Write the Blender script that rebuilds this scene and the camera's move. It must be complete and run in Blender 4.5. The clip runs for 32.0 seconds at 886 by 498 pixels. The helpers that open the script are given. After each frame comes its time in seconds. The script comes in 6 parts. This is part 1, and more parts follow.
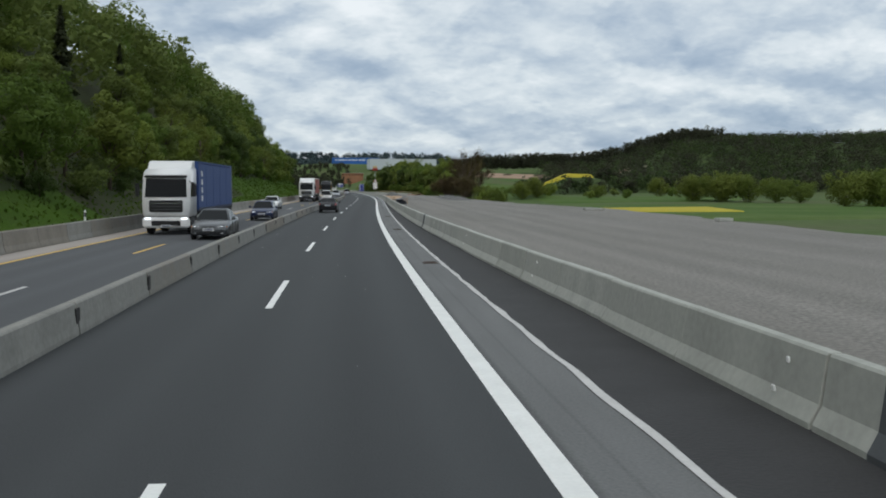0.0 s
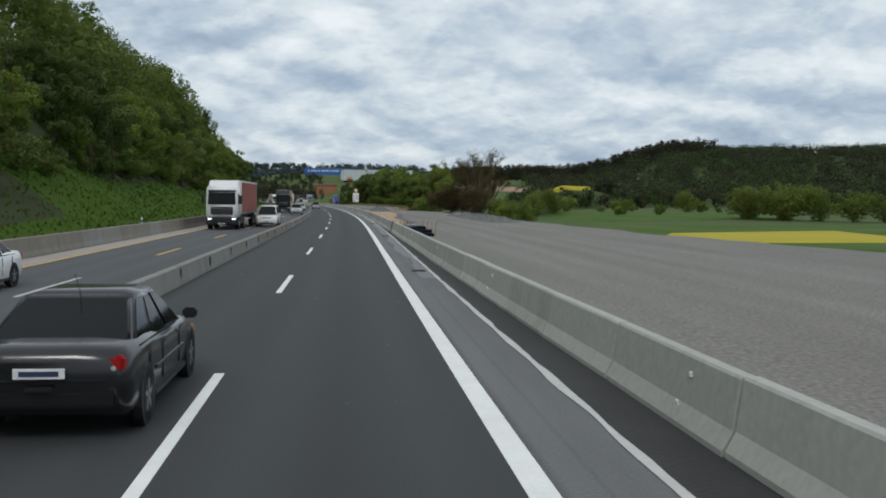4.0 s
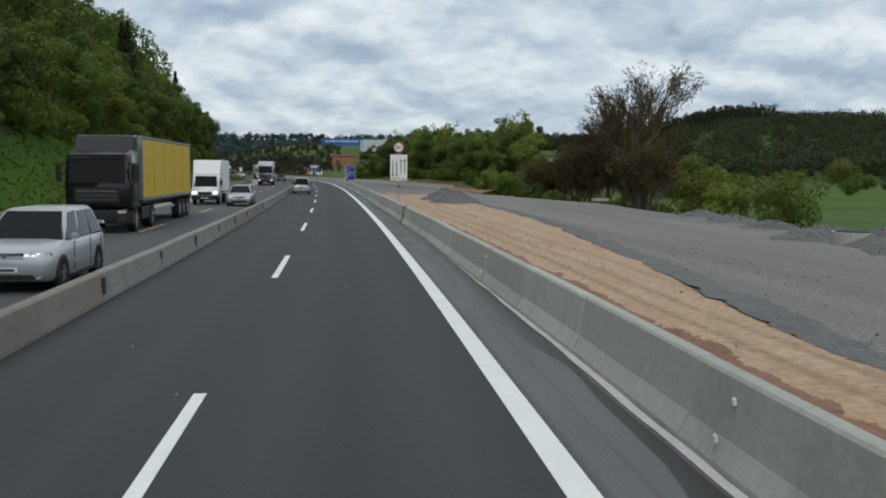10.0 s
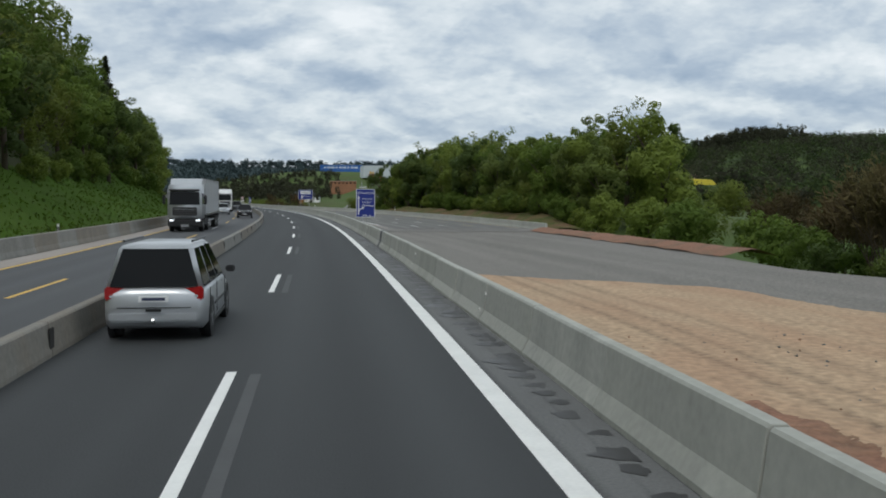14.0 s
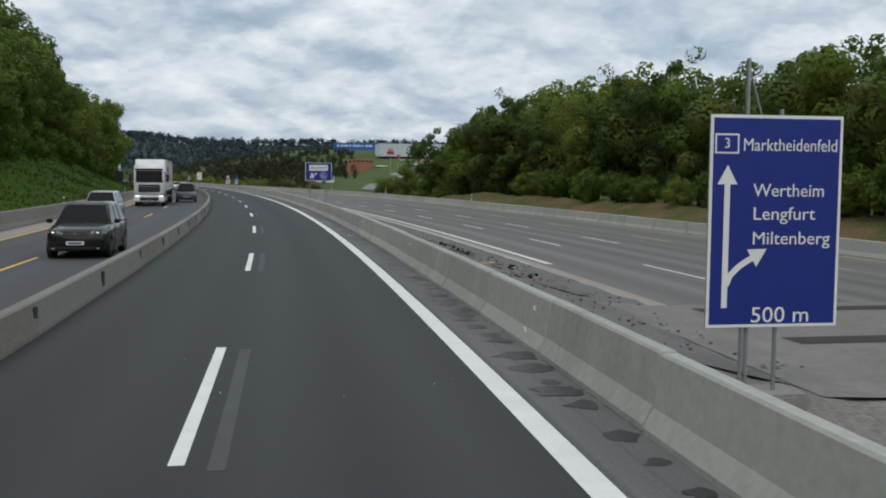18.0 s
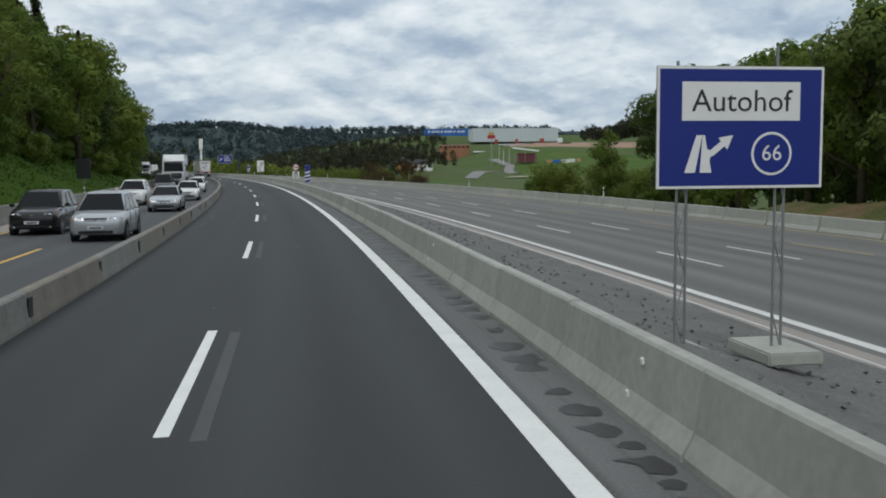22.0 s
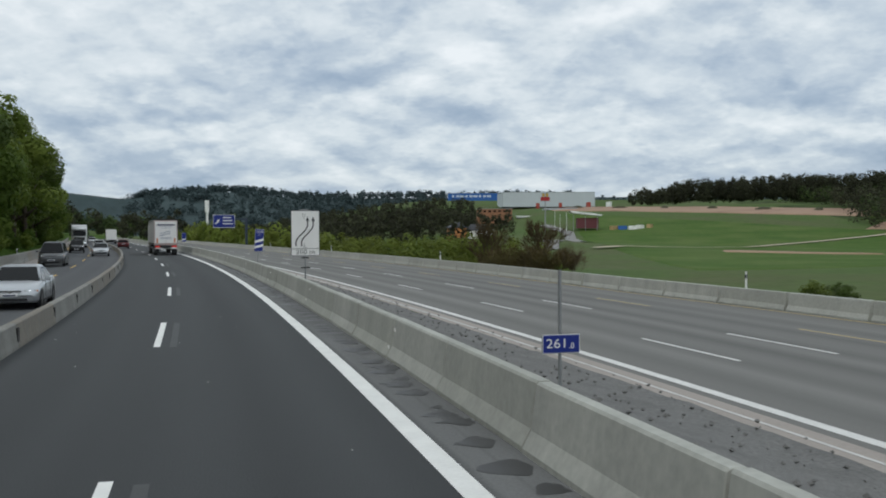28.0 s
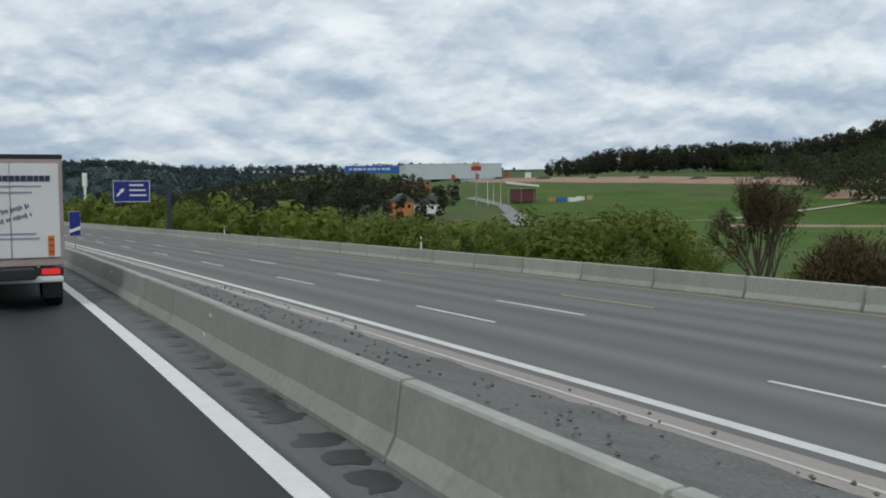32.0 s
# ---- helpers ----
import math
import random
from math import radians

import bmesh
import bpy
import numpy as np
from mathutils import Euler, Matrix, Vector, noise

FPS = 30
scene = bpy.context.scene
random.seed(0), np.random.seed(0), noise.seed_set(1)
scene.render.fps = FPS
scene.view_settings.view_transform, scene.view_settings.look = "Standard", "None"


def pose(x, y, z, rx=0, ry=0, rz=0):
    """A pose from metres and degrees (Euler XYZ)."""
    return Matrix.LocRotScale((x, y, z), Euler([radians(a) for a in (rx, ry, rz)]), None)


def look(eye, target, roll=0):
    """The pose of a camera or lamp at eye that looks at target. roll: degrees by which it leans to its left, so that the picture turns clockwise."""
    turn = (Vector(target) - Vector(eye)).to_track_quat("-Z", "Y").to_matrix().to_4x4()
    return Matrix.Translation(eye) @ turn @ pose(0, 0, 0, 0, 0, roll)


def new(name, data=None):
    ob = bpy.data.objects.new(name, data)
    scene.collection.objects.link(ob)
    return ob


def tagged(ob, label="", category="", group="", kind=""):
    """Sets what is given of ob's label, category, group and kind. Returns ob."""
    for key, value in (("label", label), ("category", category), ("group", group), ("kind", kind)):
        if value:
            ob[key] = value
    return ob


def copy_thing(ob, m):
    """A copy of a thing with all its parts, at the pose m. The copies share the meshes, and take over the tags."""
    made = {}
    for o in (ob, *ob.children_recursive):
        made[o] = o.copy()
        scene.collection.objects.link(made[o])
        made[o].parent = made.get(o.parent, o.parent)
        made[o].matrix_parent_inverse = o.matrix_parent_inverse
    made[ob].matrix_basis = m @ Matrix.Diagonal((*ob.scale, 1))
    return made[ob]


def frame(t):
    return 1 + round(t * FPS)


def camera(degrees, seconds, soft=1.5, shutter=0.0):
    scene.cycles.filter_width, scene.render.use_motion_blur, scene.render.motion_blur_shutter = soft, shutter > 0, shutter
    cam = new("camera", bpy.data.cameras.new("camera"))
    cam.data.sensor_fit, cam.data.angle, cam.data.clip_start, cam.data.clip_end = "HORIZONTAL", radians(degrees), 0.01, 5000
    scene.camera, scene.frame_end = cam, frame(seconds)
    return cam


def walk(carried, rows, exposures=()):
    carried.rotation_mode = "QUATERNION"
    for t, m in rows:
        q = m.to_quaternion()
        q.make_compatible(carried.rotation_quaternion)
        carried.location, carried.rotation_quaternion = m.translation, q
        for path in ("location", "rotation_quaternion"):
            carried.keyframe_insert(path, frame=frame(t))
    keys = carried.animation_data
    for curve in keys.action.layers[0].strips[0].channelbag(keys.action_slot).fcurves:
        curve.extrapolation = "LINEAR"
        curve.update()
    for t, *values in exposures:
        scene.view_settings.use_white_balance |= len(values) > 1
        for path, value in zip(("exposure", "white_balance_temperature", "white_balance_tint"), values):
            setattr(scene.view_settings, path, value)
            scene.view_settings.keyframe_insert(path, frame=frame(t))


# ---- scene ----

# one row: seconds, x, y, yaw, pitch, roll; the eye stays 2.59 m over the carriageway
ROWS = [
    (0, -1.75, -20.35, -5.71, -3.75, -0.12), (0.5, -1.77, -9.83, -6.08, -3.51, -0.25), (1, -1.75, 0.83, -6.75, -3.22, -0.38),
    (1.5, -1.68, 11.19, -7.09, -3.30, -0.19), (2, -1.56, 21.58, -7.47, -3.17, -0.01), (2.5, -1.43, 32.33, -7.41, -2.99, -0.22),
    (3, -1.25, 43.01, -7.39, -3.25, -0.42), (3.5, -1.05, 53.42, -7.34, -3.04, -0.49), (5.5, 0.06, 95.71, -7.47, -2.91, -0.78),
    (6, 0.38, 106.31, -7.59, -2.18, -0.85), (6.5, 0.68, 117.22, -8.08, -2.94, -0.45), (7, 0.97, 128.18, -9.14, -3.73, -0.05),
    (7.5, 1.25, 138.97, -9.12, -4.12, -0.08), (8, 1.50, 149.76, -8.28, -3.14, -0.11), (8.5, 1.66, 160.71, -8.40, -3.58, -0.40),
    (9, 1.78, 171.63, -7.87, -3.96, -0.70), (9.5, 2.01, 182.28, -6.31, -4.52, -0.59), (10, 2.19, 192.91, -6.12, -4.68, -0.48),
    (10.5, 2.21, 203.73, -7.45, -4.30, -0.13), (11, 2.18, 214.59, -6.14, -3.81, 0.23), (11.5, 2.07, 225.36, -5.92, -3.23, -0.26),
    (12, 1.91, 236.19, -5.87, -3.32, -0.76), (12.5, 1.76, 247.32, -5.91, -2.93, -0.21), (13, 1.57, 258.40, -6.29, -2.83, 0.33),
    (13.5, 1.43, 268.97, -6.91, -2.95, 0.05), (14, 1.26, 279.65, -6.21, -3.07, -0.24), (14.5, 1.02, 290.92, -5.88, -3.85, -0.19),
    (16.5, -0.26, 335.51, -4.66, -3.03, -0.02), (17, -0.71, 346.70, -5.59, -3.14, 0.02), (17.5, -1.28, 357.92, -6.66, -3.28, -0.21),
    (18, -1.94, 369.13, -5.47, -4.28, -0.45), (18.5, -2.63, 380.34, -4.89, -5.63, 0.34), (19, -3.43, 391.55, -4.25, -7.02, 1.14),
    (19.5, -4.28, 402.79, -3.39, -7.70, 0.61), (20, -5.24, 413.96, -2.65, -7.07, 0.08), (20.5, -6.32, 424.94, -0.92, -6.11, 0.10),
    (21, -7.52, 435.86, -0.46, -5.67, 0.12), (21.5, -8.89, 446.88, -0.29, -5.55, 0.29), (22, -10.37, 457.89, -0.21, -5.09, 0.46),
    (22.5, -11.97, 468.76, 0.33, -4.87, 0.39), (23, -13.67, 479.64, 0.91, -4.89, 0.32), (23.5, -15.53, 490.64, 1.31, -4.59, 0.37),
    (24, -17.49, 501.59, 1.80, -4.70, 0.43), (24.5, -19.48, 512.26, 2.17, -4.56, 0.44), (26.5, -28.26, 554.62, 3.55, -3.12, 0.48),
    (27, -30.68, 565.17, 2.47, -3.20, 0.49), (27.5, -33.19, 575.63, -0.92, -2.71, 0.38), (28, -35.78, 585.96, 0.51, -1.09, 0.28),
    (28.5, -38.49, 596.41, 1.37, -1.51, 0.41), (29, -41.30, 606.79, 2.16, -0.98, 0.54), (29.5, -44.09, 616.98, 2.16, -1.67, 0.41),
    (30, -46.98, 627.10, 2.02, -2.76, 0.28), (30.5, -49.97, 637.30, 2.09, -2.42, 0.49), (31, -53.08, 647.48, -0.32, -2.31, 0.70),
    (31.5, -56.34, 657.58, -3.28, -2.25, 0.80), (32, -59.73, 667.69, -6.37, -2.70, 0.90),
]
cam = camera(49.94, 32.0, soft=1.9)
walk(cam, [(t, pose(x, y, 2.59, 90 + pitch, roll, yaw)) for t, x, y, yaw, pitch, roll in ROWS],
     [(0, 0, 6320, 9), (17.8, 0, 6320, 9), (18.8, 0.08, 6750, 21), (20.1, 0.12, 6750, 21), (21, 0.05, 6380, 11), (22, 0, 6320, 9), (32, 0, 6320, 9)])

# ---- world and light: a bright overcast sky with broken cloud ----
SUN_EL, SUN_ROT = radians(48), radians(200)
world = bpy.data.worlds.new("overcast_sky")
scene.world = world
world.use_nodes = True
wn, wl = world.node_tree.nodes, world.node_tree.links
wn.clear()


def wnode(kind, **kw):
    n = wn.new(kind)
    for k, v in kw.items():
        n.inputs[k].default_value = v
    return n


def wmath(op, a, b=None, clamp=False):
    n = wn.new("ShaderNodeMath")
    n.operation, n.use_clamp = op, clamp
    for i, v in enumerate((a, b)):
        if v is None:
            continue
        if isinstance(v, (int, float)):
            n.inputs[i].default_value = v
        else:
            wl.new(v, n.inputs[i])
    return n.outputs[0]


sky = wn.new("ShaderNodeTexSky")
sky.sky_type, sky.sun_disc = "NISHITA", False
sky.sun_elevation, sky.sun_rotation = SUN_EL, SUN_ROT
tc = wn.new("ShaderNodeTexCoord")
sep = wn.new("ShaderNodeSeparateXYZ")
wl.new(tc.outputs["Generated"], sep.inputs[0])
# the cloud layer as a flat sheet overhead: directions carried out to a plane, so that the puffs close up towards the horizon
up = wmath("ADD", wmath("MAXIMUM", sep.outputs[2], 0.0), 0.34)


def cloud_sheet(stretch, shift):
    c = wn.new("ShaderNodeCombineXYZ")
    wl.new(wmath("ADD", wmath("MULTIPLY", wmath("DIVIDE", sep.outputs[0], up), stretch), shift), c.inputs[0])
    wl.new(wmath("ADD", wmath("MULTIPLY", wmath("DIVIDE", sep.outputs[1], up), stretch), shift * 0.7), c.inputs[1])
    c.inputs[2].default_value = shift
    return c.outputs[0]


def cloud_noise(vec, scale, detail, rough, bent=0.0):
    n = wnode("ShaderNodeTexNoise", Scale=scale, Detail=detail, Roughness=rough, Distortion=bent)
    wl.new(vec, n.inputs["Vector"])
    return n.outputs["Fac"]


def billows(vec):
    """Rounded heads: cells bent by a noise, with finer ones on them."""
    bend = wnode("ShaderNodeTexNoise", Scale=4.2, Detail=5.0, Roughness=0.6)
    wl.new(vec, bend.inputs["Vector"])
    shift = wn.new("ShaderNodeVectorMath")
    shift.operation = "MULTIPLY_ADD"
    wl.new(bend.outputs["Color"], shift.inputs[0])
    shift.inputs[1].default_value = (0.30, 0.30, 0.30)
    wl.new(vec, shift.inputs[2])
    puff = wn.new("ShaderNodeTexVoronoi")
    puff.feature = "SMOOTH_F1"
    puff.inputs["Scale"].default_value, puff.inputs["Smoothness"].default_value = 2.9, 0.25
    puff.inputs["Detail"].default_value, puff.inputs["Roughness"].default_value = 3.0, 0.55
    wl.new(shift.outputs[0], puff.inputs["Vector"])
    return wmath("SUBTRACT", 1.0, puff.outputs["Distance"])


here, above = cloud_sheet(1.0, 3.3), cloud_sheet(0.955, 3.3)
big = wmath("SUBTRACT", cloud_noise(here, 1.3, 6.0, 0.46, 0.15), 0.5)
fine = wmath("SUBTRACT", cloud_noise(here, 8.0, 6.0, 0.55, 0.2), 0.5)
relief = wmath("SUBTRACT", billows(here), billows(above))
# heads lit from above, grey-blue undersides
value = wmath("ADD", wmath("ADD", wmath("MULTIPLY", big, 0.72), wmath("MULTIPLY", fine, 0.12)), wmath("MULTIPLY", relief, 0.66))
rise = wn.new("ShaderNodeMapRange")
rise.inputs[1].default_value, rise.inputs[2].default_value, rise.inputs[3].default_value, rise.inputs[4].default_value = 0.045, 0.17, 0.43, 0.70
wl.new(sep.outputs[2], rise.inputs[0])
value = wmath("ADD", value, rise.outputs[0])
cover = wn.new("ShaderNodeValToRGB")
cover.color_ramp.elements[0].position, cover.color_ramp.elements[0].color = 0.10, (0.345, 0.435, 0.55, 1)
cover.color_ramp.elements[1].position, cover.color_ramp.elements[1].color = 0.98, (0.93, 0.96, 0.97, 1)
for at, tone in ((0.32, (0.445, 0.53, 0.63, 1)), (0.50, (0.575, 0.65, 0.72, 1)), (0.68, (0.725, 0.785, 0.82, 1))):
    e = cover.color_ramp.elements.new(at)
    e.color = tone
wl.new(value, cover.inputs[0])
# thin bright band low over the hills
low = wn.new("ShaderNodeMapRange")
low.inputs[1].default_value, low.inputs[2].default_value, low.inputs[3].default_value, low.inputs[4].default_value = 0.0, 0.04, 0.55, 0.0
wl.new(sep.outputs[2], low.inputs[0])
lift = wn.new("ShaderNodeMix")
lift.data_type = "RGBA"
wl.new(low.outputs[0], lift.inputs["Factor"])
wl.new(cover.outputs[0], lift.inputs["A"])
lift.inputs["B"].default_value = (0.80, 0.81, 0.79, 1)
skymix = wn.new("ShaderNodeMix")
skymix.data_type = "RGBA"
skymix.inputs["Factor"].default_value = 0.93
scale_sky = wn.new("ShaderNodeVectorMath")
scale_sky.operation = "SCALE"
scale_sky.inputs["Scale"].default_value = 0.10
wl.new(sky.outputs[0], scale_sky.inputs[0])
wl.new(scale_sky.outputs[0], skymix.inputs["A"])
wl.new(lift.outputs["Result"], skymix.inputs["B"])
bg = wn.new("ShaderNodeBackground")
bg.inputs["Strength"].default_value = 0.96
wl.new(skymix.outputs["Result"], bg.inputs["Color"])
wout = wn.new("ShaderNodeOutputWorld")
wl.new(bg.outputs[0], wout.inputs["Surface"])

sun = new("sun", bpy.data.lights.new("sun", "SUN"))
sun.data.energy, sun.data.angle, sun.data.color = 0.8, radians(14), (1.0, 0.96, 0.9)
sun.matrix_world = look((0, 0, 60), (0 + 40 * math.sin(SUN_ROT) * -1, -40 * math.cos(SUN_ROT), 60 - 40 * math.tan(SUN_EL)))

# ---- materials ----
MATS = {}


def mat(name, base, rough=0.8, var=0.15, scale=1.0, bump=0.0, metal=0.0, fine=None, tint=None, island=0.0, rnd=0.0, transl=0.0, coat=0.0,
        alpha_glass=False, emit=0.0, bands=None, spec=0.5, stretch=None, grain=1.8, ragged=0.0):
    """A node material: base colour with a coarse and a fine noise, optional second colour, bump and wear."""
    if name in MATS:
        return MATS[name]
    m = bpy.data.materials.new(name)
    m.use_nodes = True
    nt = m.node_tree
    n, l = nt.nodes, nt.links
    b = n["Principled BSDF"]
    b.inputs["Roughness"].default_value, b.inputs["Metallic"].default_value = rough, metal
    b.inputs["Specular IOR Level"].default_value = spec
    if coat:
        b.inputs["Coat Weight"].default_value, b.inputs["Coat Roughness"].default_value = coat, 0.06
    geo = n.new("ShaderNodeNewGeometry")
    vec = geo.outputs["Position"]
    if stretch:
        mp = n.new("ShaderNodeMapping")
        mp.inputs["Scale"].default_value = stretch
        if bands is not None:
            uvn = n.new("ShaderNodeUVMap")
            l.new(uvn.outputs[0], mp.inputs[0])
        else:
            l.new(vec, mp.inputs[0])
        vec = mp.outputs[0]
    n1 = n.new("ShaderNodeTexNoise")
    n1.inputs["Scale"].default_value, n1.inputs["Detail"].default_value = scale, 6
    n2 = n.new("ShaderNodeTexNoise")
    n2.inputs["Scale"].default_value, n2.inputs["Detail"].default_value = fine or scale * 14, 4
    l.new(vec, n1.inputs["Vector"])
    l.new(geo.outputs["Position"], n2.inputs["Vector"])

    def mth(op, a, c, clamp=False):
        q = n.new("ShaderNodeMath")
        q.operation, q.use_clamp = op, clamp
        for i, v in enumerate((a, c)):
            if isinstance(v, (int, float)):
                q.inputs[i].default_value = v
            else:
                l.new(v, q.inputs[i])
        return q.outputs[0]
    f1 = mth("MULTIPLY", mth("SUBTRACT", n1.outputs["Fac"], 0.5), 2.6 * var)
    f2 = mth("MULTIPLY", mth("SUBTRACT", n2.outputs["Fac"], 0.5), grain * var)
    val = mth("ADD", mth("ADD", f1, f2), 1.0)
    if island:
        val = mth("ADD", val, mth("MULTIPLY", mth("SUBTRACT", geo.outputs["Random Per Island"], 0.5), island))
    if rnd:
        oi = n.new("ShaderNodeObjectInfo")
        val = mth("ADD", val, mth("MULTIPLY", mth("SUBTRACT", oi.outputs["Random"], 0.5), rnd))
    if bands is not None:
        uv = n.new("ShaderNodeUVMap")
        sx = n.new("ShaderNodeSeparateXYZ")
        l.new(uv.outputs[0], sx.inputs[0])
        for centre, width, gain in bands:
            d = mth("ABSOLUTE", mth("SUBTRACT", sx.outputs[0], centre), 0.0)
            val = mth("ADD", val, mth("MULTIPLY", mth("SUBTRACT", 1.0, mth("DIVIDE", d, width), True), gain))
    colour = n.new("ShaderNodeMix")
    colour.data_type, colour.blend_type = "RGBA", "MULTIPLY"
    colour.inputs["Factor"].default_value = 1.0
    if tint:
        tm = n.new("ShaderNodeMix")
        tm.data_type = "RGBA"
        ramp = n.new("ShaderNodeMapRange")
        ramp.inputs[1].default_value, ramp.inputs[2].default_value = 0.42, 0.62
        src = n1.outputs["Fac"]
        if rnd or island:
            src = mth("ADD", mth("MULTIPLY", src, 0.45), mth("MULTIPLY", (oi.outputs["Random"] if rnd else geo.outputs["Random Per Island"]), 0.55))
        l.new(src, ramp.inputs[0])
        l.new(ramp.outputs[0], tm.inputs["Factor"])
        tm.inputs["A"].default_value, tm.inputs["B"].default_value = (*base, 1), (*tint, 1)
        l.new(tm.outputs["Result"], colour.inputs["A"])
    else:
        colour.inputs["A"].default_value = (*base, 1)
    cb = n.new("ShaderNodeCombineXYZ")
    for i in range(3):
        l.new(val, cb.inputs[i])
    l.new(cb.outputs[0], colour.inputs["B"])
    l.new(colour.outputs["Result"], b.inputs["Base Color"])
    if bump:
        bp = n.new("ShaderNodeBump")
        bp.inputs["Strength"].default_value, bp.inputs["Distance"].default_value = min(1, bump), 0.05 * bump
        l.new(n2.outputs["Fac"], bp.inputs["Height"])
        l.new(bp.outputs[0], b.inputs["Normal"])
    if transl:
        tr = n.new("ShaderNodeBsdfTranslucent")
        l.new(colour.outputs["Result"], tr.inputs["Color"])
        ms = n.new("ShaderNodeMixShader")
        ms.inputs[0].default_value = transl
        l.new(b.outputs[0], ms.inputs[1])
        l.new(tr.outputs[0], ms.inputs[2])
        l.new(ms.outputs[0], n["Material Output"].inputs["Surface"])
    if ragged:
        # the strip frays out towards its two long edges
        eu = n.new("ShaderNodeUVMap")
        eu.uv_map = "edge"
        ex = n.new("ShaderNodeSeparateXYZ")
        l.new(eu.outputs[0], ex.inputs[0])
        n3 = n.new("ShaderNodeTexNoise")
        n3.inputs["Scale"].default_value, n3.inputs["Detail"].default_value, n3.inputs["Roughness"].default_value = 2.2, 9, 0.72
        l.new(geo.outputs["Position"], n3.inputs["Vector"])
        a = mth("MULTIPLY", mth("ADD", mth("SUBTRACT", ex.outputs[0], ragged), mth("MULTIPLY", mth("SUBTRACT", n3.outputs["Fac"], 0.5), ragged * 5.0)), 9.0 / ragged, True)
        tp = n.new("ShaderNodeBsdfTransparent")
        mx = n.new("ShaderNodeMixShader")
        l.new(a, mx.inputs[0])
        l.new(tp.outputs[0], mx.inputs[1])
        l.new(b.outputs[0], mx.inputs[2])
        l.new(mx.outputs[0], n["Material Output"].inputs["Surface"])
    if emit:
        l.new(colour.outputs["Result"], b.inputs["Emission Color"])
        b.inputs["Emission Strength"].default_value = emit
    MATS[name] = m
    return m


ASPHALT = mat("new_asphalt", (0.044, 0.0468, 0.0485), 0.78, 0.15, 0.5, 0.4, fine=34, grain=3.2, bands=[(-4.35, 0.5, 0.12), (-5.95, 0.5, 0.10), (-0.75, 0.55, 0.18), (-2.6, 0.6, 0.16), (-1.7, 0.4, -0.12)], stretch=(1.2, 0.05, 1), spec=0.3)
ASPHALT_OLD = mat("old_asphalt", (0.165, 0.163, 0.153), 0.85, 0.14, 0.5, 0.4, fine=26, grain=3, bands=[(10.4, 0.8, -0.18), (12.5, 0.8, -0.16), (14.6, 0.8, -0.26), (16.5, 0.8, -0.26), (15.6, 0.7, 0.14), (18.8, 0.8, -0.26), (20.6, 0.8, -0.18), (11.6, 0.6, 0.18), (21.6, 0.5, 0.14), (23.6, 1.0, -0.1)], stretch=(1.3, 0.03, 1), spec=0.3)
ASPHALT_ON = mat("oncoming_asphalt", (0.085, 0.088, 0.092), 0.8, 0.12, 0.5, 0.35, fine=22, bands=[(-7.6, 0.5, 0.14), (-9.3, 0.5, 0.14), (-10.9, 0.5, 0.14), (-12.3, 0.5, 0.14)], stretch=(1.2, 0.05, 1), spec=0.3)
SHOULDER = mat("shoulder_asphalt", (0.150, 0.152, 0.150), 0.85, 0.22, 0.8, 0.4, fine=24, grain=3, bands=[(0.32, 0.1, -0.35), (0.75, 0.05, -0.15)], stretch=(1.6, 0.22, 1), spec=0.3)
GUTTER = mat("dark_gutter_asphalt", (0.038, 0.037, 0.037), 0.75, 0.25, 0.9, 0.5, fine=16, spec=0.3)
CONCRETE = mat("barrier_concrete", (0.43, 0.435, 0.395), 0.85, 0.24, 1.0, 0.25, fine=8, rnd=0.28, tint=(0.33, 0.335, 0.30), stretch=(1, 1, 0.4))
CONCRETE_DARK = mat("weathered_concrete", (0.27, 0.265, 0.24), 0.88, 0.28, 1.1, 0.3, fine=9, rnd=0.3, tint=(0.20, 0.18, 0.15), stretch=(1, 1, 0.4))
CONCRETE_STRIP = mat("concrete_strip", (0.33, 0.295, 0.265), 0.9, 0.22, 0.6, 0.3, fine=12, bands=[], stretch=(1.0, 0.15, 1))
PAINT = mat("white_road_paint", (0.80, 0.80, 0.77), 0.7, 0.10, 2.0, 0.1, fine=18)
PAINT_WORN = mat("weathered_white_paint", (0.66, 0.655, 0.63), 0.75, 0.16, 1.5, 0.1, fine=16, grain=3)
PAINT_OLD = mat("worn_white_paint", (0.55, 0.54, 0.52), 0.8, 0.16, 2.0, 0.1, fine=18)
YELLOW = mat("yellow_road_paint", (0.72, 0.46, 0.10), 0.7, 0.12, 2.0, 0.1, fine=18)
YELLOW_OLD = mat("faded_yellow_paint", (0.42, 0.33, 0.16), 0.8, 0.2, 2.0, 0.1, fine=18)
GHOST = mat("milled_off_marking", (0.078, 0.08, 0.082), 0.85, 0.15, 1.0, 0.2, fine=18)
WET = mat("damp_stain", (0.030, 0.030, 0.031), 0.4, 0.25, 2.0, 0.1)
GRAVEL = mat("crushed_gravel", (0.205, 0.192, 0.172), 0.92, 0.30, 0.35, 0.9, fine=9, grain=6, tint=(0.150, 0.140, 0.124), bands=[(7.5, 0.9, 0.10), (9.6, 0.8, 0.12), (12.6, 1.0, 0.10), (14.8, 0.9, 0.08), (18.2, 1.2, 0.08), (11.0, 0.8, -0.08)], stretch=(0.7, 0.06, 1))
STONE = mat("gravel_heap", (0.130, 0.130, 0.125), 0.9, 0.32, 1.2, 1.0, fine=10, grain=6)
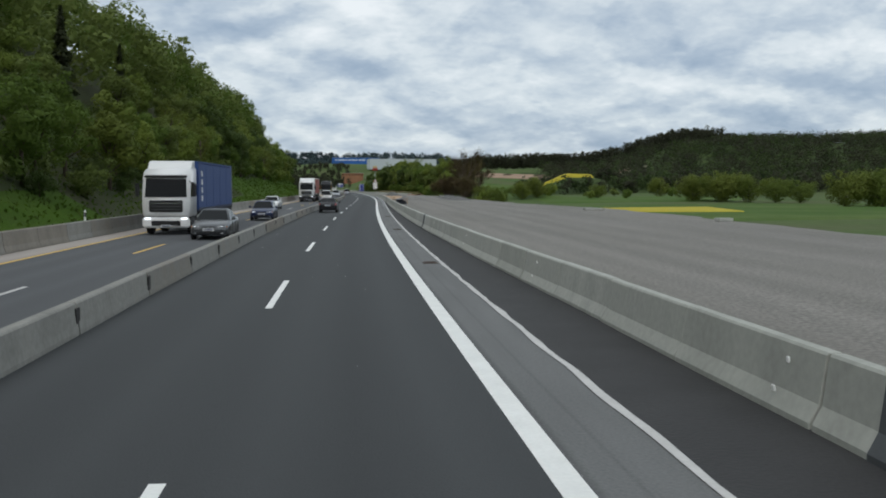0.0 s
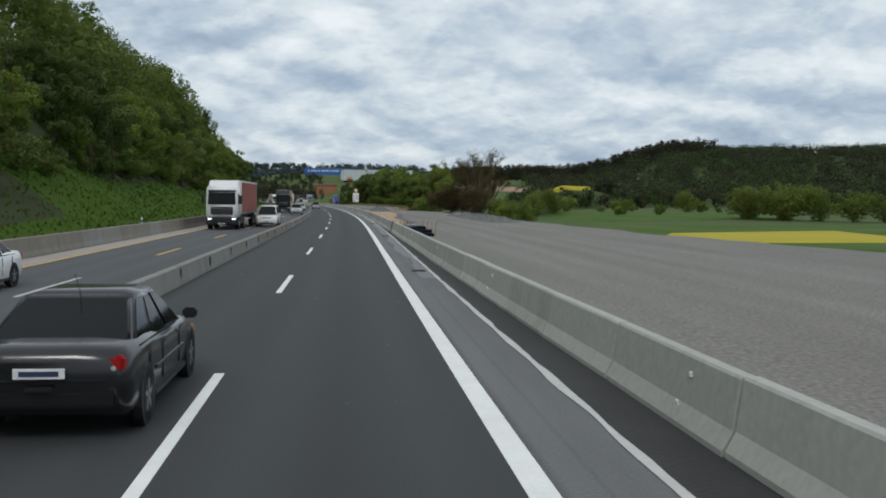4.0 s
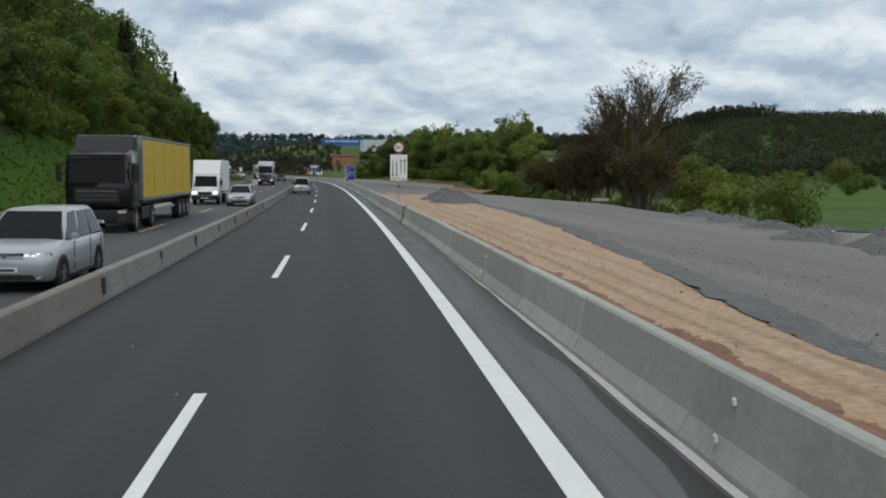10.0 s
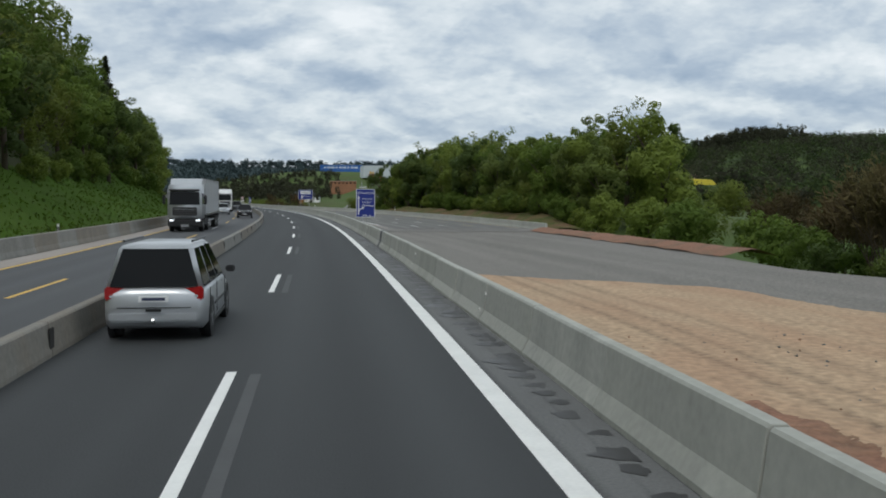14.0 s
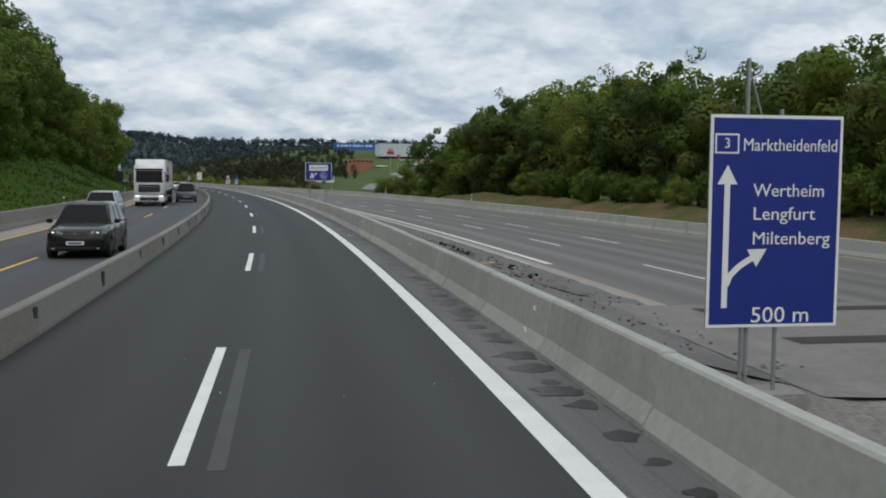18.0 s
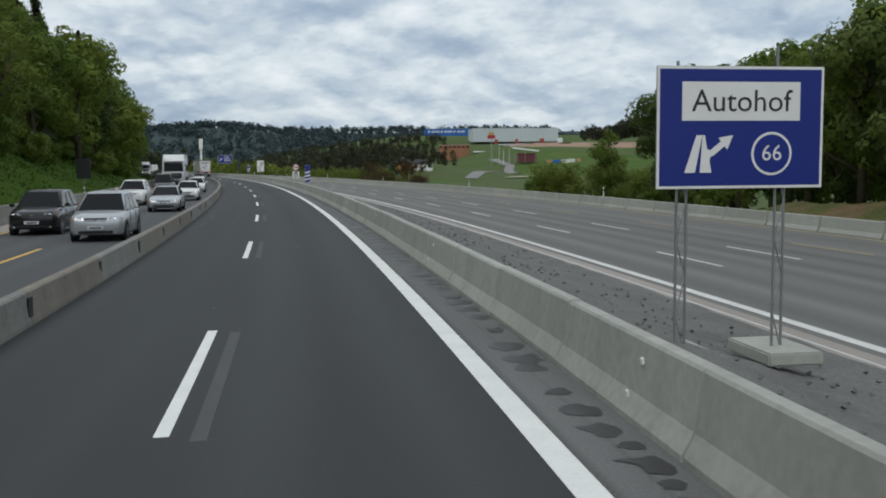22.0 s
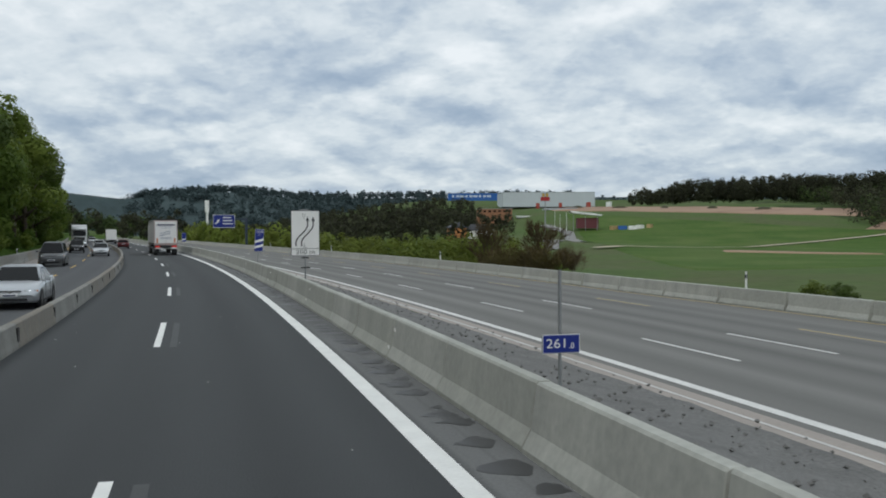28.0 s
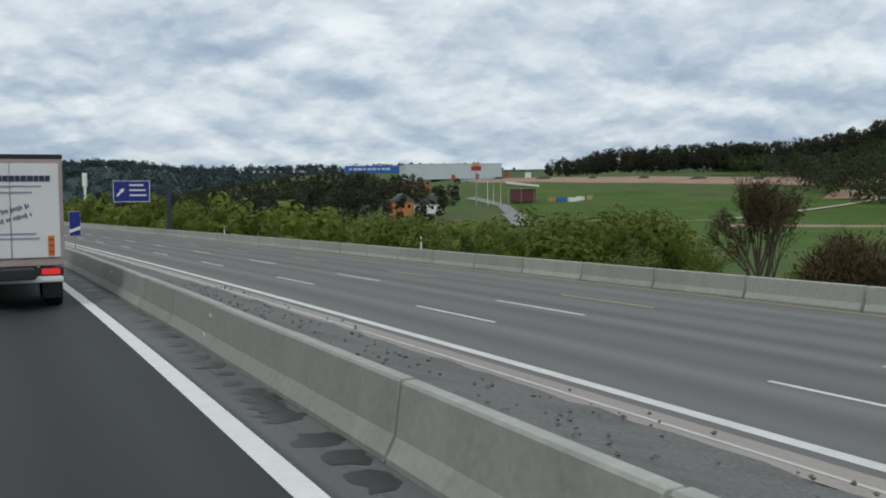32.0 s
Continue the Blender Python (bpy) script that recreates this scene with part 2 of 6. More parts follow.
COARSE = mat("coarse_gravel", (0.125, 0.127, 0.125), 0.9, 0.30, 1.2, 1.0, fine=10, grain=6, ragged=0.16)
SAND = mat("reddish_sand", (0.46, 0.325, 0.205), 0.95, 0.30, 0.5, 0.9, fine=6, grain=4, tint=(0.36, 0.235, 0.145), bands=[(2.2, 0.9, -0.22), (4.9, 0.22, -0.30), (5.7, 0.22, -0.26), (6.9, 0.25, -0.2), (7.6, 0.5, 0.08)], stretch=(1.2, 0.30, 1), ragged=0.10)
CLAY = mat("red_clay", (0.27, 0.135, 0.082), 0.95, 0.3, 0.5, 0.8, fine=7, grain=4, tint=(0.17, 0.10, 0.06))
CLAY_STRIP = mat("churned_clay", (0.27, 0.135, 0.082), 0.95, 0.3, 0.5, 0.8, fine=7, grain=4, tint=(0.17, 0.10, 0.06), ragged=0.14)
GRASS = mat("verge_grass", (0.055, 0.104, 0.013), 0.95, 0.35, 0.25, 0.5, fine=8, grain=4, tint=(0.050, 0.085, 0.015), spec=0.05)
EARTH = mat("forest_floor", (0.050, 0.055, 0.026), 0.95, 0.3, 0.2, 0.5, fine=4, tint=(0.035, 0.045, 0.018), spec=0.12)
MEADOW = mat("valley_land", (0.075, 0.120, 0.032), 0.95, 0.4, 0.02, 0.0, fine=0.3, tint=(0.075, 0.090, 0.036), spec=0.12)
FIELD = mat("green_crop_field", (0.058, 0.112, 0.016), 0.95, 0.35, 0.03, 0.0, fine=0.3, tint=(0.074, 0.110, 0.026), spec=0.12)
RAPE = mat("yellow_rape_field", (0.40, 0.34, 0.04), 0.95, 0.15, 0.05, 0.0, fine=0.6, spec=0.12)
BROWN = mat("bare_brown_soil", (0.33, 0.22, 0.15), 0.95, 0.2, 0.03, 0.0, fine=0.5, tint=(0.24, 0.15, 0.10))
LANE_GREY = mat("country_road", (0.22, 0.215, 0.205), 0.9, 0.15, 0.1, 0.0, fine=2)
# distant woods: the bluish cast of haze is put into the base colour
HAZED_HILL = mat("hazed_wooded_hill", (0.050, 0.072, 0.074), 1.0, 0.25, 0.02, 0.0, fine=0.15, island=0.15, spec=0.12)
LEAF_A = mat("spring_leaves", (0.120, 0.182, 0.034), 0.6, 0.28, 0.3, 0.0, fine=2.5, tint=(0.160, 0.205, 0.040), rnd=0.4, transl=0.38, spec=0.12)
LEAF_B = mat("dark_leaves", (0.082, 0.122, 0.032), 0.6, 0.28, 0.3, 0.0, fine=2.5, tint=(0.118, 0.152, 0.038), rnd=0.4, transl=0.33, spec=0.12)
LEAF_C = mat("yellowish_leaves", (0.150, 0.182, 0.036), 0.6, 0.25, 0.35, 0.0, fine=2.5, tint=(0.112, 0.150, 0.030), rnd=0.3, transl=0.35, spec=0.12)
NEEDLE = mat("conifer_needles", (0.060, 0.072, 0.036), 0.7, 0.25, 0.3, 0.0, fine=2.5, rnd=0.3, transl=0.1, spec=0.12)
BUD = mat("brown_budding_twigs", (0.085, 0.060, 0.030), 0.8, 0.25, 0.4, 0.0, fine=2.5, tint=(0.10, 0.085, 0.034), rnd=0.2, spec=0.12)
WOODS = mat("distant_woods", (0.042, 0.062, 0.026), 0.9, 0.4, 0.03, 0.0, fine=0.12, tint=(0.062, 0.090, 0.028), island=0.15, transl=0.35, spec=0.12)
WOODS_DARK = mat("distant_dark_woods", (0.046, 0.048, 0.032), 0.9, 0.4, 0.03, 0.0, fine=0.12, tint=(0.060, 0.066, 0.036), island=0.2, transl=0.35, spec=0.12)
BARK = mat("bark", (0.085, 0.065, 0.047), 0.95, 0.3, 1.5, 0.7, fine=12)
STEEL = mat("galvanised_steel", (0.33, 0.34, 0.35), 0.45, 0.1, 3.0, 0.0, metal=0.7)
BLACK = mat("black_plastic", (0.012, 0.012, 0.013), 0.45, 0.1, 3.0)
RUBBER = mat("tyre_rubber", (0.016, 0.016, 0.016), 0.85, 0.15, 6.0, 0.2)
SIGN_BLUE = mat("sign_blue", (0.006, 0.022, 0.21), 0.45, 0.06, 2.0)
SIGN_WHITE = mat("sign_white", (0.80, 0.80, 0.78), 0.5, 0.05, 2.0)
SIGN_RED = mat("sign_red", (0.36, 0.018, 0.022), 0.5, 0.08, 2.0)
SIGN_BLACK = mat("sign_black", (0.02, 0.02, 0.022), 0.5, 0.05, 2.0)
SIGN_GREY = mat("sign_back_grey", (0.30, 0.31, 0.31), 0.55, 0.1, 2.0, metal=0.3)

# ---- the road's line: curvature (1/10000 per metre) every 60 m ----
KNOT = [-20 + 60 * i for i in range(15)]
KAPPA = [-4.12, -3.79, -0.83, 3.33, 4.23, 1.44, 5.01, 10.32, 8.96, 7.32, 8.04, 10.65, 7.2, 1.2, 0.3]
_S = np.arange(-300.0, 1300.0, 1.0)
_TH = np.cumsum(np.interp(_S, KNOT, KAPPA) * 1e-4 * ((_S > -80) & (_S < 1150)))
_TH -= np.interp(0, _S, _TH)
_X, _Y = np.cumsum(-np.sin(_TH)), np.cumsum(np.cos(_TH))
_X -= np.interp(0, _S, _X)
_Y -= np.interp(0, _S, _Y)


def heading(s):
    return float(np.interp(s, _S, _TH))


def P(s, l, z=0.0):
    """The place s metres along and l metres right of the inner edge of the right edge line."""
    h = heading(s)
    return Vector((float(np.interp(s, _S, _X)) + l * math.cos(h), float(np.interp(s, _S, _Y)) + l * math.sin(h), z))


def on_road(s, l, z=0.0, turn=0.0):
    """A pose on the road whose y axis points along it (turn: degrees, anticlockwise)."""
    p = P(s, l, z)
    return pose(p.x, p.y, p.z, 0, 0, math.degrees(heading(s)) + turn)


def to_sl(x, y):
    i = int(np.argmin((_X - x) ** 2 + (_Y - y) ** 2))
    h = _TH[i]
    return float(_S[i]), float(math.cos(h) * (x - _X[i]) + math.sin(h) * (y - _Y[i]))


# ---- mesh helpers ----
def mesh_of(name, bm, material, smooth=False):
    me = bpy.data.meshes.new(name)
    bm.to_mesh(me)
    bm.free()
    for q in (material if isinstance(material, (list, tuple)) else [material]):
        me.materials.append(q)
    if smooth:
        me.polygons.foreach_set("use_smooth", [True] * len(me.polygons))
    return me


def part(name, bm, material, parent=None, label="", smooth=False, m=None):
    ob = new(name, bm if isinstance(bm, bpy.types.Mesh) else mesh_of(name, bm, material, smooth))
    if parent is not None:
        ob.parent = parent
    if m is not None:
        ob.matrix_basis = m
    return tagged(ob, label)


def thing(name, label, category, group="", kind="", m=None):
    ob = new(name)
    ob.empty_display_size = 0.3
    if m is not None:
        ob.matrix_basis = m
    return tagged(ob, label, category, group, kind)


def box(sx, sy, sz, at=(0, 0, 0), bevel=0.0, bm=None, rot=None, taper=None):
    """A box of that size centred at a place, its edges bevelled."""
    bm = bm or bmesh.new()
    old = set(bm.verts)
    vs = bmesh.ops.create_cube(bm, size=1.0)["verts"]
    for v in vs:
        v.co = Vector((v.co.x * sx, v.co.y * sy, v.co.z * sz))
        if taper and v.co.z > 0:
            v.co.x *= taper[0]
            v.co.y *= taper[1]
    if bevel:
        bmesh.ops.bevel(bm, geom=list({q for v in vs for q in v.link_edges}), offset=bevel, segments=2, affect="EDGES", clamp_overlap=True)
    mm = Matrix.Translation(at) @ (rot.to_4x4() if rot else Matrix.Identity(4))
    for v in bm.verts:
        if v not in old:
            v.co = mm @ v.co
    return bm


def tube(p, q, r0, r1, n=8, bm=None, caps=True):
    """A tapered round bar from p to q."""
    bm = bm or bmesh.new()
    p, q = Vector(p), Vector(q)
    d = q - p
    m = Matrix.Translation((p + q) / 2) @ d.to_track_quat("Z", "Y").to_matrix().to_4x4()
    vs = bmesh.ops.create_cone(bm, cap_ends=caps, segments=n, radius1=r0, radius2=r1, depth=d.length)["verts"]
    for v in vs:
        v.co = m @ v.co
    return bm


def prism(outline, depth, axis="y", bm=None):
    """An outline of 2D points drawn out by depth: axis y gives (x, z) outlines, axis x gives (y, z), axis z gives (x, y)."""
    bm = bm or bmesh.new()
    def at(a, c, d):
        return {"y": (a, d, c), "x": (d, a, c), "z": (a, c, d)}[axis]
    lo = [bm.verts.new(at(a, c, -depth / 2)) for a, c in outline]
    hi = [bm.verts.new(at(a, c, depth / 2)) for a, c in outline]
    n = len(outline)
    bm.faces.new(lo)
    bm.faces.new(hi[::-1])
    for i in range(n):
        bm.faces.new((lo[i], hi[i], hi[(i + 1) % n], lo[(i + 1) % n]))
    bmesh.ops.recalc_face_normals(bm, faces=bm.faces)
    return bm


def ribbon(name, l0, l1, s0, s1, z, material, step=4.0, cols=1, parent=None, wob=None, thick=0.0):
    """A strip along the road from lateral l0 to l1 (numbers or functions of s), with uv = (l, s)."""
    n = max(1, int(round((s1 - s0) / step)))
    f0 = l0 if callable(l0) else (lambda s: l0)
    f1 = l1 if callable(l1) else (lambda s: l1)
    vs, uv, fs = [], [], []
    for i in range(n + 1):
        s = s0 + (s1 - s0) * i / n
        for j in range(cols + 1):
            l = f0(s) + (f1(s) - f0(s)) * j / cols
            zz = z(s, l) if callable(z) else z
            vs.append(P(s, l, zz))
            uv.append((l, s))
    for i in range(n):
        for j in range(cols):
            a = i * (cols + 1) + j
            fs.append((a, a + 1, a + cols + 2, a + cols + 1))
    if thick:
        k = len(vs)
        vs += [Vector((v.x, v.y, v.z - thick)) for v in vs]
        uv += uv
        top = list(fs)
        w = cols + 1
        for i in range(n):
            for a, b in ((i * w, (i + 1) * w), ((i + 1) * w + cols, i * w + cols)):
                fs.append((a, b, b + k, a + k))
        for i0, rev in ((0, False), (n * w, True)):
            for j in range(cols):
                a, b = i0 + j, i0 + j + 1
                fs.append((b, a, a + k, b + k) if not rev else (a, b, b + k, a + k))
    me = bpy.data.meshes.new(name)
    me.from_pydata([tuple(v) for v in vs], [], fs)
    layer = me.uv_layers.new(name="UVMap")
    for lp in me.loops:
        layer.data[lp.index].uv = uv[lp.vertex_index]
    if cols > 1 and not thick:
        edge = me.uv_layers.new(name="edge")
        for lp in me.loops:
            i, j = divmod(lp.vertex_index, cols + 1)
            s = s0 + (s1 - s0) * i / n
            edge.data[lp.index].uv = (min(j, cols - j) / cols * (f1(s) - f0(s)), s)
    if cols > 1 and not thick:
        me.polygons.foreach_set("use_smooth", [True] * len(me.polygons))
    me.materials.append(material)
    ob = new(name, me)
    if parent is not None:
        ob.parent = parent
    return ob


def smooth01(a, b, x):
    t = min(1.0, max(0.0, (x - a) / (b - a)))
    return t * t * (3 - 2 * t)

# ---- the land: one sheet from the verge to the horizon ----
def flat_edge(s):
    """How far right of the edge line the level construction ground reaches."""
    return float(np.interp(s, [-100, 60, 110, 150, 250, 290, 303, 320, 345, 388, 540, 640, 900], [30, 31, 32, 25, 22, 23, 19.5, 19.5, 22.5, 27.2, 27.2, 24.6, 24.6]))


def squeeze(s, l0):
    """Lateral place on the old carriageway, which closes up further on."""
    return -2.1 + (l0 + 2.1) * float(np.interp(s, [540, 640], [1.0, 0.915]))


def right_z(s, l):
    """Height of the ground between the barrier and the level right-hand side."""
    floor = float(np.interp(s, [-100, 300, 385, 1300], [-0.35, -0.35, -1.2, -1.2]))
    edge = float(np.interp(s, [-100, 0, 43, 106, 200, 260, 900], [3.5, 3.24, 2.67, 2.05, 1.62, 1.31, 1.29])) + 0.35
    return -0.04 + (floor + 0.04) * smooth01(edge, edge + float(np.interp(s, [330, 390], [2.2, 6.2])), l)


def bump(x, y, cx, cy, rx, ry, turn=0.0):
    c, sn = math.cos(radians(turn)), math.sin(radians(turn))
    u, v = ((x - cx) * c + (y - cy) * sn) / rx, (-(x - cx) * sn + (y - cy) * c) / ry
    return math.exp(-(u * u + v * v))


def shoulder(x, y):
    """A low wooded rise beyond the valley, with a field on its end."""
    return smooth01(0, 60, x - 0.43 * y + 213) * max(20 * bump(x, y, 195, 812, 62, 60), 13 * bump(x, y, 330, 830, 150, 110), 13 * bump(x, y, 540, 760, 240, 150))


def far_ridge(x, y):
    """The long wooded ridge behind it."""
    rho, az = math.hypot(x, y - 80), math.degrees(math.atan2(x, y - 80))
    if az < 10.5 or y < 80:
        return 0.0
    return 84 * smooth01(10.5, 22, az) * smooth01(880, 1600, rho) * (1 + 0.05 * noise.noise((x / 260, y / 260, 6)))


def land(x, y):
    s, l = to_sl(x, y)
    z = -0.25
    d = math.hypot(x + 20, y - 400)
    far = smooth01(60, 160, abs(l)) if -120 < s < 1100 else 1.0
    if l < -15.5 and y < 1250:
        hill = min(36.0, (-l - 15.5) * 0.10 if l > -19 else 0.35 + (-l - 19) * 0.66) + max(0.0, min(60, (-l - 75) * 0.12))
        z += hill * (1 - 0.5 * smooth01(800, 960, s)) * (1 - smooth01(960, 1060, s)) * smooth01(1250, 1050, y)
    elif l > 0:
        e = flat_edge(s)
        z = -0.3 + min(0.0, right_z(s, l))
        deep = float(np.interp(s, [0, 250, 330, 400, 520, 600, 650, 720, 900], [-2.6, -2.8, -3.2, -1.5, -1.5, -2.0, -4.0, -6.0, -7.0]))
        if l > e:
            z += deep * smooth01(e, e + 16, l)
        bank = smooth01(392, 410, s) * (1 - smooth01(505, 540, s))
        z += bank * 2.6 * smooth01(28, 35, l) * (1 - smooth01(70, 120, l))
    if l > 20 or y > 950 or l < -60:
        w = smooth01(90, 200, l) if l > 0 else smooth01(900, 1100, y)
        h = 0.0
        h += shoulder(x, y)
        h = max(h, far_ridge(x, y))
        if y > 950:
            rise = smooth01(1120, 1700, y + 0.25 * x)
            h = max(h, rise * (36 + 0.010 * max(-300, min(900, x))) * smooth01(-60, 60, x))
            h = max(h, 66 * smooth01(1850, 2330, y) * smooth01(-520, -60, x))
        h = max(h, 15 * bump(x, y, -95, 1130, 120, 120))
        h = max(h, 190 * smooth01(2600, 3700, y) * smooth01(-40, -700, x + 0.1 * (y - 3000)) * (0.8 + 0.2 * noise.noise((x / 700, y / 700, 1))))
        h = max(h, 128 * smooth01(3000, 3900, y))
        h = max(h, 120 * smooth01(-900, -1900, x) * smooth01(0, 1500, y))
        h = max(h, 60 * smooth01(900, 1800, x))
        z += w * h
    if abs(l) > 30 and d > 200:
        z += 0.6 * noise.noise((x / 60, y / 60, 0)) * far
    if l < -24:
        z += 1.2 * noise.noise((x / 14, y / 14, 2))
    return z


def axis(lo, hi, fine, f0, f1, grow=1.16):
    a = list(np.arange(f0, f1 + 0.1, fine))
    d = fine
    while a[-1] < hi:
        d *= grow
        a.append(a[-1] + d)
    d = fine
    while a[0] > lo:
        d *= grow
        a.insert(0, a[0] - d)
    return np.array(a)


GX, GY = axis(-3800, 3800, 4.0, -130, 70), axis(-900, 4700, 6.0, -90, 880, 1.12)
GZ = np.array([[land(x, y) for x in GX] for y in GY])


def gz(x, y):
    """The height of the ground sheet at (x, y)."""
    i = min(len(GX) - 2, max(0, int(np.searchsorted(GX, x)) - 1))
    j = min(len(GY) - 2, max(0, int(np.searchsorted(GY, y)) - 1))
    u, v = (x - GX[i]) / (GX[i + 1] - GX[i]), (y - GY[j]) / (GY[j + 1] - GY[j])
    return float((GZ[j, i] * (1 - u) + GZ[j, i + 1] * u) * (1 - v) + (GZ[j + 1, i] * (1 - u) + GZ[j + 1, i + 1] * u) * v)


me = bpy.data.meshes.new("ground")
nx = len(GX)
me.from_pydata([(float(x), float(y), float(GZ[j, i])) for j, y in enumerate(GY) for i, x in enumerate(GX)], [],
               [(j * nx + i, j * nx + i + 1, (j + 1) * nx + i + 1, (j + 1) * nx + i) for j in range(len(GY) - 1) for i in range(nx - 1)])
for q in (MEADOW, GRASS, EARTH, WOODS, HAZED_HILL):
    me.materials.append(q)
kinds = []
for j in range(len(GY) - 1):
    for i in range(nx - 1):
        x, y = (GX[i] + GX[i + 1]) / 2, (GY[j] + GY[j + 1]) / 2
        k = 0
        s, l = to_sl(x, y)
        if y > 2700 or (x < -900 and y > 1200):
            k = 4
        # woods' floor comes lower at first, its dark tone standing for tree shade too
        elif -140 < s < 1100 and l < (-27.5 if s > 130 else -20.5) and y < 1000:
            k = 2
        elif -140 < s < 1100 and -27.5 <= l < 30:
            k = 1
        elif max(shoulder(x, y), far_ridge(x, y)) > 2.5:
            k = 3
        kinds.append(k)
me.polygons.foreach_set("material_index", kinds)
me.polygons.foreach_set("use_smooth", [True] * len(me.polygons))
tagged(new("ground", me), "grassy land with a wooded slope and a wide green valley", "ground", kind="structure")


def patch(name, corners, material, label, n=14, lift=0.35):
    """A field draped over the ground between four corners."""
    a, b, c, d = [Vector(q) for q in corners]
    vs, fs = [], []
    for j in range(n + 1):
        for i in range(n + 1):
            u, v = i / n, j / n
            q = (a * (1 - u) + b * u) * (1 - v) + (d * (1 - u) + c * u) * v
            vs.append((q.x, q.y, gz(q.x, q.y) + (lift if 0 < i < n and 0 < j < n else -0.6)))
    for j in range(n):
        for i in range(n):
            k = j * (n + 1) + i
            fs.append((k, k + 1, k + n + 2, k + n + 1))
    m = bpy.data.meshes.new(name)
    m.from_pydata(vs, [], fs)
    m.materials.append(material)
    return tagged(new(name, m), label, "field", kind="structure")


patch("crop_field", [(45, 130), (190, 160), (230, 330), (60, 300)], FIELD, "bright green crop field in the valley")
patch("rape_field", [(50, 186), (92, 190), (104, 246), (56, 222)], RAPE, "yellow flowering rape field beside the green field", lift=0.6)
patch("crop_field", [(70, 340), (170, 380), (240, 520), (90, 480)], FIELD, "green meadow behind the willow bushes")
patch("rape_field", [(166, 788), (214, 796), (218, 842), (170, 834)], RAPE, "small yellow rape field on the wooded hillside", lift=2.5)
patch("crop_field", [(25, 820), (140, 850), (285, 1225), (70, 1500)], FIELD, "bright green meadow rising behind the motorway", n=44)
patch("soil_strip", [(55, 1545), (400, 1266), (425, 1335), (68, 1635)], BROWN, "bare brown earthworks along the hillside", n=18, lift=0.8)
patch("soil_strip", [(252, 1258), (330, 1222), (372, 1272), (288, 1308)], BROWN, "ploughed brown field on the slope", lift=0.8)
patch("soil_strip", [(80, 1000), (150, 985), (150, 1006), (85, 1025)], BROWN, "trampled brown earth in the meadow", lift=0.8)

# ---- carriageways, shoulders and strips ----
BARRIER_L = lambda s: float(np.interp(s, [-60, 0, 21, 43, 106, 150, 200, 260, 900], [3.5, 3.24, 2.98, 2.67, 2.05, 1.75, 1.62, 1.31, 1.29]))
road = thing("road", "dark new asphalt carriageway with two lanes", "road", kind="structure")
ribbon("lane_surface", -6.75, 0.30, -120, 1000, 0.0, ASPHALT, cols=6, parent=road)
ribbon("shoulder_surface", 0.30, lambda s: min(1.44, BARRIER_L(s) + 0.1), -120, 1000, 0.0, SHOULDER, cols=3, parent=road, step=3)
road2 = thing("road", "oncoming grey asphalt carriageway with yellow temporary lines", "road", kind="structure")
ribbon("lane_surface", -13.35, -6.75, -120, 1000, 0.0, ASPHALT_ON, cols=6, parent=road2)
ribbon("concrete_edge", -14.75, -13.35, -120, 1000, 0.004, CONCRETE_STRIP, cols=2, parent=road2)
ribbon("gutter_strip", 1.44, lambda s: BARRIER_L(s) + 0.15, -120, 212, 0.0, GUTTER, cols=2, parent=road, step=3)
road3 = thing("road", "worn light grey asphalt carriageway with several lanes", "road", kind="structure")
OLD_Z = -1.2
OLD_EDGE = lambda s: float(np.interp(s, [430, 520, 625, 700], [9.30, 9.35, 8.82, 8.62]))
ribbon("lane_surface", lambda s: OLD_EDGE(s) - 0.40, lambda s: squeeze(s, 26.1), 394, 1000, OLD_Z, ASPHALT_OLD, cols=9, parent=road3)
ribbon("drain_channel", lambda s: OLD_EDGE(s) - 1.18, lambda s: OLD_EDGE(s) - 0.30, 388, 1000, OLD_Z + 0.004, CONCRETE_STRIP, cols=2, parent=road3)


def rough_edge(base, amp, freq, seed):
    return lambda s: base(s) + amp * noise.noise((s * freq, seed, 0)) + amp * 0.5 * noise.noise((s * freq * 4, seed, 3))


gravel = ribbon("gravel_yard", lambda s: BARRIER_L(s) + 0.25, rough_edge(flat_edge, 1.6, 0.06, 5), -120, 395,
                lambda s, l: right_z(s, l) + 0.05 * noise.noise((s * 0.2, l * 0.4, 1)) * (1 if l > 5 else 0), GRAVEL, cols=18, step=3)
tagged(gravel, "wide levelled yard of grey crushed gravel", "ground", kind="structure")
sand_r = rough_edge(lambda s: float(np.interp(s, [168, 172, 185, 207, 217, 241, 256, 288, 300, 310, 314, 318], [2.4, 4.7, 6.4, 6.1, 7.2, 9.6, 10.4, 11.0, 12.3, 11.5, 7.5, 3.4])), 0.45, 0.25, 9)
sand = ribbon("sand_strip", lambda s: BARRIER_L(s) + 0.3, sand_r, 168, 317, lambda s, l: right_z(s, l) + 0.07 + 0.06 * noise.noise((s * 0.11, l * 0.5, 4)), SAND, cols=18, step=0.8)
tagged(sand, "uneven strip of reddish sand behind the barrier", "ground", kind="structure")
coarse = ribbon("coarse_gravel_strip", rough_edge(lambda s: sand_r(s) - 0.3, 0.1, 0.2, 41), rough_edge(lambda s: sand_r(s) + 1.0, 0.35, 0.2, 43), 180, 300, lambda s, l: right_z(s, l) + 0.075 + 0.05 * noise.noise((s * 1.1, l * 2.2, 5)), COARSE, cols=6, step=0.8)
tagged(coarse, "dark band of coarse stones along the sand's edge", "ground", kind="structure")
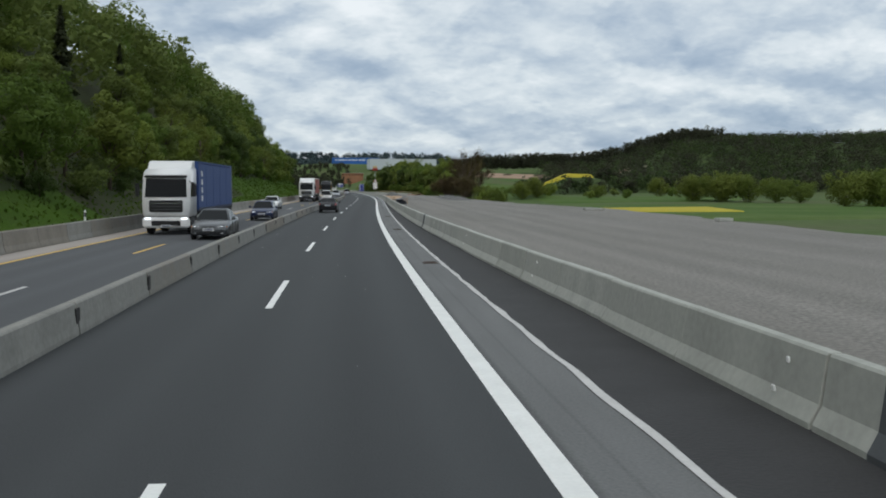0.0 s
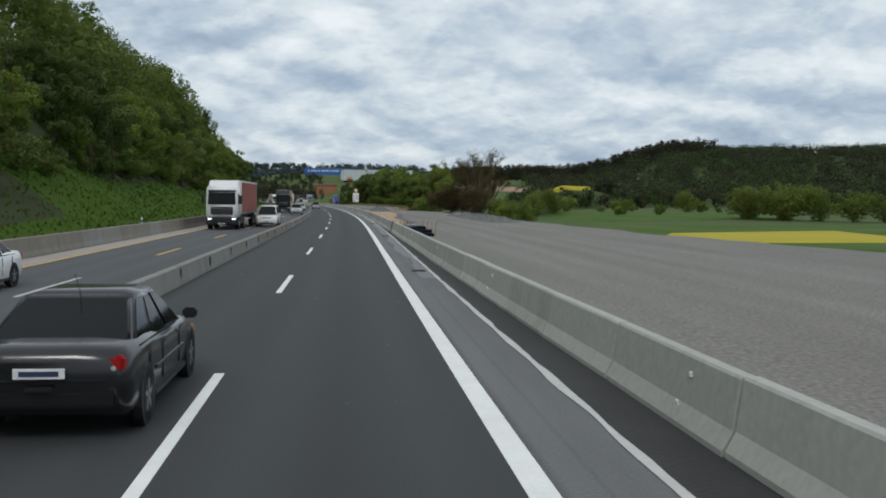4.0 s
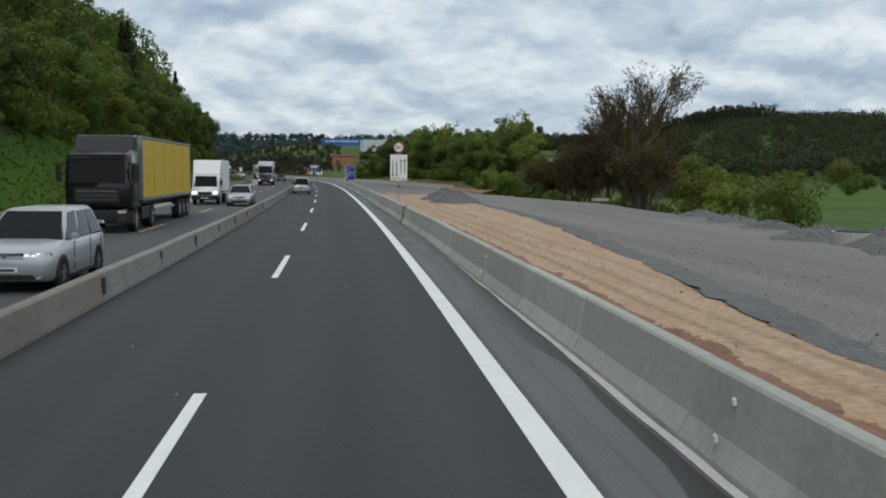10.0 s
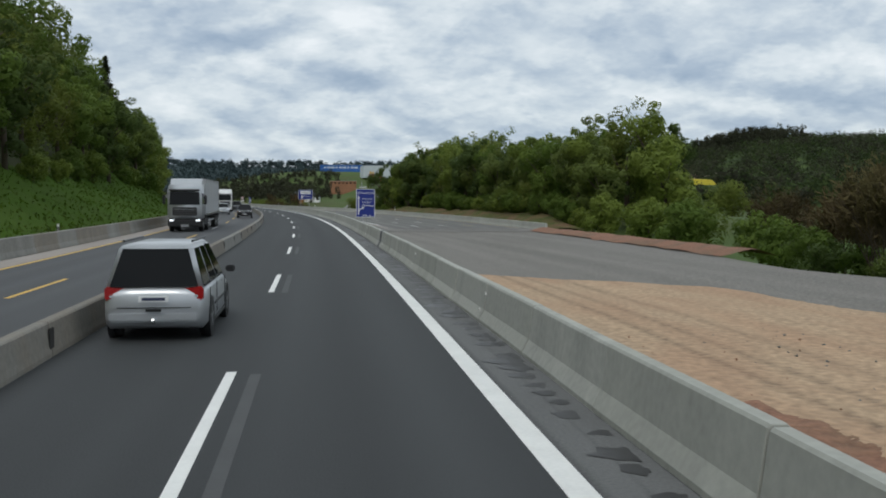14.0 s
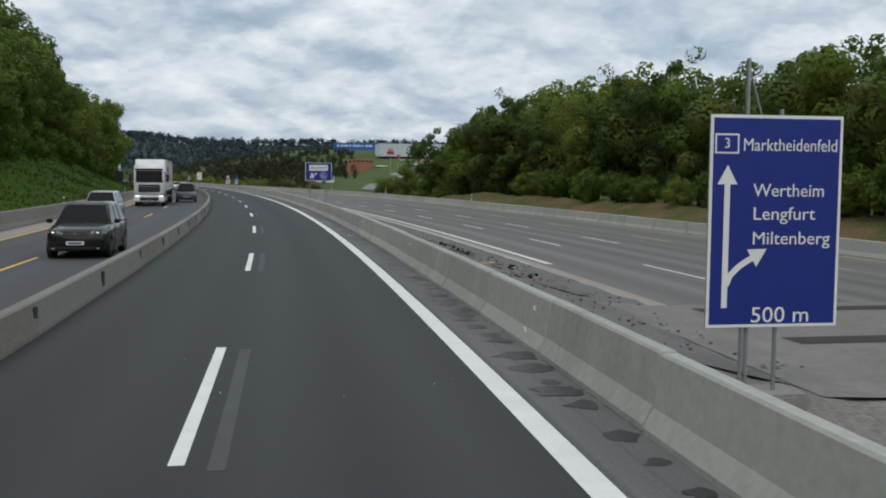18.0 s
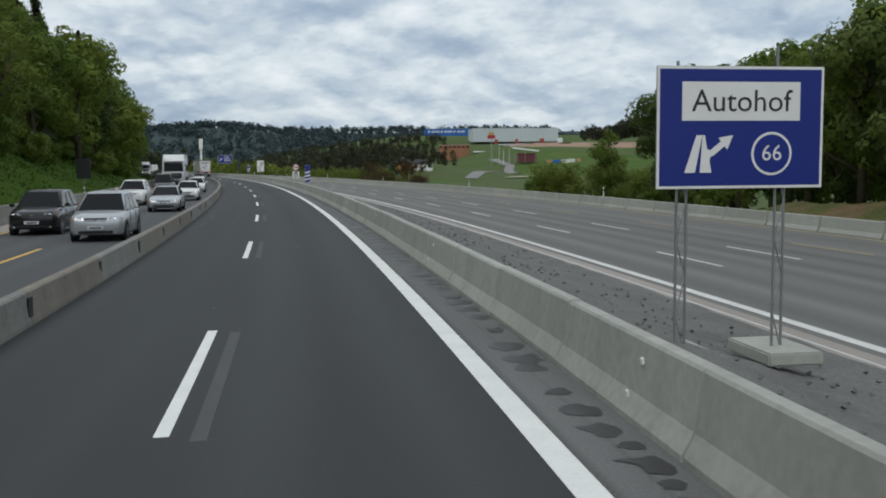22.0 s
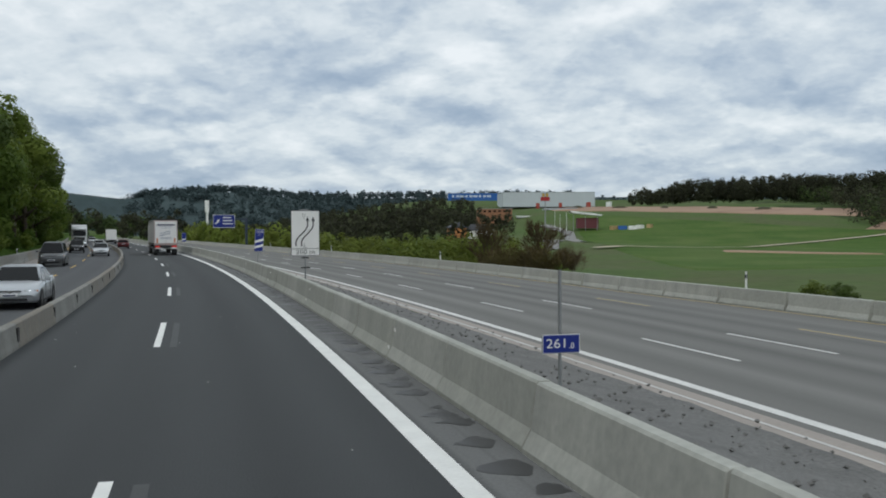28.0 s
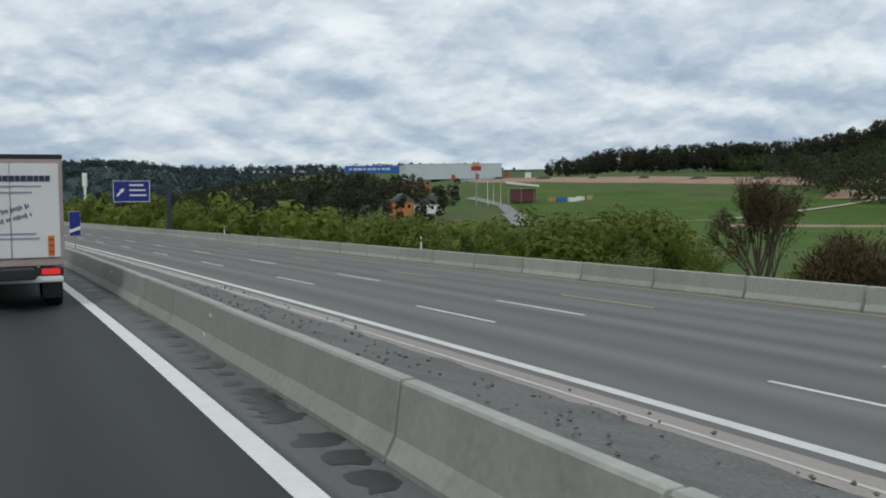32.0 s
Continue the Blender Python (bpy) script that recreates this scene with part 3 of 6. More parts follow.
rut = ribbon("clay_strip", rough_edge(lambda s: BARRIER_L(s) + 1.7, 0.3, 0.3, 2), rough_edge(lambda s: BARRIER_L(s) + 2.7, 0.4, 0.35, 7), 178, 292, lambda s, l: right_z(s, l) + 0.15 + 0.14 * noise.noise((s * 0.9, l * 2.0, 6)), CLAY_STRIP, cols=8, step=0.6)
tagged(rut, "churned red clay with tyre ruts in the sand", "ground", kind="structure")
median = ribbon("median_strip", lambda s: BARRIER_L(s) + 0.25, lambda s: squeeze(s, 8.25), 385, 1000, lambda s, l: right_z(s, l) + 0.05 + 0.09 * noise.noise((s * 0.8, l * 1.7, 4)), mat("median_rubble", (0.165, 0.163, 0.155), 0.9, 0.28, 0.7, 0.9, fine=13, grain=5, tint=(0.115, 0.113, 0.108)), cols=9, step=1.0)
tagged(median, "strip of dark rubble and gravel between the barrier and the old carriageway", "ground", kind="structure")
slab = ribbon("milled_strip", 6.5, 26, 384, 396, lambda s, l: right_z(s, l) + 0.05, mat("milled_surface", (0.19, 0.18, 0.165), 0.9, 0.3, 0.5, 0.6, fine=5), cols=10, step=1)
tagged(slab, "rough milled joint where the old carriageway begins", "ground", kind="structure")
for a, b in ((389.3, 390.2), (394.4, 395.2)):
    k = ribbon("asphalt_seam", 9.2, 23.5, a, b, lambda s, l: right_z(s, l) + 0.06, GUTTER, cols=8, step=0.5)
    tagged(k, "dark asphalt seam across the old carriageway", "ground", kind="structure")
clay2 = ribbon("clay_strip", rough_edge(lambda s: 5.6, 0.5, 0.3, 12), rough_edge(lambda s: 7.4, 0.4, 0.3, 17), 398, 418, lambda s, l: right_z(s, l) + 0.07 + 0.10 * noise.noise((s * 0.7, l * 1.6, 2)), mat("brown_rubble", (0.17, 0.135, 0.11), 0.95, 0.3, 0.6, 0.8, fine=9, grain=5, tint=(0.12, 0.11, 0.10), ragged=0.3), cols=8, step=0.5)
tagged(clay2, "broken reddish earth edge beside the old carriageway", "ground", kind="structure")
bankr = ribbon("earth_bank", rough_edge(lambda s: 27.6, 0.3, 0.2, 1), rough_edge(lambda s: 34.0, 1.5, 0.1, 3), 396, 520, lambda s, l: gz(P(s, l).x, P(s, l).y) + 0.35 + 0.25 * noise.noise((s * 0.3, l, 3)), mat("bank_soil", (0.092, 0.105, 0.032), 0.95, 0.35, 0.3, 0.6, fine=5, grain=4, tint=(0.15, 0.098, 0.055), ragged=0.5, spec=0.15), cols=7, step=2)
tagged(bankr, "low bank of brown earth and sparse grass under the trees", "ground", kind="structure")
bank0 = ribbon("earth_bank", rough_edge(lambda s: 20.3 + 0.06 * (s - 332), 0.5, 0.2, 31), rough_edge(lambda s: 24.0 + 0.06 * (s - 332), 0.8, 0.1, 33), 330, 386, lambda s, l: right_z(s, l) + 0.0 + 0.45 * math.exp(-((l - 22.2 - 0.06 * (s - 332)) / 1.3) ** 2) + 0.1 * noise.noise((s * 0.3, l, 3)), CLAY_STRIP, cols=8, step=1.5)
tagged(bank0, "low ridge of red clay at the yard's edge", "ground", kind="structure")


# ---- lane markings ----
def stripe(name, l0, l1, s0, s1, material, parent, z=0.005):
    return ribbon(name, l0, l1, s0, s1, z, material, step=3.0, parent=parent, thick=0.004)


marks = thing("lane_marking", "fresh white lane markings", "road marking", kind="structure")
for a, b in ((-120, 188.4), (189.2, 1000)):
    stripe("edge_line", 0.0, 0.29, a, b, PAINT, marks)
for k in range(-4, 46):
    stripe("lane_dash", -3.51, -3.36, 18 * k, 18 * k + 6, PAINT, marks)
    if 15 <= k:
        stripe("ghost_dash", -3.15, -2.99, 18 * k - 0.2, 18 * k + 5.8, GHOST, marks, 0.004)
marks2 = thing("lane_marking", "yellow temporary markings on the oncoming carriageway", "road marking", kind="structure")
stripe("edge_line", -13.3, -13.14, -120, 1000, YELLOW, marks2, 0.009)
for k in range(-4, 46):
    stripe("lane_dash", -10.07, -9.93, 18 * k - 1.0, 18 * k + 4.9, YELLOW if k % 5 else PAINT_OLD, marks2)
marks3 = thing("lane_marking", "white and faded yellow markings on the old carriageway", "road marking", kind="structure")
sq = lambda l0: (lambda s: squeeze(s, l0))
stripe("edge_line", OLD_EDGE, lambda s: OLD_EDGE(s) + 0.32, 410, 1000, PAINT_WORN, marks3, OLD_Z + 0.006)
stripe("channel_line", lambda s: OLD_EDGE(s) - 0.84, lambda s: OLD_EDGE(s) - 0.74, 410, 1000, PAINT_OLD, marks3, OLD_Z + 0.012)
stripe("yellow_edge_line", sq(25.55), sq(25.75), 398, 1000, YELLOW_OLD, marks3, OLD_Z + 0.006)
LINES = (([13.60, 13.10, 12.30, 12.20], [0.3, 0.3, 0.3, 0.0], PAINT_WORN, "lane_dash"),
         ([17.75, 16.95, 15.88, 15.65], [2.0, 1.5, 0.4, 0.0], PAINT_WORN, "lane_dash"),
         ([21.60, 20.40, 19.30, 18.95], [2.9, 2.3, 0.9, 0.5], YELLOW_OLD, "yellow_dash"))
for k in range(-1, 33):
    a = 420.6 + 17.55 * k
    for across, ahead, q, name in LINES:
        b = a + float(np.interp(a, [460, 548, 652, 690], ahead))
        at = lambda s, c=across: float(np.interp(s, [460, 548, 652, 690], c))
        stripe(name, lambda s: at(s) - 0.075, lambda s: at(s) + 0.075, b, b + 5.9, q, marks3, OLD_Z + 0.006)
# smeared sealing line along the old kerb
seal = ribbon("sealing_line", rough_edge(lambda s: 1.33, 0.05, 0.5, 3), rough_edge(lambda s: 1.45, 0.05, 0.6, 8), -120, 221, 0.012, PAINT_OLD, step=0.5)
tagged(seal, "ragged white sealing line along the shoulder", "road marking", kind="structure")
stain = ribbon("damp_band", rough_edge(lambda s: 0.95, 0.35, 0.12, 13), rough_edge(lambda s: 1.3, 0.08, 0.2, 18), 95, 222, 0.004, WET, step=0.6)
tagged(stain, "dark damp band along the shoulder", "stain", kind="structure")

# damp blotches by the barrier's foot
rng = random.Random(11)
vs, fs = [], []
s = 224.0
while s < 990:
    l, r = rng.uniform(0.84, 1.0), rng.uniform(0.12, 0.34)
    k = len(vs)
    for j in range(12):
        a = j * math.pi / 6
        q = r * rng.uniform(0.7, 1.25)
        vs.append(tuple(P(s + 1.1 * q * math.cos(a), l + (0.75 if math.sin(a) < 0 else 0.3) * q * 1.7 * math.sin(a) * rng.uniform(0.8, 1.2), 0.004 + 0.002 * (k // 12 % 4))))
    fs.append(tuple(range(k, k + 12)))
    s += rng.choice((0.55, 0.7, 0.9, 1.3))
me = bpy.data.meshes.new("damp_stains")
me.from_pydata(vs, [], fs)
me.materials.append(WET)
tagged(new("damp_stains", me), "dark damp blotches beside the barrier's foot", "stain", kind="stuff")

# ---- concrete barriers ----
def barrier_mesh(name, length, height, base, foot, top, material):
    half = [(base / 2, 0.0), (base / 2, 0.07), (foot / 2, 0.26 * height / 0.8), (top / 2, height - 0.03), (top / 2 - 0.03, height)]
    out = half + [(-x, z) for x, z in reversed(half)]
    bm = prism(out, length, "y")
    bmesh.ops.bevel(bm, geom=[q for q in bm.edges if abs(q.verts[0].co.y - q.verts[1].co.y) < 1e-4 and abs(abs(q.verts[0].co.y) - length / 2) < 1e-4], offset=0.01, segments=1, affect="EDGES")
    return mesh_of(name, bm, material)


REFL = mesh_of("reflector", box(0.03, 0.055, 0.07, bevel=0.006), SIGN_WHITE)


def barrier_run(label, mesh, place, s0, s1, step, z=0.0):
    run = thing("concrete_barrier", label, "barrier", kind="structure")
    k, s = 0, s0
    while s < s1:
        q = P(s + step / 2, place(s + step / 2))
        turn = math.atan2(place(s + step) - place(s), step)
        part("barrier_element", mesh, None, run, m=pose(q.x, q.y, z, 0, 0, math.degrees(heading(s + step / 2) - turn) + 0.25 * math.sin(k * 2.7)))
        k += 1
        s += step
    return run


near_mesh = barrier_mesh("barrier_element", 4.12, 0.83, 0.56, 0.34, 0.20, CONCRETE)
cover_mesh = barrier_mesh("joint_cover", 0.95, 0.845, 0.60, 0.38, 0.235, mat("rubber_cover", (0.075, 0.08, 0.085), 0.6, 0.15, 2.0, 0.2))
covers = thing("barrier_joint_covers", "dark rubber covers over the barrier's expansion joints", "joint cover", kind="structure")
for s in (-12.4, 39.4, 138.2, 188.5, 240.5, 330):
    q = P(s, BARRIER_L(s) + 0.12)
    part("joint_cover", cover_mesh, None, covers, m=pose(q.x, q.y, 0, 0, 0, math.degrees(heading(s)) + 0.5))
# joints of the shoulder barrier, even between the known ones
JOINTS = []
KNOWN = [-60.9, -10.8, 34.7, 119.9, 184.5, 244.9, 270.0, 357.6, 424.6, 512.3, 579.0, 621.2, 662.9, 1001.1]
for a, b in zip(KNOWN, KNOWN[1:]):
    n = int((b - a) / 4.175 + 0.3)
    JOINTS += [a + (b - a) * k / n for k in range(n)]
near = thing("concrete_barrier", "pale grey precast concrete safety barrier along the shoulder", "barrier", kind="structure")
# added dark piece set back in each gap, standing in for the gap's shadow
gap_mesh = barrier_mesh("joint_filler", 0.06, 0.76, 0.44, 0.22, 0.08, mat("joint_shadow_filler", (0.05, 0.05, 0.048), 0.9, 0.2, 3.0))
fill = thing("barrier_joint_fillers", "dark fillers added as shade in the gaps between the barrier's elements", "joint", kind="structure")
for k, (a, b) in enumerate(zip(JOINTS, JOINTS[1:])):
    mid = (a + b) / 2
    q = P(mid, BARRIER_L(mid) + 0.12 + 0.012 * math.sin(k * 5.1))
    turn = math.degrees(heading(mid) - math.atan2(BARRIER_L(b) - BARRIER_L(a), b - a)) + 0.2 * math.sin(k * 2.7)
    part("barrier_element", near_mesh, None, near, m=pose(q.x, q.y, 0.006 * math.sin(k * 3.7), 0, 0, turn) @ Matrix.Diagonal((1, (b - a - 0.05) / 4.12, 1, 1)))
    if a < 740:
        q = P(a, BARRIER_L(a) + 0.12)
        part("joint_filler", gap_mesh, None, fill, m=pose(q.x, q.y, 0, 0, 0, math.degrees(heading(a))))
for k in range(-20, 50):
    s = 271.0 + 14.05 * k
    for dz, dx, ds in ((0.62, -0.005, 0.0), (0.27, -0.115, 0.12)):
        c = P(s + ds, BARRIER_L(s) + 0.12 - 0.145 + dx)
        part("reflector", REFL, None, near, m=pose(c.x, c.y, dz, 0, -12 if dz < 0.4 else -6, math.degrees(heading(s))))
mid_mesh = barrier_mesh("barrier_element", 5.93, 0.57, 0.34, 0.30, 0.22, CONCRETE_DARK)
barrier_run("low stained concrete barrier dividing the two directions", mid_mesh, lambda s: -6.58, -63.16, 1000, 5.981)
part_slot = mesh_of("joint_plate", box(0.03, 0.26, 0.34, bevel=0.01), mat("rusty_dark_joint", (0.03, 0.028, 0.026), 0.8, 0.3, 6.0))
lefty_mesh = barrier_mesh("barrier_element", 3.98, 0.85, 0.5, 0.34, 0.22, CONCRETE_DARK)
barrier_run("weathered concrete barrier along the oncoming lanes", lefty_mesh, lambda s: -14.95, -63, 1000, 4.0)
righty_mesh = barrier_mesh("barrier_element", 5.27, 0.86, 0.56, 0.36, 0.24, CONCRETE)
barrier_run("pale concrete barrier along the far side of the old carriageway", righty_mesh, lambda s: squeeze(s, 26.35), 388, 1000, 5.33, z=OLD_Z)
joints = thing("barrier_joint_plates", "dark steel joint plates on the dividing barrier", "joint plate", kind="structure")
for k in range(134):
    q = P(-63.16 + 5.981 * k, -6.44)
    part("joint_plate", part_slot, None, joints, m=pose(q.x, q.y, 0.30, 0, 0, math.degrees(heading(-63.16 + 5.981 * k))))


# ---- trees ----
def leaf_cloud(rng, blobs, count, size, squash=0.85):
    """Leaf quads scattered over the outer shells of the blobs (centre, radius)."""
    total = sum(r * r for _, r in blobs)
    vs, fs = [], []
    for c, r in blobs:
        for _ in range(max(6, int(count * r * r / total))):
            d = Vector((rng.gauss(0, 1), rng.gauss(0, 1), rng.gauss(0, 1))).normalized()
            q = c + Vector((d.x, d.y, d.z * squash)) * r * (0.55 + 0.5 * rng.random() ** 0.6)
            w = size * rng.uniform(0.6, 1.4)
            a = Vector((rng.gauss(0, 1), rng.gauss(0, 1), rng.gauss(0, 0.6))).normalized()
            b = d.cross(a)
            if b.length < 0.1:
                continue
            b.normalize()
            a = (a - d * a.dot(d) * 0.85).normalized()
            k = len(vs)
            vs += [q - a * w * 0.5 + b * w * 0.34, q + a * w * 0.62, q - a * w * 0.45 - b * w * 0.40]
            fs.append((k, k + 1, k + 2))
    return vs, fs


def raw_mesh(name, vs, fs, material):
    m = bpy.data.meshes.new(name)
    m.from_pydata([tuple(v) for v in vs], [], fs)
    m.materials.append(material)
    return m


def broad_tree(rng, h, spread, leaves, size, low=0.10):
    """Trunk mesh and crown mesh of a broadleaf tree h metres high."""
    bm = tube((0, 0, -0.6), (0.05 * h * rng.uniform(-1, 1) * 0.4, 0, h * 0.55), h * 0.022, h * 0.011, 8)
    blobs = []
    for i in range(7):
        a, z = i * 2.4 + rng.random(), h * rng.uniform(0.14, 0.5)
        reach = spread * rng.uniform(0.45, 0.8)
        end = Vector((math.cos(a) * reach, math.sin(a) * reach, z + h * rng.uniform(0.12, 0.3)))
        tube((0, 0, z), end, h * 0.009, h * 0.003, 5, bm)
        blobs.append((end, spread * rng.uniform(0.30, 0.48)))
    for i in range(13):
        z = h * (low + (0.93 - low) * (i + 0.5) / 13)
        k = math.sin(math.pi * (0.12 + 0.80 * (i + 0.5) / 13)) ** 0.7
        a = rng.uniform(0, 6.28)
        d = spread * 0.62 * k * rng.uniform(0.3, 1.0)
        blobs.append((Vector((math.cos(a) * d, math.sin(a) * d, z)), spread * k * rng.uniform(0.32, 0.5)))
    vs, fs = leaf_cloud(rng, blobs, leaves, size)
    return bm, vs, fs


def conifer(rng, h, spread, leaves, size):
    bm = tube((0, 0, -0.6), (0, 0, h * 0.97), h * 0.014, 0.03, 7)
    vs, fs = [], []
    for _ in range(leaves):
        u = rng.random() ** 0.75
        z = h * (0.12 + 0.88 * (1 - u))
        r = spread * u * (0.35 + 0.65 * rng.random()) * (0.8 + 0.3 * math.sin(z * 2.6))
        a = rng.uniform(0, 6.28)
        d = Vector((math.cos(a), math.sin(a), -0.35))
        q = Vector((math.cos(a) * r, math.sin(a) * r, z - r * 0.25))
        t = d.cross(Vector((0, 0, 1))).normalized()
        w = size * rng.uniform(0.6, 1.3)
        k = len(vs)
        vs += [q - d * w * 0.6, q + t * w * 0.4 + Vector((0, 0, rng.uniform(-.1, .1))), q + d * w * 0.7, q - t * w * 0.4]
        fs.append((k, k + 1, k + 2, k + 3))
    return bm, vs, fs


def raw_tube(store, p, q, r0, r1, n):
    """Adds a tapered open bar to the lists of corners and faces."""
    vs, fs = store
    d = (q - p).normalized()
    a = d.orthogonal().normalized()
    b = d.cross(a)
    k = len(vs)
    for c, r in ((p, r0), (q, r1)):
        vs += [c + (a * math.cos(6.2832 * i / n) + b * math.sin(6.2832 * i / n)) * r for i in range(n)]
    fs += [(k + i, k + (i + 1) % n, k + n + (i + 1) % n, k + n + i) for i in range(n)]


def bare_tree(rng, h, spread, buds, stems=1):
    """A spreading tree with bare limbs and twigs just budding, on one or several stems."""
    bm = ([], [])
    tips = []

    def grow(p, d, length, r, depth):
        q = p + d * length
        raw_tube(bm, p, q, r, r * 0.6, 6 if depth < 2 else 3)
        if depth >= 3:
            tips.append((p, q))
        if depth == 4:
            return
        for _ in range(3 if depth else 5):
            n = (d + Vector((rng.uniform(-1, 1), rng.uniform(-1, 1), rng.uniform(-0.15, 0.55))) * (0.62 if depth else 0.5)).normalized()
            grow(p + d * length * rng.uniform(0.45, 1.0), n, length * rng.uniform(0.62, 0.86), max(0.008, r * 0.52), depth + 1)
    for k in range(stems):
        a = 6.28 * k / stems + rng.random()
        lean = 0.0 if stems == 1 else rng.uniform(0.12, 0.5)
        d = Vector((math.cos(a) * lean, math.sin(a) * lean, 1)).normalized()
        grow(Vector((math.cos(a) * lean * 1.5, math.sin(a) * lean * 1.5, -0.5)), d, h * (0.24 if stems == 1 else 0.28), h * (0.015 if stems == 1 else 0.008), 0)
    zmax = max(q.z for _, q in tips)
    rmax = max(math.hypot(q.x, q.y) for _, q in tips)
    k = Vector((spread / rmax, spread / rmax, h / zmax))
    bm = raw_mesh("trunk", [v * k for v in bm[0]], bm[1], BARK)
    vs, fs = [], []
    for _ in range(buds):
        p, q = rng.choice(tips)
        c = p.lerp(q, rng.uniform(0.2, 1.3)) * k + Vector((rng.gauss(0, 0.22), rng.gauss(0, 0.22), rng.gauss(0, 0.22)))
        a = ((q - p).normalized() + Vector((rng.gauss(0, .5), rng.gauss(0, .5), rng.gauss(0, .5)))).normalized()
        b = a.orthogonal().normalized()
        w = rng.uniform(0.3, 0.7)
        i = len(vs)
        vs += [c - a * w * 0.5, c + b * w * 0.07, c + a * w * 0.5, c - b * w * 0.07]
        fs.append((i, i + 1, i + 2, i + 3))
    return bm, vs, fs


def make_tree(name, label, made, leaf, group=""):
    bm, vs, fs = made
    t = thing(name, label, "tree", group)
    part("trunk", bm, BARK, t, smooth=True)
    part("crown", raw_mesh("crown", vs, fs, leaf), None, t)
    return t


rng = random.Random(4)
PROTO = {
    "a": make_tree("broadleaf_tree", "broadleaf tree in fresh green spring leaf on the slope", broad_tree(rng, 14, 4.6, 4600, 0.42), LEAF_A, "trees on the wooded slope"),
    "b": make_tree("broadleaf_tree", "dark green broadleaf tree on the wooded slope", broad_tree(rng, 15, 4.4, 4600, 0.42), LEAF_B, "trees on the wooded slope"),
    "c": make_tree("broadleaf_tree", "yellow-green young broadleaf tree on the slope", broad_tree(rng, 12, 3.8, 4200, 0.38), LEAF_C, "trees on the wooded slope"),
    "d": make_tree("broadleaf_tree", "tall green beech with low branches on the slope", broad_tree(rng, 17, 5.0, 5200, 0.43, 0.12), LEAF_A, "trees on the wooded slope"),
    "e": make_tree("conifer", "dark conifer among the broadleaf trees on the slope", conifer(rng, 17, 3.2, 1800, 0.75), NEEDLE, "trees on the wooded slope"),
    "f": make_tree("shrub", "dense green shrub at the edge of the wood", broad_tree(rng, 5.0, 3.0, 2800, 0.30, 0.08), LEAF_A, "shrubs at the wood's edge"),
    "g": make_tree("shrub", "bushy yellow-green willow shrub", broad_tree(rng, 6.5, 4.2, 4000, 0.31, 0.06), LEAF_C, "shrubs in the valley"),
    "h": make_tree("bare_tree", "tall spreading tree with bare brown twigs, just budding", bare_tree(rng, 15, 6.8, 5200), BUD),
    "i": make_tree("shrub", "brown budding shrub with bare twigs", bare_tree(rng, 8.5, 4.2, 6500, 6), BUD),
    "k": make_tree("shrub", "dark green shrub in the shade at the wood's edge", broad_tree(rng, 5.0, 3.0, 2400, 0.30, 0.08), LEAF_B, "shrubs at the wood's edge"),
    "j": make_tree("broadleaf_tree", "half-bare tree in thin yellow-green leaf on the slope", broad_tree(rng, 15, 4.2, 2600, 0.30), LEAF_C, "trees on the wooded slope"),
}
USED = set()


def plant(kind, x, y, scale=1.0, z=None, tall=1.0):
    m = pose(x, y, gz(x, y) if z is None else z, 0, 0, rng.uniform(0, 360)) @ Matrix.Diagonal((scale, scale, scale * tall, 1))
    if kind not in USED:
        USED.add(kind)
        PROTO[kind].matrix_basis = m
        return PROTO[kind]
    return copy_thing(PROTO[kind], m)


# wooded slope left of the road: single trees in front, joined woods behind
TALL = lambda s: float(np.interp(s, [0, 160, 340, 420, 500, 600, 720, 800, 880, 960, 1010], [0.67, 0.87, 1.04, 1.23, 1.38, 1.52, 1.80, 1.75, 1.5, 1.15, 0.7]))
NEARER = lambda s: 5.2 * smooth01(520, 620, s) + 1.8 * smooth01(670, 730, s) + 3.4 * (1 - smooth01(60, 160, s))
for i in range(160):
    s = -70 + i * 6.6 + rng.uniform(-2, 2)
    l = -25.6 - rng.uniform(0, 3.6) + NEARER(s)
    p = P(s, l)
    plant(rng.choice("aabbcddbj" if s > 60 else "abbddje"), p.x, p.y, rng.uniform(0.88, 1.14) * TALL(s))
for i in range(116):
    s = -60 + i * 9.0 + rng.uniform(-3, 3)
    p = P(s, -33 - rng.uniform(0, 6) + NEARER(s))
    plant(rng.choice("abbdjec"), p.x, p.y, rng.uniform(1.0, 1.25) * TALL(s))
for i in range(150):
    s = -60 + i * 6.9 + rng.uniform(-2, 2)
    p = P(s, -24.6 - rng.uniform(0, 2.6) + NEARER(s))
    # early shrubs get the darker leaves, so tree shade sits in their colour
    plant("k" if s < 170 else "f", p.x, p.y, rng.uniform(0.45, 0.95))


def woods(name, label, material, places, size, per, squash=1.0):
    """Many distant trees joined: each a cluster of leaf sprays with an uneven outline."""
    r = random.Random(7)
    vs, fs = [], []
    for x, y, h, w in places:
        z0 = gz(x, y)
        blobs = [(Vector((x + r.uniform(-.45, .45) * w, y + r.uniform(-.45, .45) * w, z0 + h * (0.25 + 0.65 * (j + r.random()) / 5))), w * r.uniform(0.30, 0.5)) for j in range(5)]
        v, f = leaf_cloud(r, blobs, per, size, squash)
        k = len(vs)
        vs += v
        fs += [tuple(i + k for i in q) for q in f]
    ob = new(name, raw_mesh(name, vs, fs, material))
    return tagged(ob, label, "woods", kind="stuff")


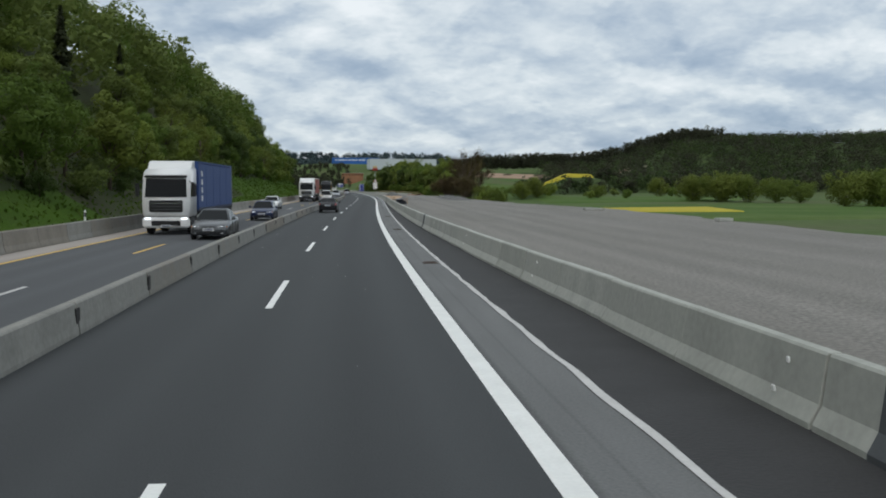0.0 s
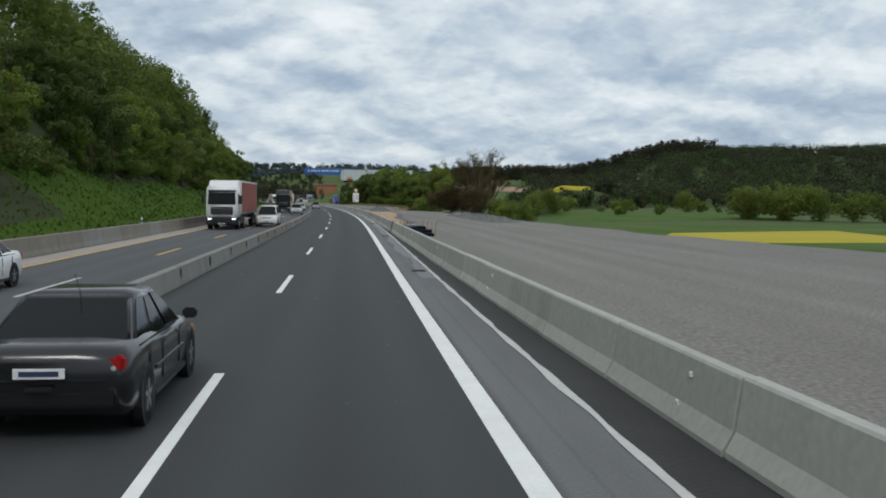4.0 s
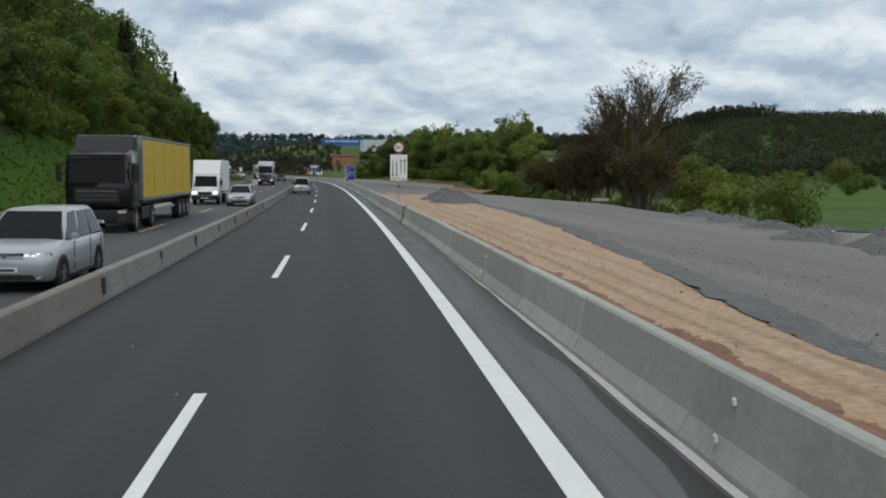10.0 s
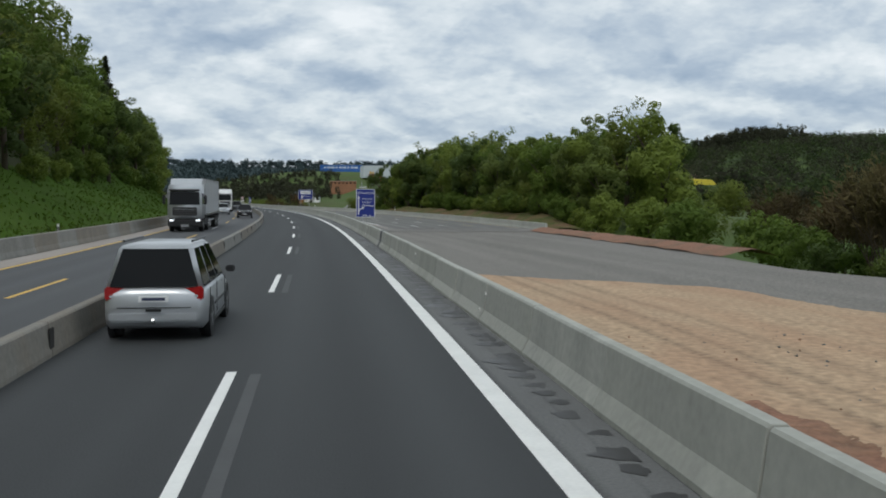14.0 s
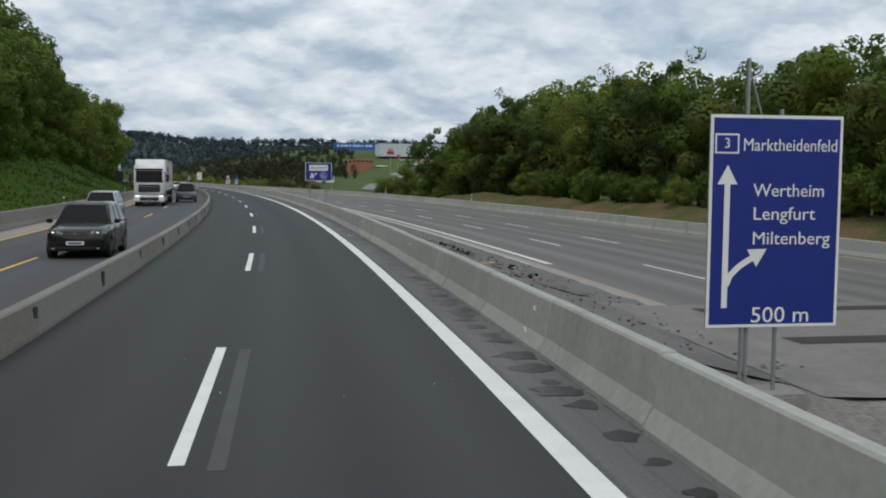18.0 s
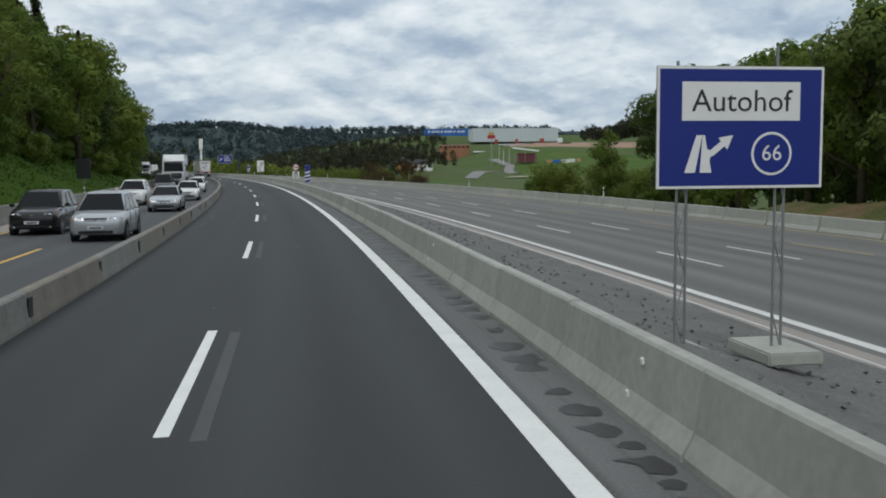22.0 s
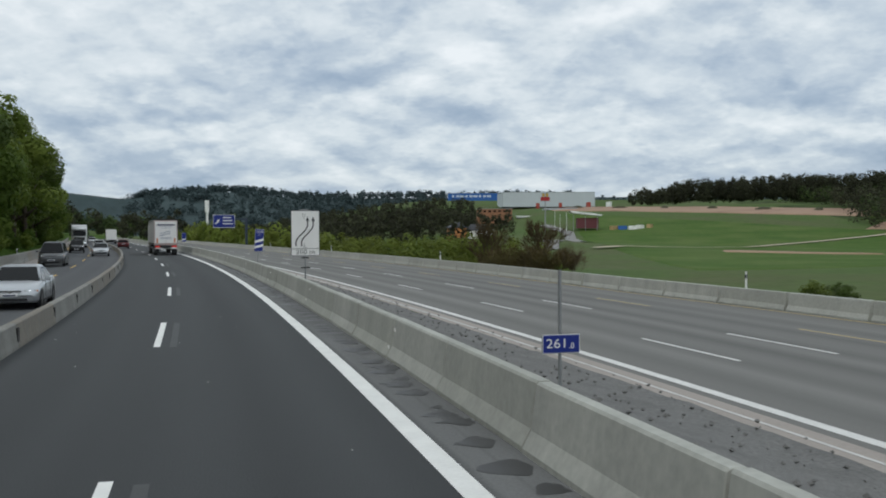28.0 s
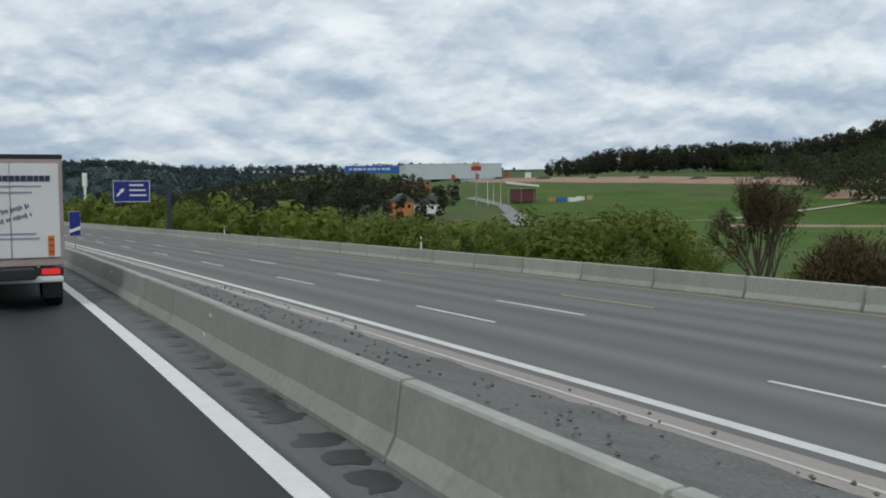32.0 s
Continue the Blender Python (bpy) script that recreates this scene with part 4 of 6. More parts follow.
r2 = random.Random(21)
behind = []
for i in range(680):
    s, l = r2.uniform(-80, 980), -r2.uniform(37, 66)
    p = P(s, l)
    behind.append((p.x, p.y, r2.uniform(15, 21) * TALL(s) ** 0.6, r2.uniform(4.2, 6.2)))
woods("hillside_woods", "dense mixed woods covering the upper slope", LEAF_B, behind[:430], 0.7, 420)
woods("hillside_woods", "fresh green woods on the upper slope", LEAF_A, behind[430:], 0.7, 420)
under = []
for i in range(520):
    s = r2.uniform(-80, 960)
    p = P(s, -r2.uniform(26.5, 38) + NEARER(s))
    under.append((p.x, p.y, r2.uniform(1.2, 3.2), r2.uniform(1.2, 2.2)))
# dark leaf colour here stands in for the shade below the crowns
woods("undergrowth", "green undergrowth of shrubs and brambles on the slope", LEAF_B, under, 0.34, 200)

# right side: bushes and trees round the yard and the valley
for s, l, k, sc in ((296, 33, "i", 1.15), (306, 36, "i", 1.1), (313, 31, "i", 1.1), (317, 39, "h", 1.08), (322, 33, "i", 1.0), (329, 30, "i", 0.9), (334, 41, "h", 1.0), (326, 44, "h", 0.9), (305, 34, "f", 0.7), (311, 33, "f", 0.8), (318, 31, "f", 0.7), (325, 30, "f", 0.8), (332, 30, "f", 0.7), (299, 36, "f", 0.7), (339, 31, "f", 0.9), (300, 31.5, "k", 0.8), (307, 31, "k", 0.75), (313.5, 29.8, "k", 0.7), (320, 29, "k", 0.8), (327, 28.6, "k", 0.7), (334, 28.8, "k", 0.8), (322, 40, "i", 1.05), (330, 38, "i", 1.05), (312, 38, "i", 1.1), (290, 40, "f", 1.3), (284, 44, "g", 1.0), (301, 42, "g", 1.1),
                    (345, 32, "f", 1.0), (352, 34, "f", 1.2), (360, 31, "f", 1.2), (368, 35, "g", 0.9), (376, 34, "f", 1.3), (384, 36, "c", 0.6), (392, 35, "f", 1.4), (400, 39, "b", 0.8), (340, 35, "i", 0.8), (356, 38, "i", 0.8)):
    p = P(s, l)
    plant(k, p.x, p.y, sc)
for i in range(84):
    s = 398 + (i % 42) * 3.65 + rng.uniform(-1.5, 1.5)
    row = i // 42
    p = P(s, 37 + row * 9 + rng.uniform(-2, 2) + 4 * smooth01(500, 540, s))
    plant(rng.choice("bbdabdj"), p.x, p.y, rng.uniform(0.88, 1.12) * (1.58 if row else 1.26) * (1 + 0.15 * smooth01(455, 520, s)))
for i in range(34):
    p = P(399 + i * 3.3, 33.5 + rng.uniform(-0.8, 1.2) + 5 * smooth01(470, 520, 399 + i * 3.3))
    plant(rng.choice("fffg"), p.x, p.y, rng.uniform(0.6, 1.0))
for s, l, k, sc in ((546, 44, "j", 0.6), (574, 46, "g", 0.8), (562, 45, "g", 0.9), (556, 44, "f", 1.0), (580, 52, "i", 0.6), (588, 50, "g", 0.9), (597, 52, "f", 0.9), (578, 44, "f", 0.7), (610, 50, "f", 0.6), (552, 38, "f", 0.7), (536, 36, "f", 0.8),
(758.3, 41.4, "b", 0.8), (752.1, 43.2, "f", 1.4), (746.0, 43.5, "a", 0.8), (739.8, 44.5, "f", 1.3), (733.7, 43.3, "b", 0.76), (738.9, 49.5, "c", 0.85), (731.7, 49.6, "j", 0.8), (724.0, 46.9, "h", 0.6), (716.5, 49.8, "c", 0.62), (711.4, 51.8, "f", 1.3), (722.6, 51.7, "f", 1.5), (719.5, 46.7, "f", 1.1), (714.4, 44.8, "i", 0.85), (708.3, 45.8, "f", 0.9),
                    (766.5, 42.7, "c", 0.8), (774.8, 43.4, "g", 1.5), (784.2, 44.0, "a", 0.7), (794.4, 41.5, "g", 1.6), (806.9, 43.7, "c", 0.85), (819.2, 40.9, "b", 0.6), (832.7, 40.8, "g", 1.6), (847.0, 38.5, "a", 0.6), (864.6, 37.8, "g", 1.5), (700.2, 43.9, "i", 0.9), (704.2, 40.9, "i", 0.8), (694.2, 43.9, "f", 0.9), (686, 42, "f", 0.7), (670, 44, "f", 0.6), (756.4, 49.1, "f", 1.6), (727.5, 41.7, "f", 1.3), (741.8, 39.4, "f", 1.0)):
    p = P(s, l)
    plant(k, p.x, p.y, sc, tall=1.2 if k == "h" else 1.0)
TOPS = {"k": 5.0, "a": 14, "b": 15, "c": 12, "d": 17, "h": 15, "i": 8.5, "j": 15, "g": 6.5, "f": 5.0}
for s, l, k, top, tall in ((307.1, 35.5, "h", 13.9, 1.0), (568.0, 39.7, "c", 11.0, 1.15), (553.9, 40.1, "b", 13.5, 1.1), (535.4, 38.1, "j", 14.0, 1.1), (741.5, 64.6, "h", 3.6, 1.0), (731.8, 64.4, "i", -0.3, 1.0), (749.9, 55.2, "g", 2.5, 1.0), (746.8, 57.8, "g", 1.9, 1.0), (752.9, 52.2, "g", 1.8, 1.0), (745.6, 42.8, "g", 2.5, 1.0), (689.0, 76.8, "k", -2.5, 0.8), (687.0, 79.3, "k", -2.9, 0.8), (600.0, 46.0, "g", 3.2, 1.0), (606.0, 50.0, "j", 4.5, 1.0), (592.0, 45.0, "g", 2.6, 1.0), (612.0, 47.0, "f", 1.5, 1.0)):
    p = P(s, l)
    plant(k, p.x, p.y, (top - gz(p.x, p.y)) / TOPS[k] / tall, tall=tall)
for x, y, k, sc in ((147, 380, "g", 1.9), (157, 374, "g", 2.1), (151, 388, "g", 1.8), (168, 370, "g", 1.9), (178, 366, "g", 1.7), (162, 384, "g", 1.9), (187, 362, "g", 1.5), (158, 273, "g", 1.9), (168, 268, "g", 2.1), (178, 282, "g", 2.0), (186, 272, "g", 1.8), (172, 280, "g", 1.9), (84, 407, "g", 1.5), (92, 415, "f", 1.6), (76, 400, "g", 1.3), (130, 420, "f", 1.2), (118, 430, "g", 1.1), (110, 410, "f", 1.0),
                    *((90 + 13 * i + 5 * math.sin(i * 2.3), 520 - 2.4 * i + 9 * math.sin(i * 1.7), "kgfkg"[i % 5], 1.3 + 0.45 * math.sin(i * 1.3)) for i in range(24)),
                    (205, 330, "g", 1.3), (215, 300, "f", 1.6), (186, 300, "f", 1.3)):
    plant(k, x, y, sc)

# woods and hedges in the distance
far = []
r3 = random.Random(5)
while len(far) < 1300:
    x, y = r3.uniform(110, 900), r3.uniform(560, 1020)
    if shoulder(x, y) > 2.0 and not (152 < x < 222 and 745 < y < 850):
        far.append((x, y, r3.uniform(9, 14), r3.uniform(7, 10)))
while len(far) < 4200:
    az, rho = radians(r3.uniform(12.5, 50)), 860 + 900 * r3.random() ** 0.8
    x, y = rho * math.sin(az), 80 + rho * math.cos(az)
    if far_ridge(x, y) > 1.0:
        far.append((x, y, r3.uniform(13, 19), r3.uniform(11, 17)))
woods("distant_woods", "dark mixed woods on the rise beyond the valley", WOODS, far[:650] + far[1300:2400], 1.9, 110)
woods("distant_woods", "dark leafless woods along the ridge", WOODS_DARK, far[650:1300] + far[2400:], 1.9, 110)
knoll = [(-100 - abs(r3.gauss(0, 75)) + r3.uniform(0, 105), 1120 + r3.gauss(0, 70), r3.uniform(10, 17), r3.uniform(4, 6)) for _ in range(380)]
woods("knoll_woods", "dark pine woods on a knoll beyond the motorway", WOODS_DARK, knoll, 1.3, 150)
low_trees = []
for i in range(260):
    s, l = r3.uniform(760, 1010), r3.uniform(26, 78)
    p = P(s, l)
    low_trees.append((p.x, p.y, r3.uniform(4, 9), r3.uniform(3, 4.6)))
woods("roadside_woods", "bright green bushes below the motorway's embankment", LEAF_C, low_trees[:140], 0.8, 220)
woods("roadside_woods", "mid-green trees below the motorway's embankment", LEAF_A, low_trees[140:], 0.8, 220)
front = [(r3.uniform(-330, 0), 1900 + r3.uniform(0, 330), r3.uniform(9, 15), r3.uniform(6, 9)) for _ in range(330)]
woods("slope_woods", "dark woods on the slope below the halls", WOODS_DARK, front, 2.0, 100)
ridge2 = []
for _ in range(900):
    u = r3.random()
    x, y = 180 + 400 * u ** 0.9 + r3.uniform(0, 20), 1650 - 220 * u + r3.uniform(0, 110)
    ridge2.append((x, y, r3.uniform(22, 34) * (0.7 if u < 0.06 else 1), r3.uniform(6, 9)))
woods("hilltop_woods", "dark woods along the hilltop behind the meadows", WOODS_DARK, ridge2, 1.7, 150)
farl = [(r3.uniform(-420, -120), r3.uniform(880, 1250), r3.uniform(8, 14), r3.uniform(5, 7)) for _ in range(260)]
farl = [q for q in farl if to_sl(q[0], q[1])[0] > 1030 or abs(to_sl(q[0], q[1])[1]) > 42]
woods("distant_woods", "grey-green woods beside the motorway in the distance", WOODS, farl, 1.6, 110)
# trees of the crest, in the same haze-tinted colour as the hill below
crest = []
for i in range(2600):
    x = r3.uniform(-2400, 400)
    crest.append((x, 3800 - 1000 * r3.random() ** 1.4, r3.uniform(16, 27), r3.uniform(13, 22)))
woods("crest_woods", "wooded crest on the horizon, distance haze put into its blue-grey colour", HAZED_HILL, crest, 6.0, 45)

blades_v, blades_f = [], []
r4 = random.Random(8)
for _ in range(42000):
    if r4.random() < 0.8:
        p = P(r4.uniform(-20, 760), -15.4 - r4.random() ** 1.2 * 11)
    else:
        p = P(r4.uniform(396, 560), r4.uniform(27.5, 36))
    z = gz(p.x, p.y) - 0.03
    h, a = r4.uniform(0.08, 0.30), r4.uniform(0, 6.28)
    w = r4.uniform(0.05, 0.14)
    k = len(blades_v)
    dx, dy = math.cos(a) * w, math.sin(a) * w
    lx, ly = r4.uniform(-.15, .15), r4.uniform(-.15, .15)
    blades_v += [(p.x - dx, p.y - dy, z), (p.x + dx, p.y + dy, z), (p.x + dx * .5 + lx, p.y + dy * .5 + ly, z + h), (p.x - dx * .6 + lx, p.y - dy * .6 + ly, z + h * .8)]
    blades_f.append((k, k + 1, k + 2, k + 3))
tagged(new("grass", raw_mesh("grass", blades_v, blades_f, mat("grass_tufts", (0.080, 0.140, 0.018), 0.8, 0.3, 0.3, 0.0, fine=3, tint=(0.065, 0.095, 0.022), island=0.5, transl=0.3, spec=0.1))), "tufts of rough grass on the verges", "grass", kind="stuff")

# ---- vehicles ----
def paint(name, colour, metal=0.3, rough=0.3):
    return mat(name, colour, rough, 0.05, 1.5, 0.0, metal=metal, coat=0.3)


GLASS = mat("tinted_glass", (0.006, 0.007, 0.008), 0.05, 0.05, 1.0, spec=0.16)
SEAM = mat("panel_gap", (0.015, 0.015, 0.016), 0.8, 0.1, 4.0)
CHROME = mat("bright_metal", (0.55, 0.56, 0.57), 0.25, 0.05, 3.0, metal=1.0)
RIM = mat("alloy_rim", (0.42, 0.43, 0.44), 0.35, 0.08, 4.0, metal=0.9)
LAMP = mat("headlamp", (0.85, 0.88, 0.92), 0.15, 0.02, 3.0, emit=1.3)
LAMP_OFF = mat("headlamp_off", (0.60, 0.62, 0.64), 0.12, 0.05, 3.0, metal=0.3)
TAIL = mat("tail_lamp", (0.32, 0.012, 0.012), 0.25, 0.08, 4.0)
BRAKE = mat("lit_tail_lamp", (0.62, 0.03, 0.025), 0.3, 0.05, 4.0, emit=0.45)
PLATE = mat("number_plate", (0.75, 0.76, 0.76), 0.5, 0.04, 4.0)
GREY_PLASTIC = mat("grey_plastic", (0.06, 0.06, 0.062), 0.5, 0.1, 3.0)
INK = mat("dark_print", (0.03, 0.04, 0.09), 0.6, 0.05, 4.0)
ORANGE = mat("reflective_orange", (0.62, 0.20, 0.03), 0.5, 0.08, 4.0)
DARK = mat("dark_chassis", (0.022, 0.022, 0.023), 0.7, 0.15, 3.0)


def pane(corners, inset=0.06, off=0.012, thick=0.02, bm=None):
    """A thin slab laid on a four-cornered face, set in from its edges."""
    bm = bm or bmesh.new()
    c = [Vector(q) for q in corners]
    mid = sum(c, Vector()) / 4
    n = (c[1] - c[0]).cross(c[3] - c[0]).normalized()
    ins = [q + (mid - q).normalized() * min(inset * 1.6, (mid - q).length * 0.45) for q in c]
    lo, hi = [bm.verts.new(q - n * thick) for q in ins], [bm.verts.new(q + n * off) for q in ins]
    bm.faces.new(hi)
    bm.faces.new(lo[::-1])
    for i in range(4):
        j = (i + 1) % 4
        bm.faces.new((lo[i], lo[j], hi[j], hi[i]))
    return bm


def wheel(parent, x, y, r, w, side, material=None):
    bm = bmesh.new()
    n = 20
    prof = [(r * 0.62, -w / 2), (r * 0.94, -w / 2), (r, -w * 0.36), (r, w * 0.36), (r * 0.94, w / 2), (r * 0.62, w / 2)]
    rings = [[bm.verts.new((b, a * math.cos(t), a * math.sin(t))) for a, b in prof] for t in [2 * math.pi * i / n for i in range(n)]]
    for i in range(n):
        for j in range(len(prof)):
            k = (j + 1) % len(prof)
            bm.faces.new((rings[i][j], rings[i][k], rings[(i + 1) % n][k], rings[(i + 1) % n][j]))
    bmesh.ops.recalc_face_normals(bm, faces=bm.faces)
    tyre_ob = part("wheel", bm, RUBBER, parent, m=pose(x, y, r))
    bm = tube((side * (w * 0.30), 0, 0), (side * (w * 0.46), 0, 0), r * 0.63, r * 0.60, 16)
    for i in range(5):
        a = 2 * math.pi * i / 5
        box(w * 0.08, r * 0.16, r * 0.5, (side * w * 0.48, -math.sin(a) * r * 0.32, math.cos(a) * r * 0.32), bm=bm, rot=Euler((a, 0, 0)).to_matrix())
    part("rim", bm, material or RIM, tyre_ob)


def car(name, label, colour_mat, L, W, H, belt, deck, nose, base, roof, group="", lit=True, rails=False, trim=False, tow=False):
    """A car facing +y. base and roof: ranges of the cabin along the length, as fractions, at the belt and at the roof."""
    t = thing(name, label, "car", group)
    h = W / 2
    st = [(-.50, .46, deck - .16, .83), (-.488, .30, deck - .04, .93), (-.44, .22, deck, .985), (-.25, .20, deck, 1), (-.05, .20, belt, 1), (.14, .20, belt, 1), (.26, .20, belt - .02, .995),
          (.38, .21, nose * .45 + belt * .55 - .03, .975), (.455, .24, nose, .93), (.488, .30, nose - .07, .86), (.50, .40, nose - .16, .78)]
    bm = bmesh.new()
    rings = []
    for y, lo, hi, w in st:
        m = (lo + hi) / 2
        half = [(w * h * .90, lo), (w * h * .99, lo + .10), (w * h, m), (w * h * .985, hi - .12), (w * h * .90, hi - .015), (w * h * .45, hi + .012)]
        sec = half + [(-a, b) for a, b in reversed(half)]
        rings.append([bm.verts.new((a, y * L, b)) for a, b in sec])
    n = len(rings[0])
    for i in range(len(rings) - 1):
        for j in range(n):
            k = (j + 1) % n
            bm.faces.new((rings[i][j], rings[i][k], rings[i + 1][k], rings[i + 1][j]))
    bm.faces.new(rings[0])
    bm.faces.new(rings[-1][::-1])
    bmesh.ops.recalc_face_normals(bm, faces=bm.faces)
    part("body", bm, colour_mat, t, smooth=True)
    # cabin
    zb, wb, wt = belt - .05, h * .92, h * .70
    lo = [Vector((sx * wb, y * L, zb)) for sx, y in ((1, base[0]), (1, base[1]), (-1, base[1]), (-1, base[0]))]
    hi = [Vector((sx * wt, y * L, H - .05)) for sx, y in ((1, roof[0]), (1, roof[1]), (-1, roof[1]), (-1, roof[0]))]
    bm = bmesh.new()
    a, b = [bm.verts.new(q) for q in lo], [bm.verts.new(q) for q in hi]
    top = [bm.verts.new((q.x * .8, q.y * .0 + (q.y * .93 + (hi[0].y + hi[1].y) / 2 * .07), H)) for q in hi]
    for i in range(4):
        j = (i + 1) % 4
        bm.faces.new((a[i], a[j], b[j], b[i]))
        bm.faces.new((b[i], b[j], top[j], top[i]))
    bm.faces.new(top)
    bm.faces.new(a[::-1])
    bmesh.ops.recalc_face_normals(bm, faces=bm.faces)
    bmesh.ops.bevel(bm, geom=bm.edges[:], offset=.03, segments=2, affect="EDGES", clamp_overlap=True)
    part("cabin", bm, colour_mat, t, smooth=True)
    part("windscreen", pane((lo[1], lo[2], hi[2], hi[1]), .05), GLASS, t)
    part("rear_window", pane((lo[3], lo[0], hi[0], hi[3]), .05), GLASS, t)
    for sx, (p0, p1, q0, q1) in ((1, (lo[0], lo[1], hi[0], hi[1])), (-1, (lo[3], lo[2], hi[3], hi[2]))):
        for u0, u1 in ((.04, .33), (.36, .64), (.67, .97)) if L > 4.5 or H > 1.6 else ((.06, .48), (.52, .96)):
            c = (p0.lerp(p1, u0), p0.lerp(p1, u1), q0.lerp(q1, u1), q0.lerp(q1, u0))
            part("side_window", pane(c if sx > 0 else (c[1], c[0], c[3], c[2]), .035), GLASS, t)
    # wheels and arches
    r = .32 if H < 1.6 else .35
    for y in (-.31, .32):
        for sx in (1, -1):
            part("wheel_arch", tube((sx * (h - .10), y * L, r), (sx * (h + .005), y * L, r), r + .06, r + .05, 18), BLACK, t)
            wheel(t, sx * (h - .10), y * L, r, .21, sx)
    zl = nose - .13
    # panel gaps: doors, bonnet and tailgate
    for sx in (1, -1):
        for y in (base[1] - .10, (base[0] + base[1]) / 2 - .03, base[0] + .12):
            part("door_gap", box(.012, .014, belt - .42, (sx * (h + .001), y * L, (belt + .30) / 2)), SEAM, t)
        part("sill_trim", box(.03, L * .44, .07, (sx * (h - .012), 0, .25), .01), BLACK, t)
        part("side_moulding", box(.022, L * .40, .05, (sx * (h + .004), -.01 * L, .56), .008), BLACK if trim else colour_mat, t)
        part("window_line", box(.018, L * (base[1] - base[0]) * .86, .022, (sx * h * .945, (base[0] + base[1]) / 2 * L, belt - .012), .004), SEAM, t)
    part("tailgate_gap", box(W * .70, .012, .014, (0, -L * .502, deck - .34 if H < 1.6 else .62)), SEAM, t)
    part("rear_bumper_trim", box(W * .15, .05, .045, (0, -L * .516, .58), .01), BLACK, t)
    part("wiper", box(.50, .018, .018, (-.1, L * base[1] + .02 - .03, belt - .01), rot=Euler((0, .05, .04)).to_matrix()), BLACK, t)
    for sx in (1, -1):
        hl = part("headlight", box(.40, .15, .15, (sx * h * .66, L * .470, zl), .03, rot=Euler((0, 0, -sx * .34)).to_matrix()), LAMP_OFF, t)
        part("lamp_unit", tube((sx * h * .70, L * .470 + .06, zl), (sx * h * .70, L * .470 + .10, zl), .052, .05, 12), LAMP if lit else CHROME, hl)
        part("indicator", box(.10, .10, .09, (sx * h * .88, L * .448, zl + .01), .02, rot=Euler((0, 0, -sx * .5)).to_matrix()), ORANGE, hl)
        part("fog_light", tube((sx * h * .70, L * .478, .36), (sx * h * .70, L * .494, .36), .06, .055, 12), LAMP_OFF, t)
        tl = part("tail_light", box(.34, .12, .25 if H > 1.55 else .17, (sx * h * .755, -L * .482, deck - .17 if H < 1.6 else deck - .13), .03, rot=Euler((0, 0, -sx * .22)).to_matrix()), TAIL, t)
        part("reversing_lamp", box(.22, .125, .05, (sx * h * .73, -L * .484, (deck - .17 if H < 1.6 else deck - .13) - .05), .01, rot=Euler((0, 0, -sx * .22)).to_matrix()), LAMP_OFF, tl)
        part("wing_mirror", box(.20, .10, .14, (sx * (h + .10), L * (base[1] - .045), belt + .06), .03), BLACK if trim else colour_mat, t)
        for y in (-.08, .10):
            part("door_handle", box(.02, .16, .03, (sx * (h * .99), y * L, belt - .13), .005), colour_mat, t)
    for k in range(3):
        part("grille_bar", box(W * .40, .02, .018, (0, L * .492 + .032, zl - .06 + .04 * k), .004), CHROME if k == 2 else GREY_PLASTIC, t)
    part("badge", tube((0, L * .492 + .03, zl), (0, L * .492 + .045, zl), .05, .05, 14), CHROME, t)
    part("grille", box(W * .42, .06, .14, (0, L * .492, zl - .02), .015), BLACK, t)
    part("lower_grille", box(W * .62, .07, .12, (0, L * .492, .36), .02), BLACK, t)
    part("rear_bumper", box(W * .86, .10, .20, (0, -L * .495, .46), .04), colour_mat, t)
    pl = part("number_plate", box(.52, .02, .11, (0, -L * .512, deck - .26 if H < 1.5 else .78), .004), PLATE, t)
    part("print", box(.40, .006, .055, (0, -L * .512 - .012, deck - .26 if H < 1.5 else .78)), INK, pl)
    pl = part("number_plate", box(.52, .02, .11, (0, L * .508, .50), .004), PLATE, t)
    part("print", box(.40, .006, .055, (0, L * .508 + .012, .50)), INK, pl)
    if rails:
        for sx in (1, -1):
            part("roof_rail", tube((sx * wt * .95, roof[0] * L + .25, H + .04), (sx * wt * .95, roof[1] * L - .15, H + .04), .022, .022, 8), BLACK, t)
    if tow:
        part("tow_bar", tube((0, -L * .50, .36), (0, -L * .53, .42), .025, .03, 8), CHROME, t)
    if H < 1.5 and not rails:
        part("aerial", tube((0, roof[0] * L + .1, H - .01), (0, roof[0] * L - .12, H + .22), .006, .004, 5), BLACK, t)
    return t


SILVER = paint("silver_paint", (0.50, 0.52, 0.54), 0.6, 0.32)
WHITE_P = paint("white_car_paint", (0.78, 0.78, 0.77), 0.0, 0.3)
BLACK_P = paint("black_car_paint", (0.012, 0.012, 0.014), 0.1, 0.22)
GREY_P = paint("grey_car_paint", (0.11, 0.115, 0.12), 0.5, 0.3)
BLUE_P = paint("dark_blue_paint", (0.012, 0.022, 0.075), 0.3, 0.28)
SEDAN = dict(L=4.75, W=1.82, H=1.45, belt=.93, deck=1.0, nose=.74, base=(-.40, .22), roof=(-.20, .04))
HATCH = dict(L=4.15, W=1.75, H=1.47, belt=.95, deck=.97, nose=.76, base=(-.47, .26), roof=(-.38, .07))
SUV = dict(L=4.65, W=1.86, H=1.69, belt=1.06, deck=1.07, nose=.92, base=(-.48, .24), roof=(-.40, .06))
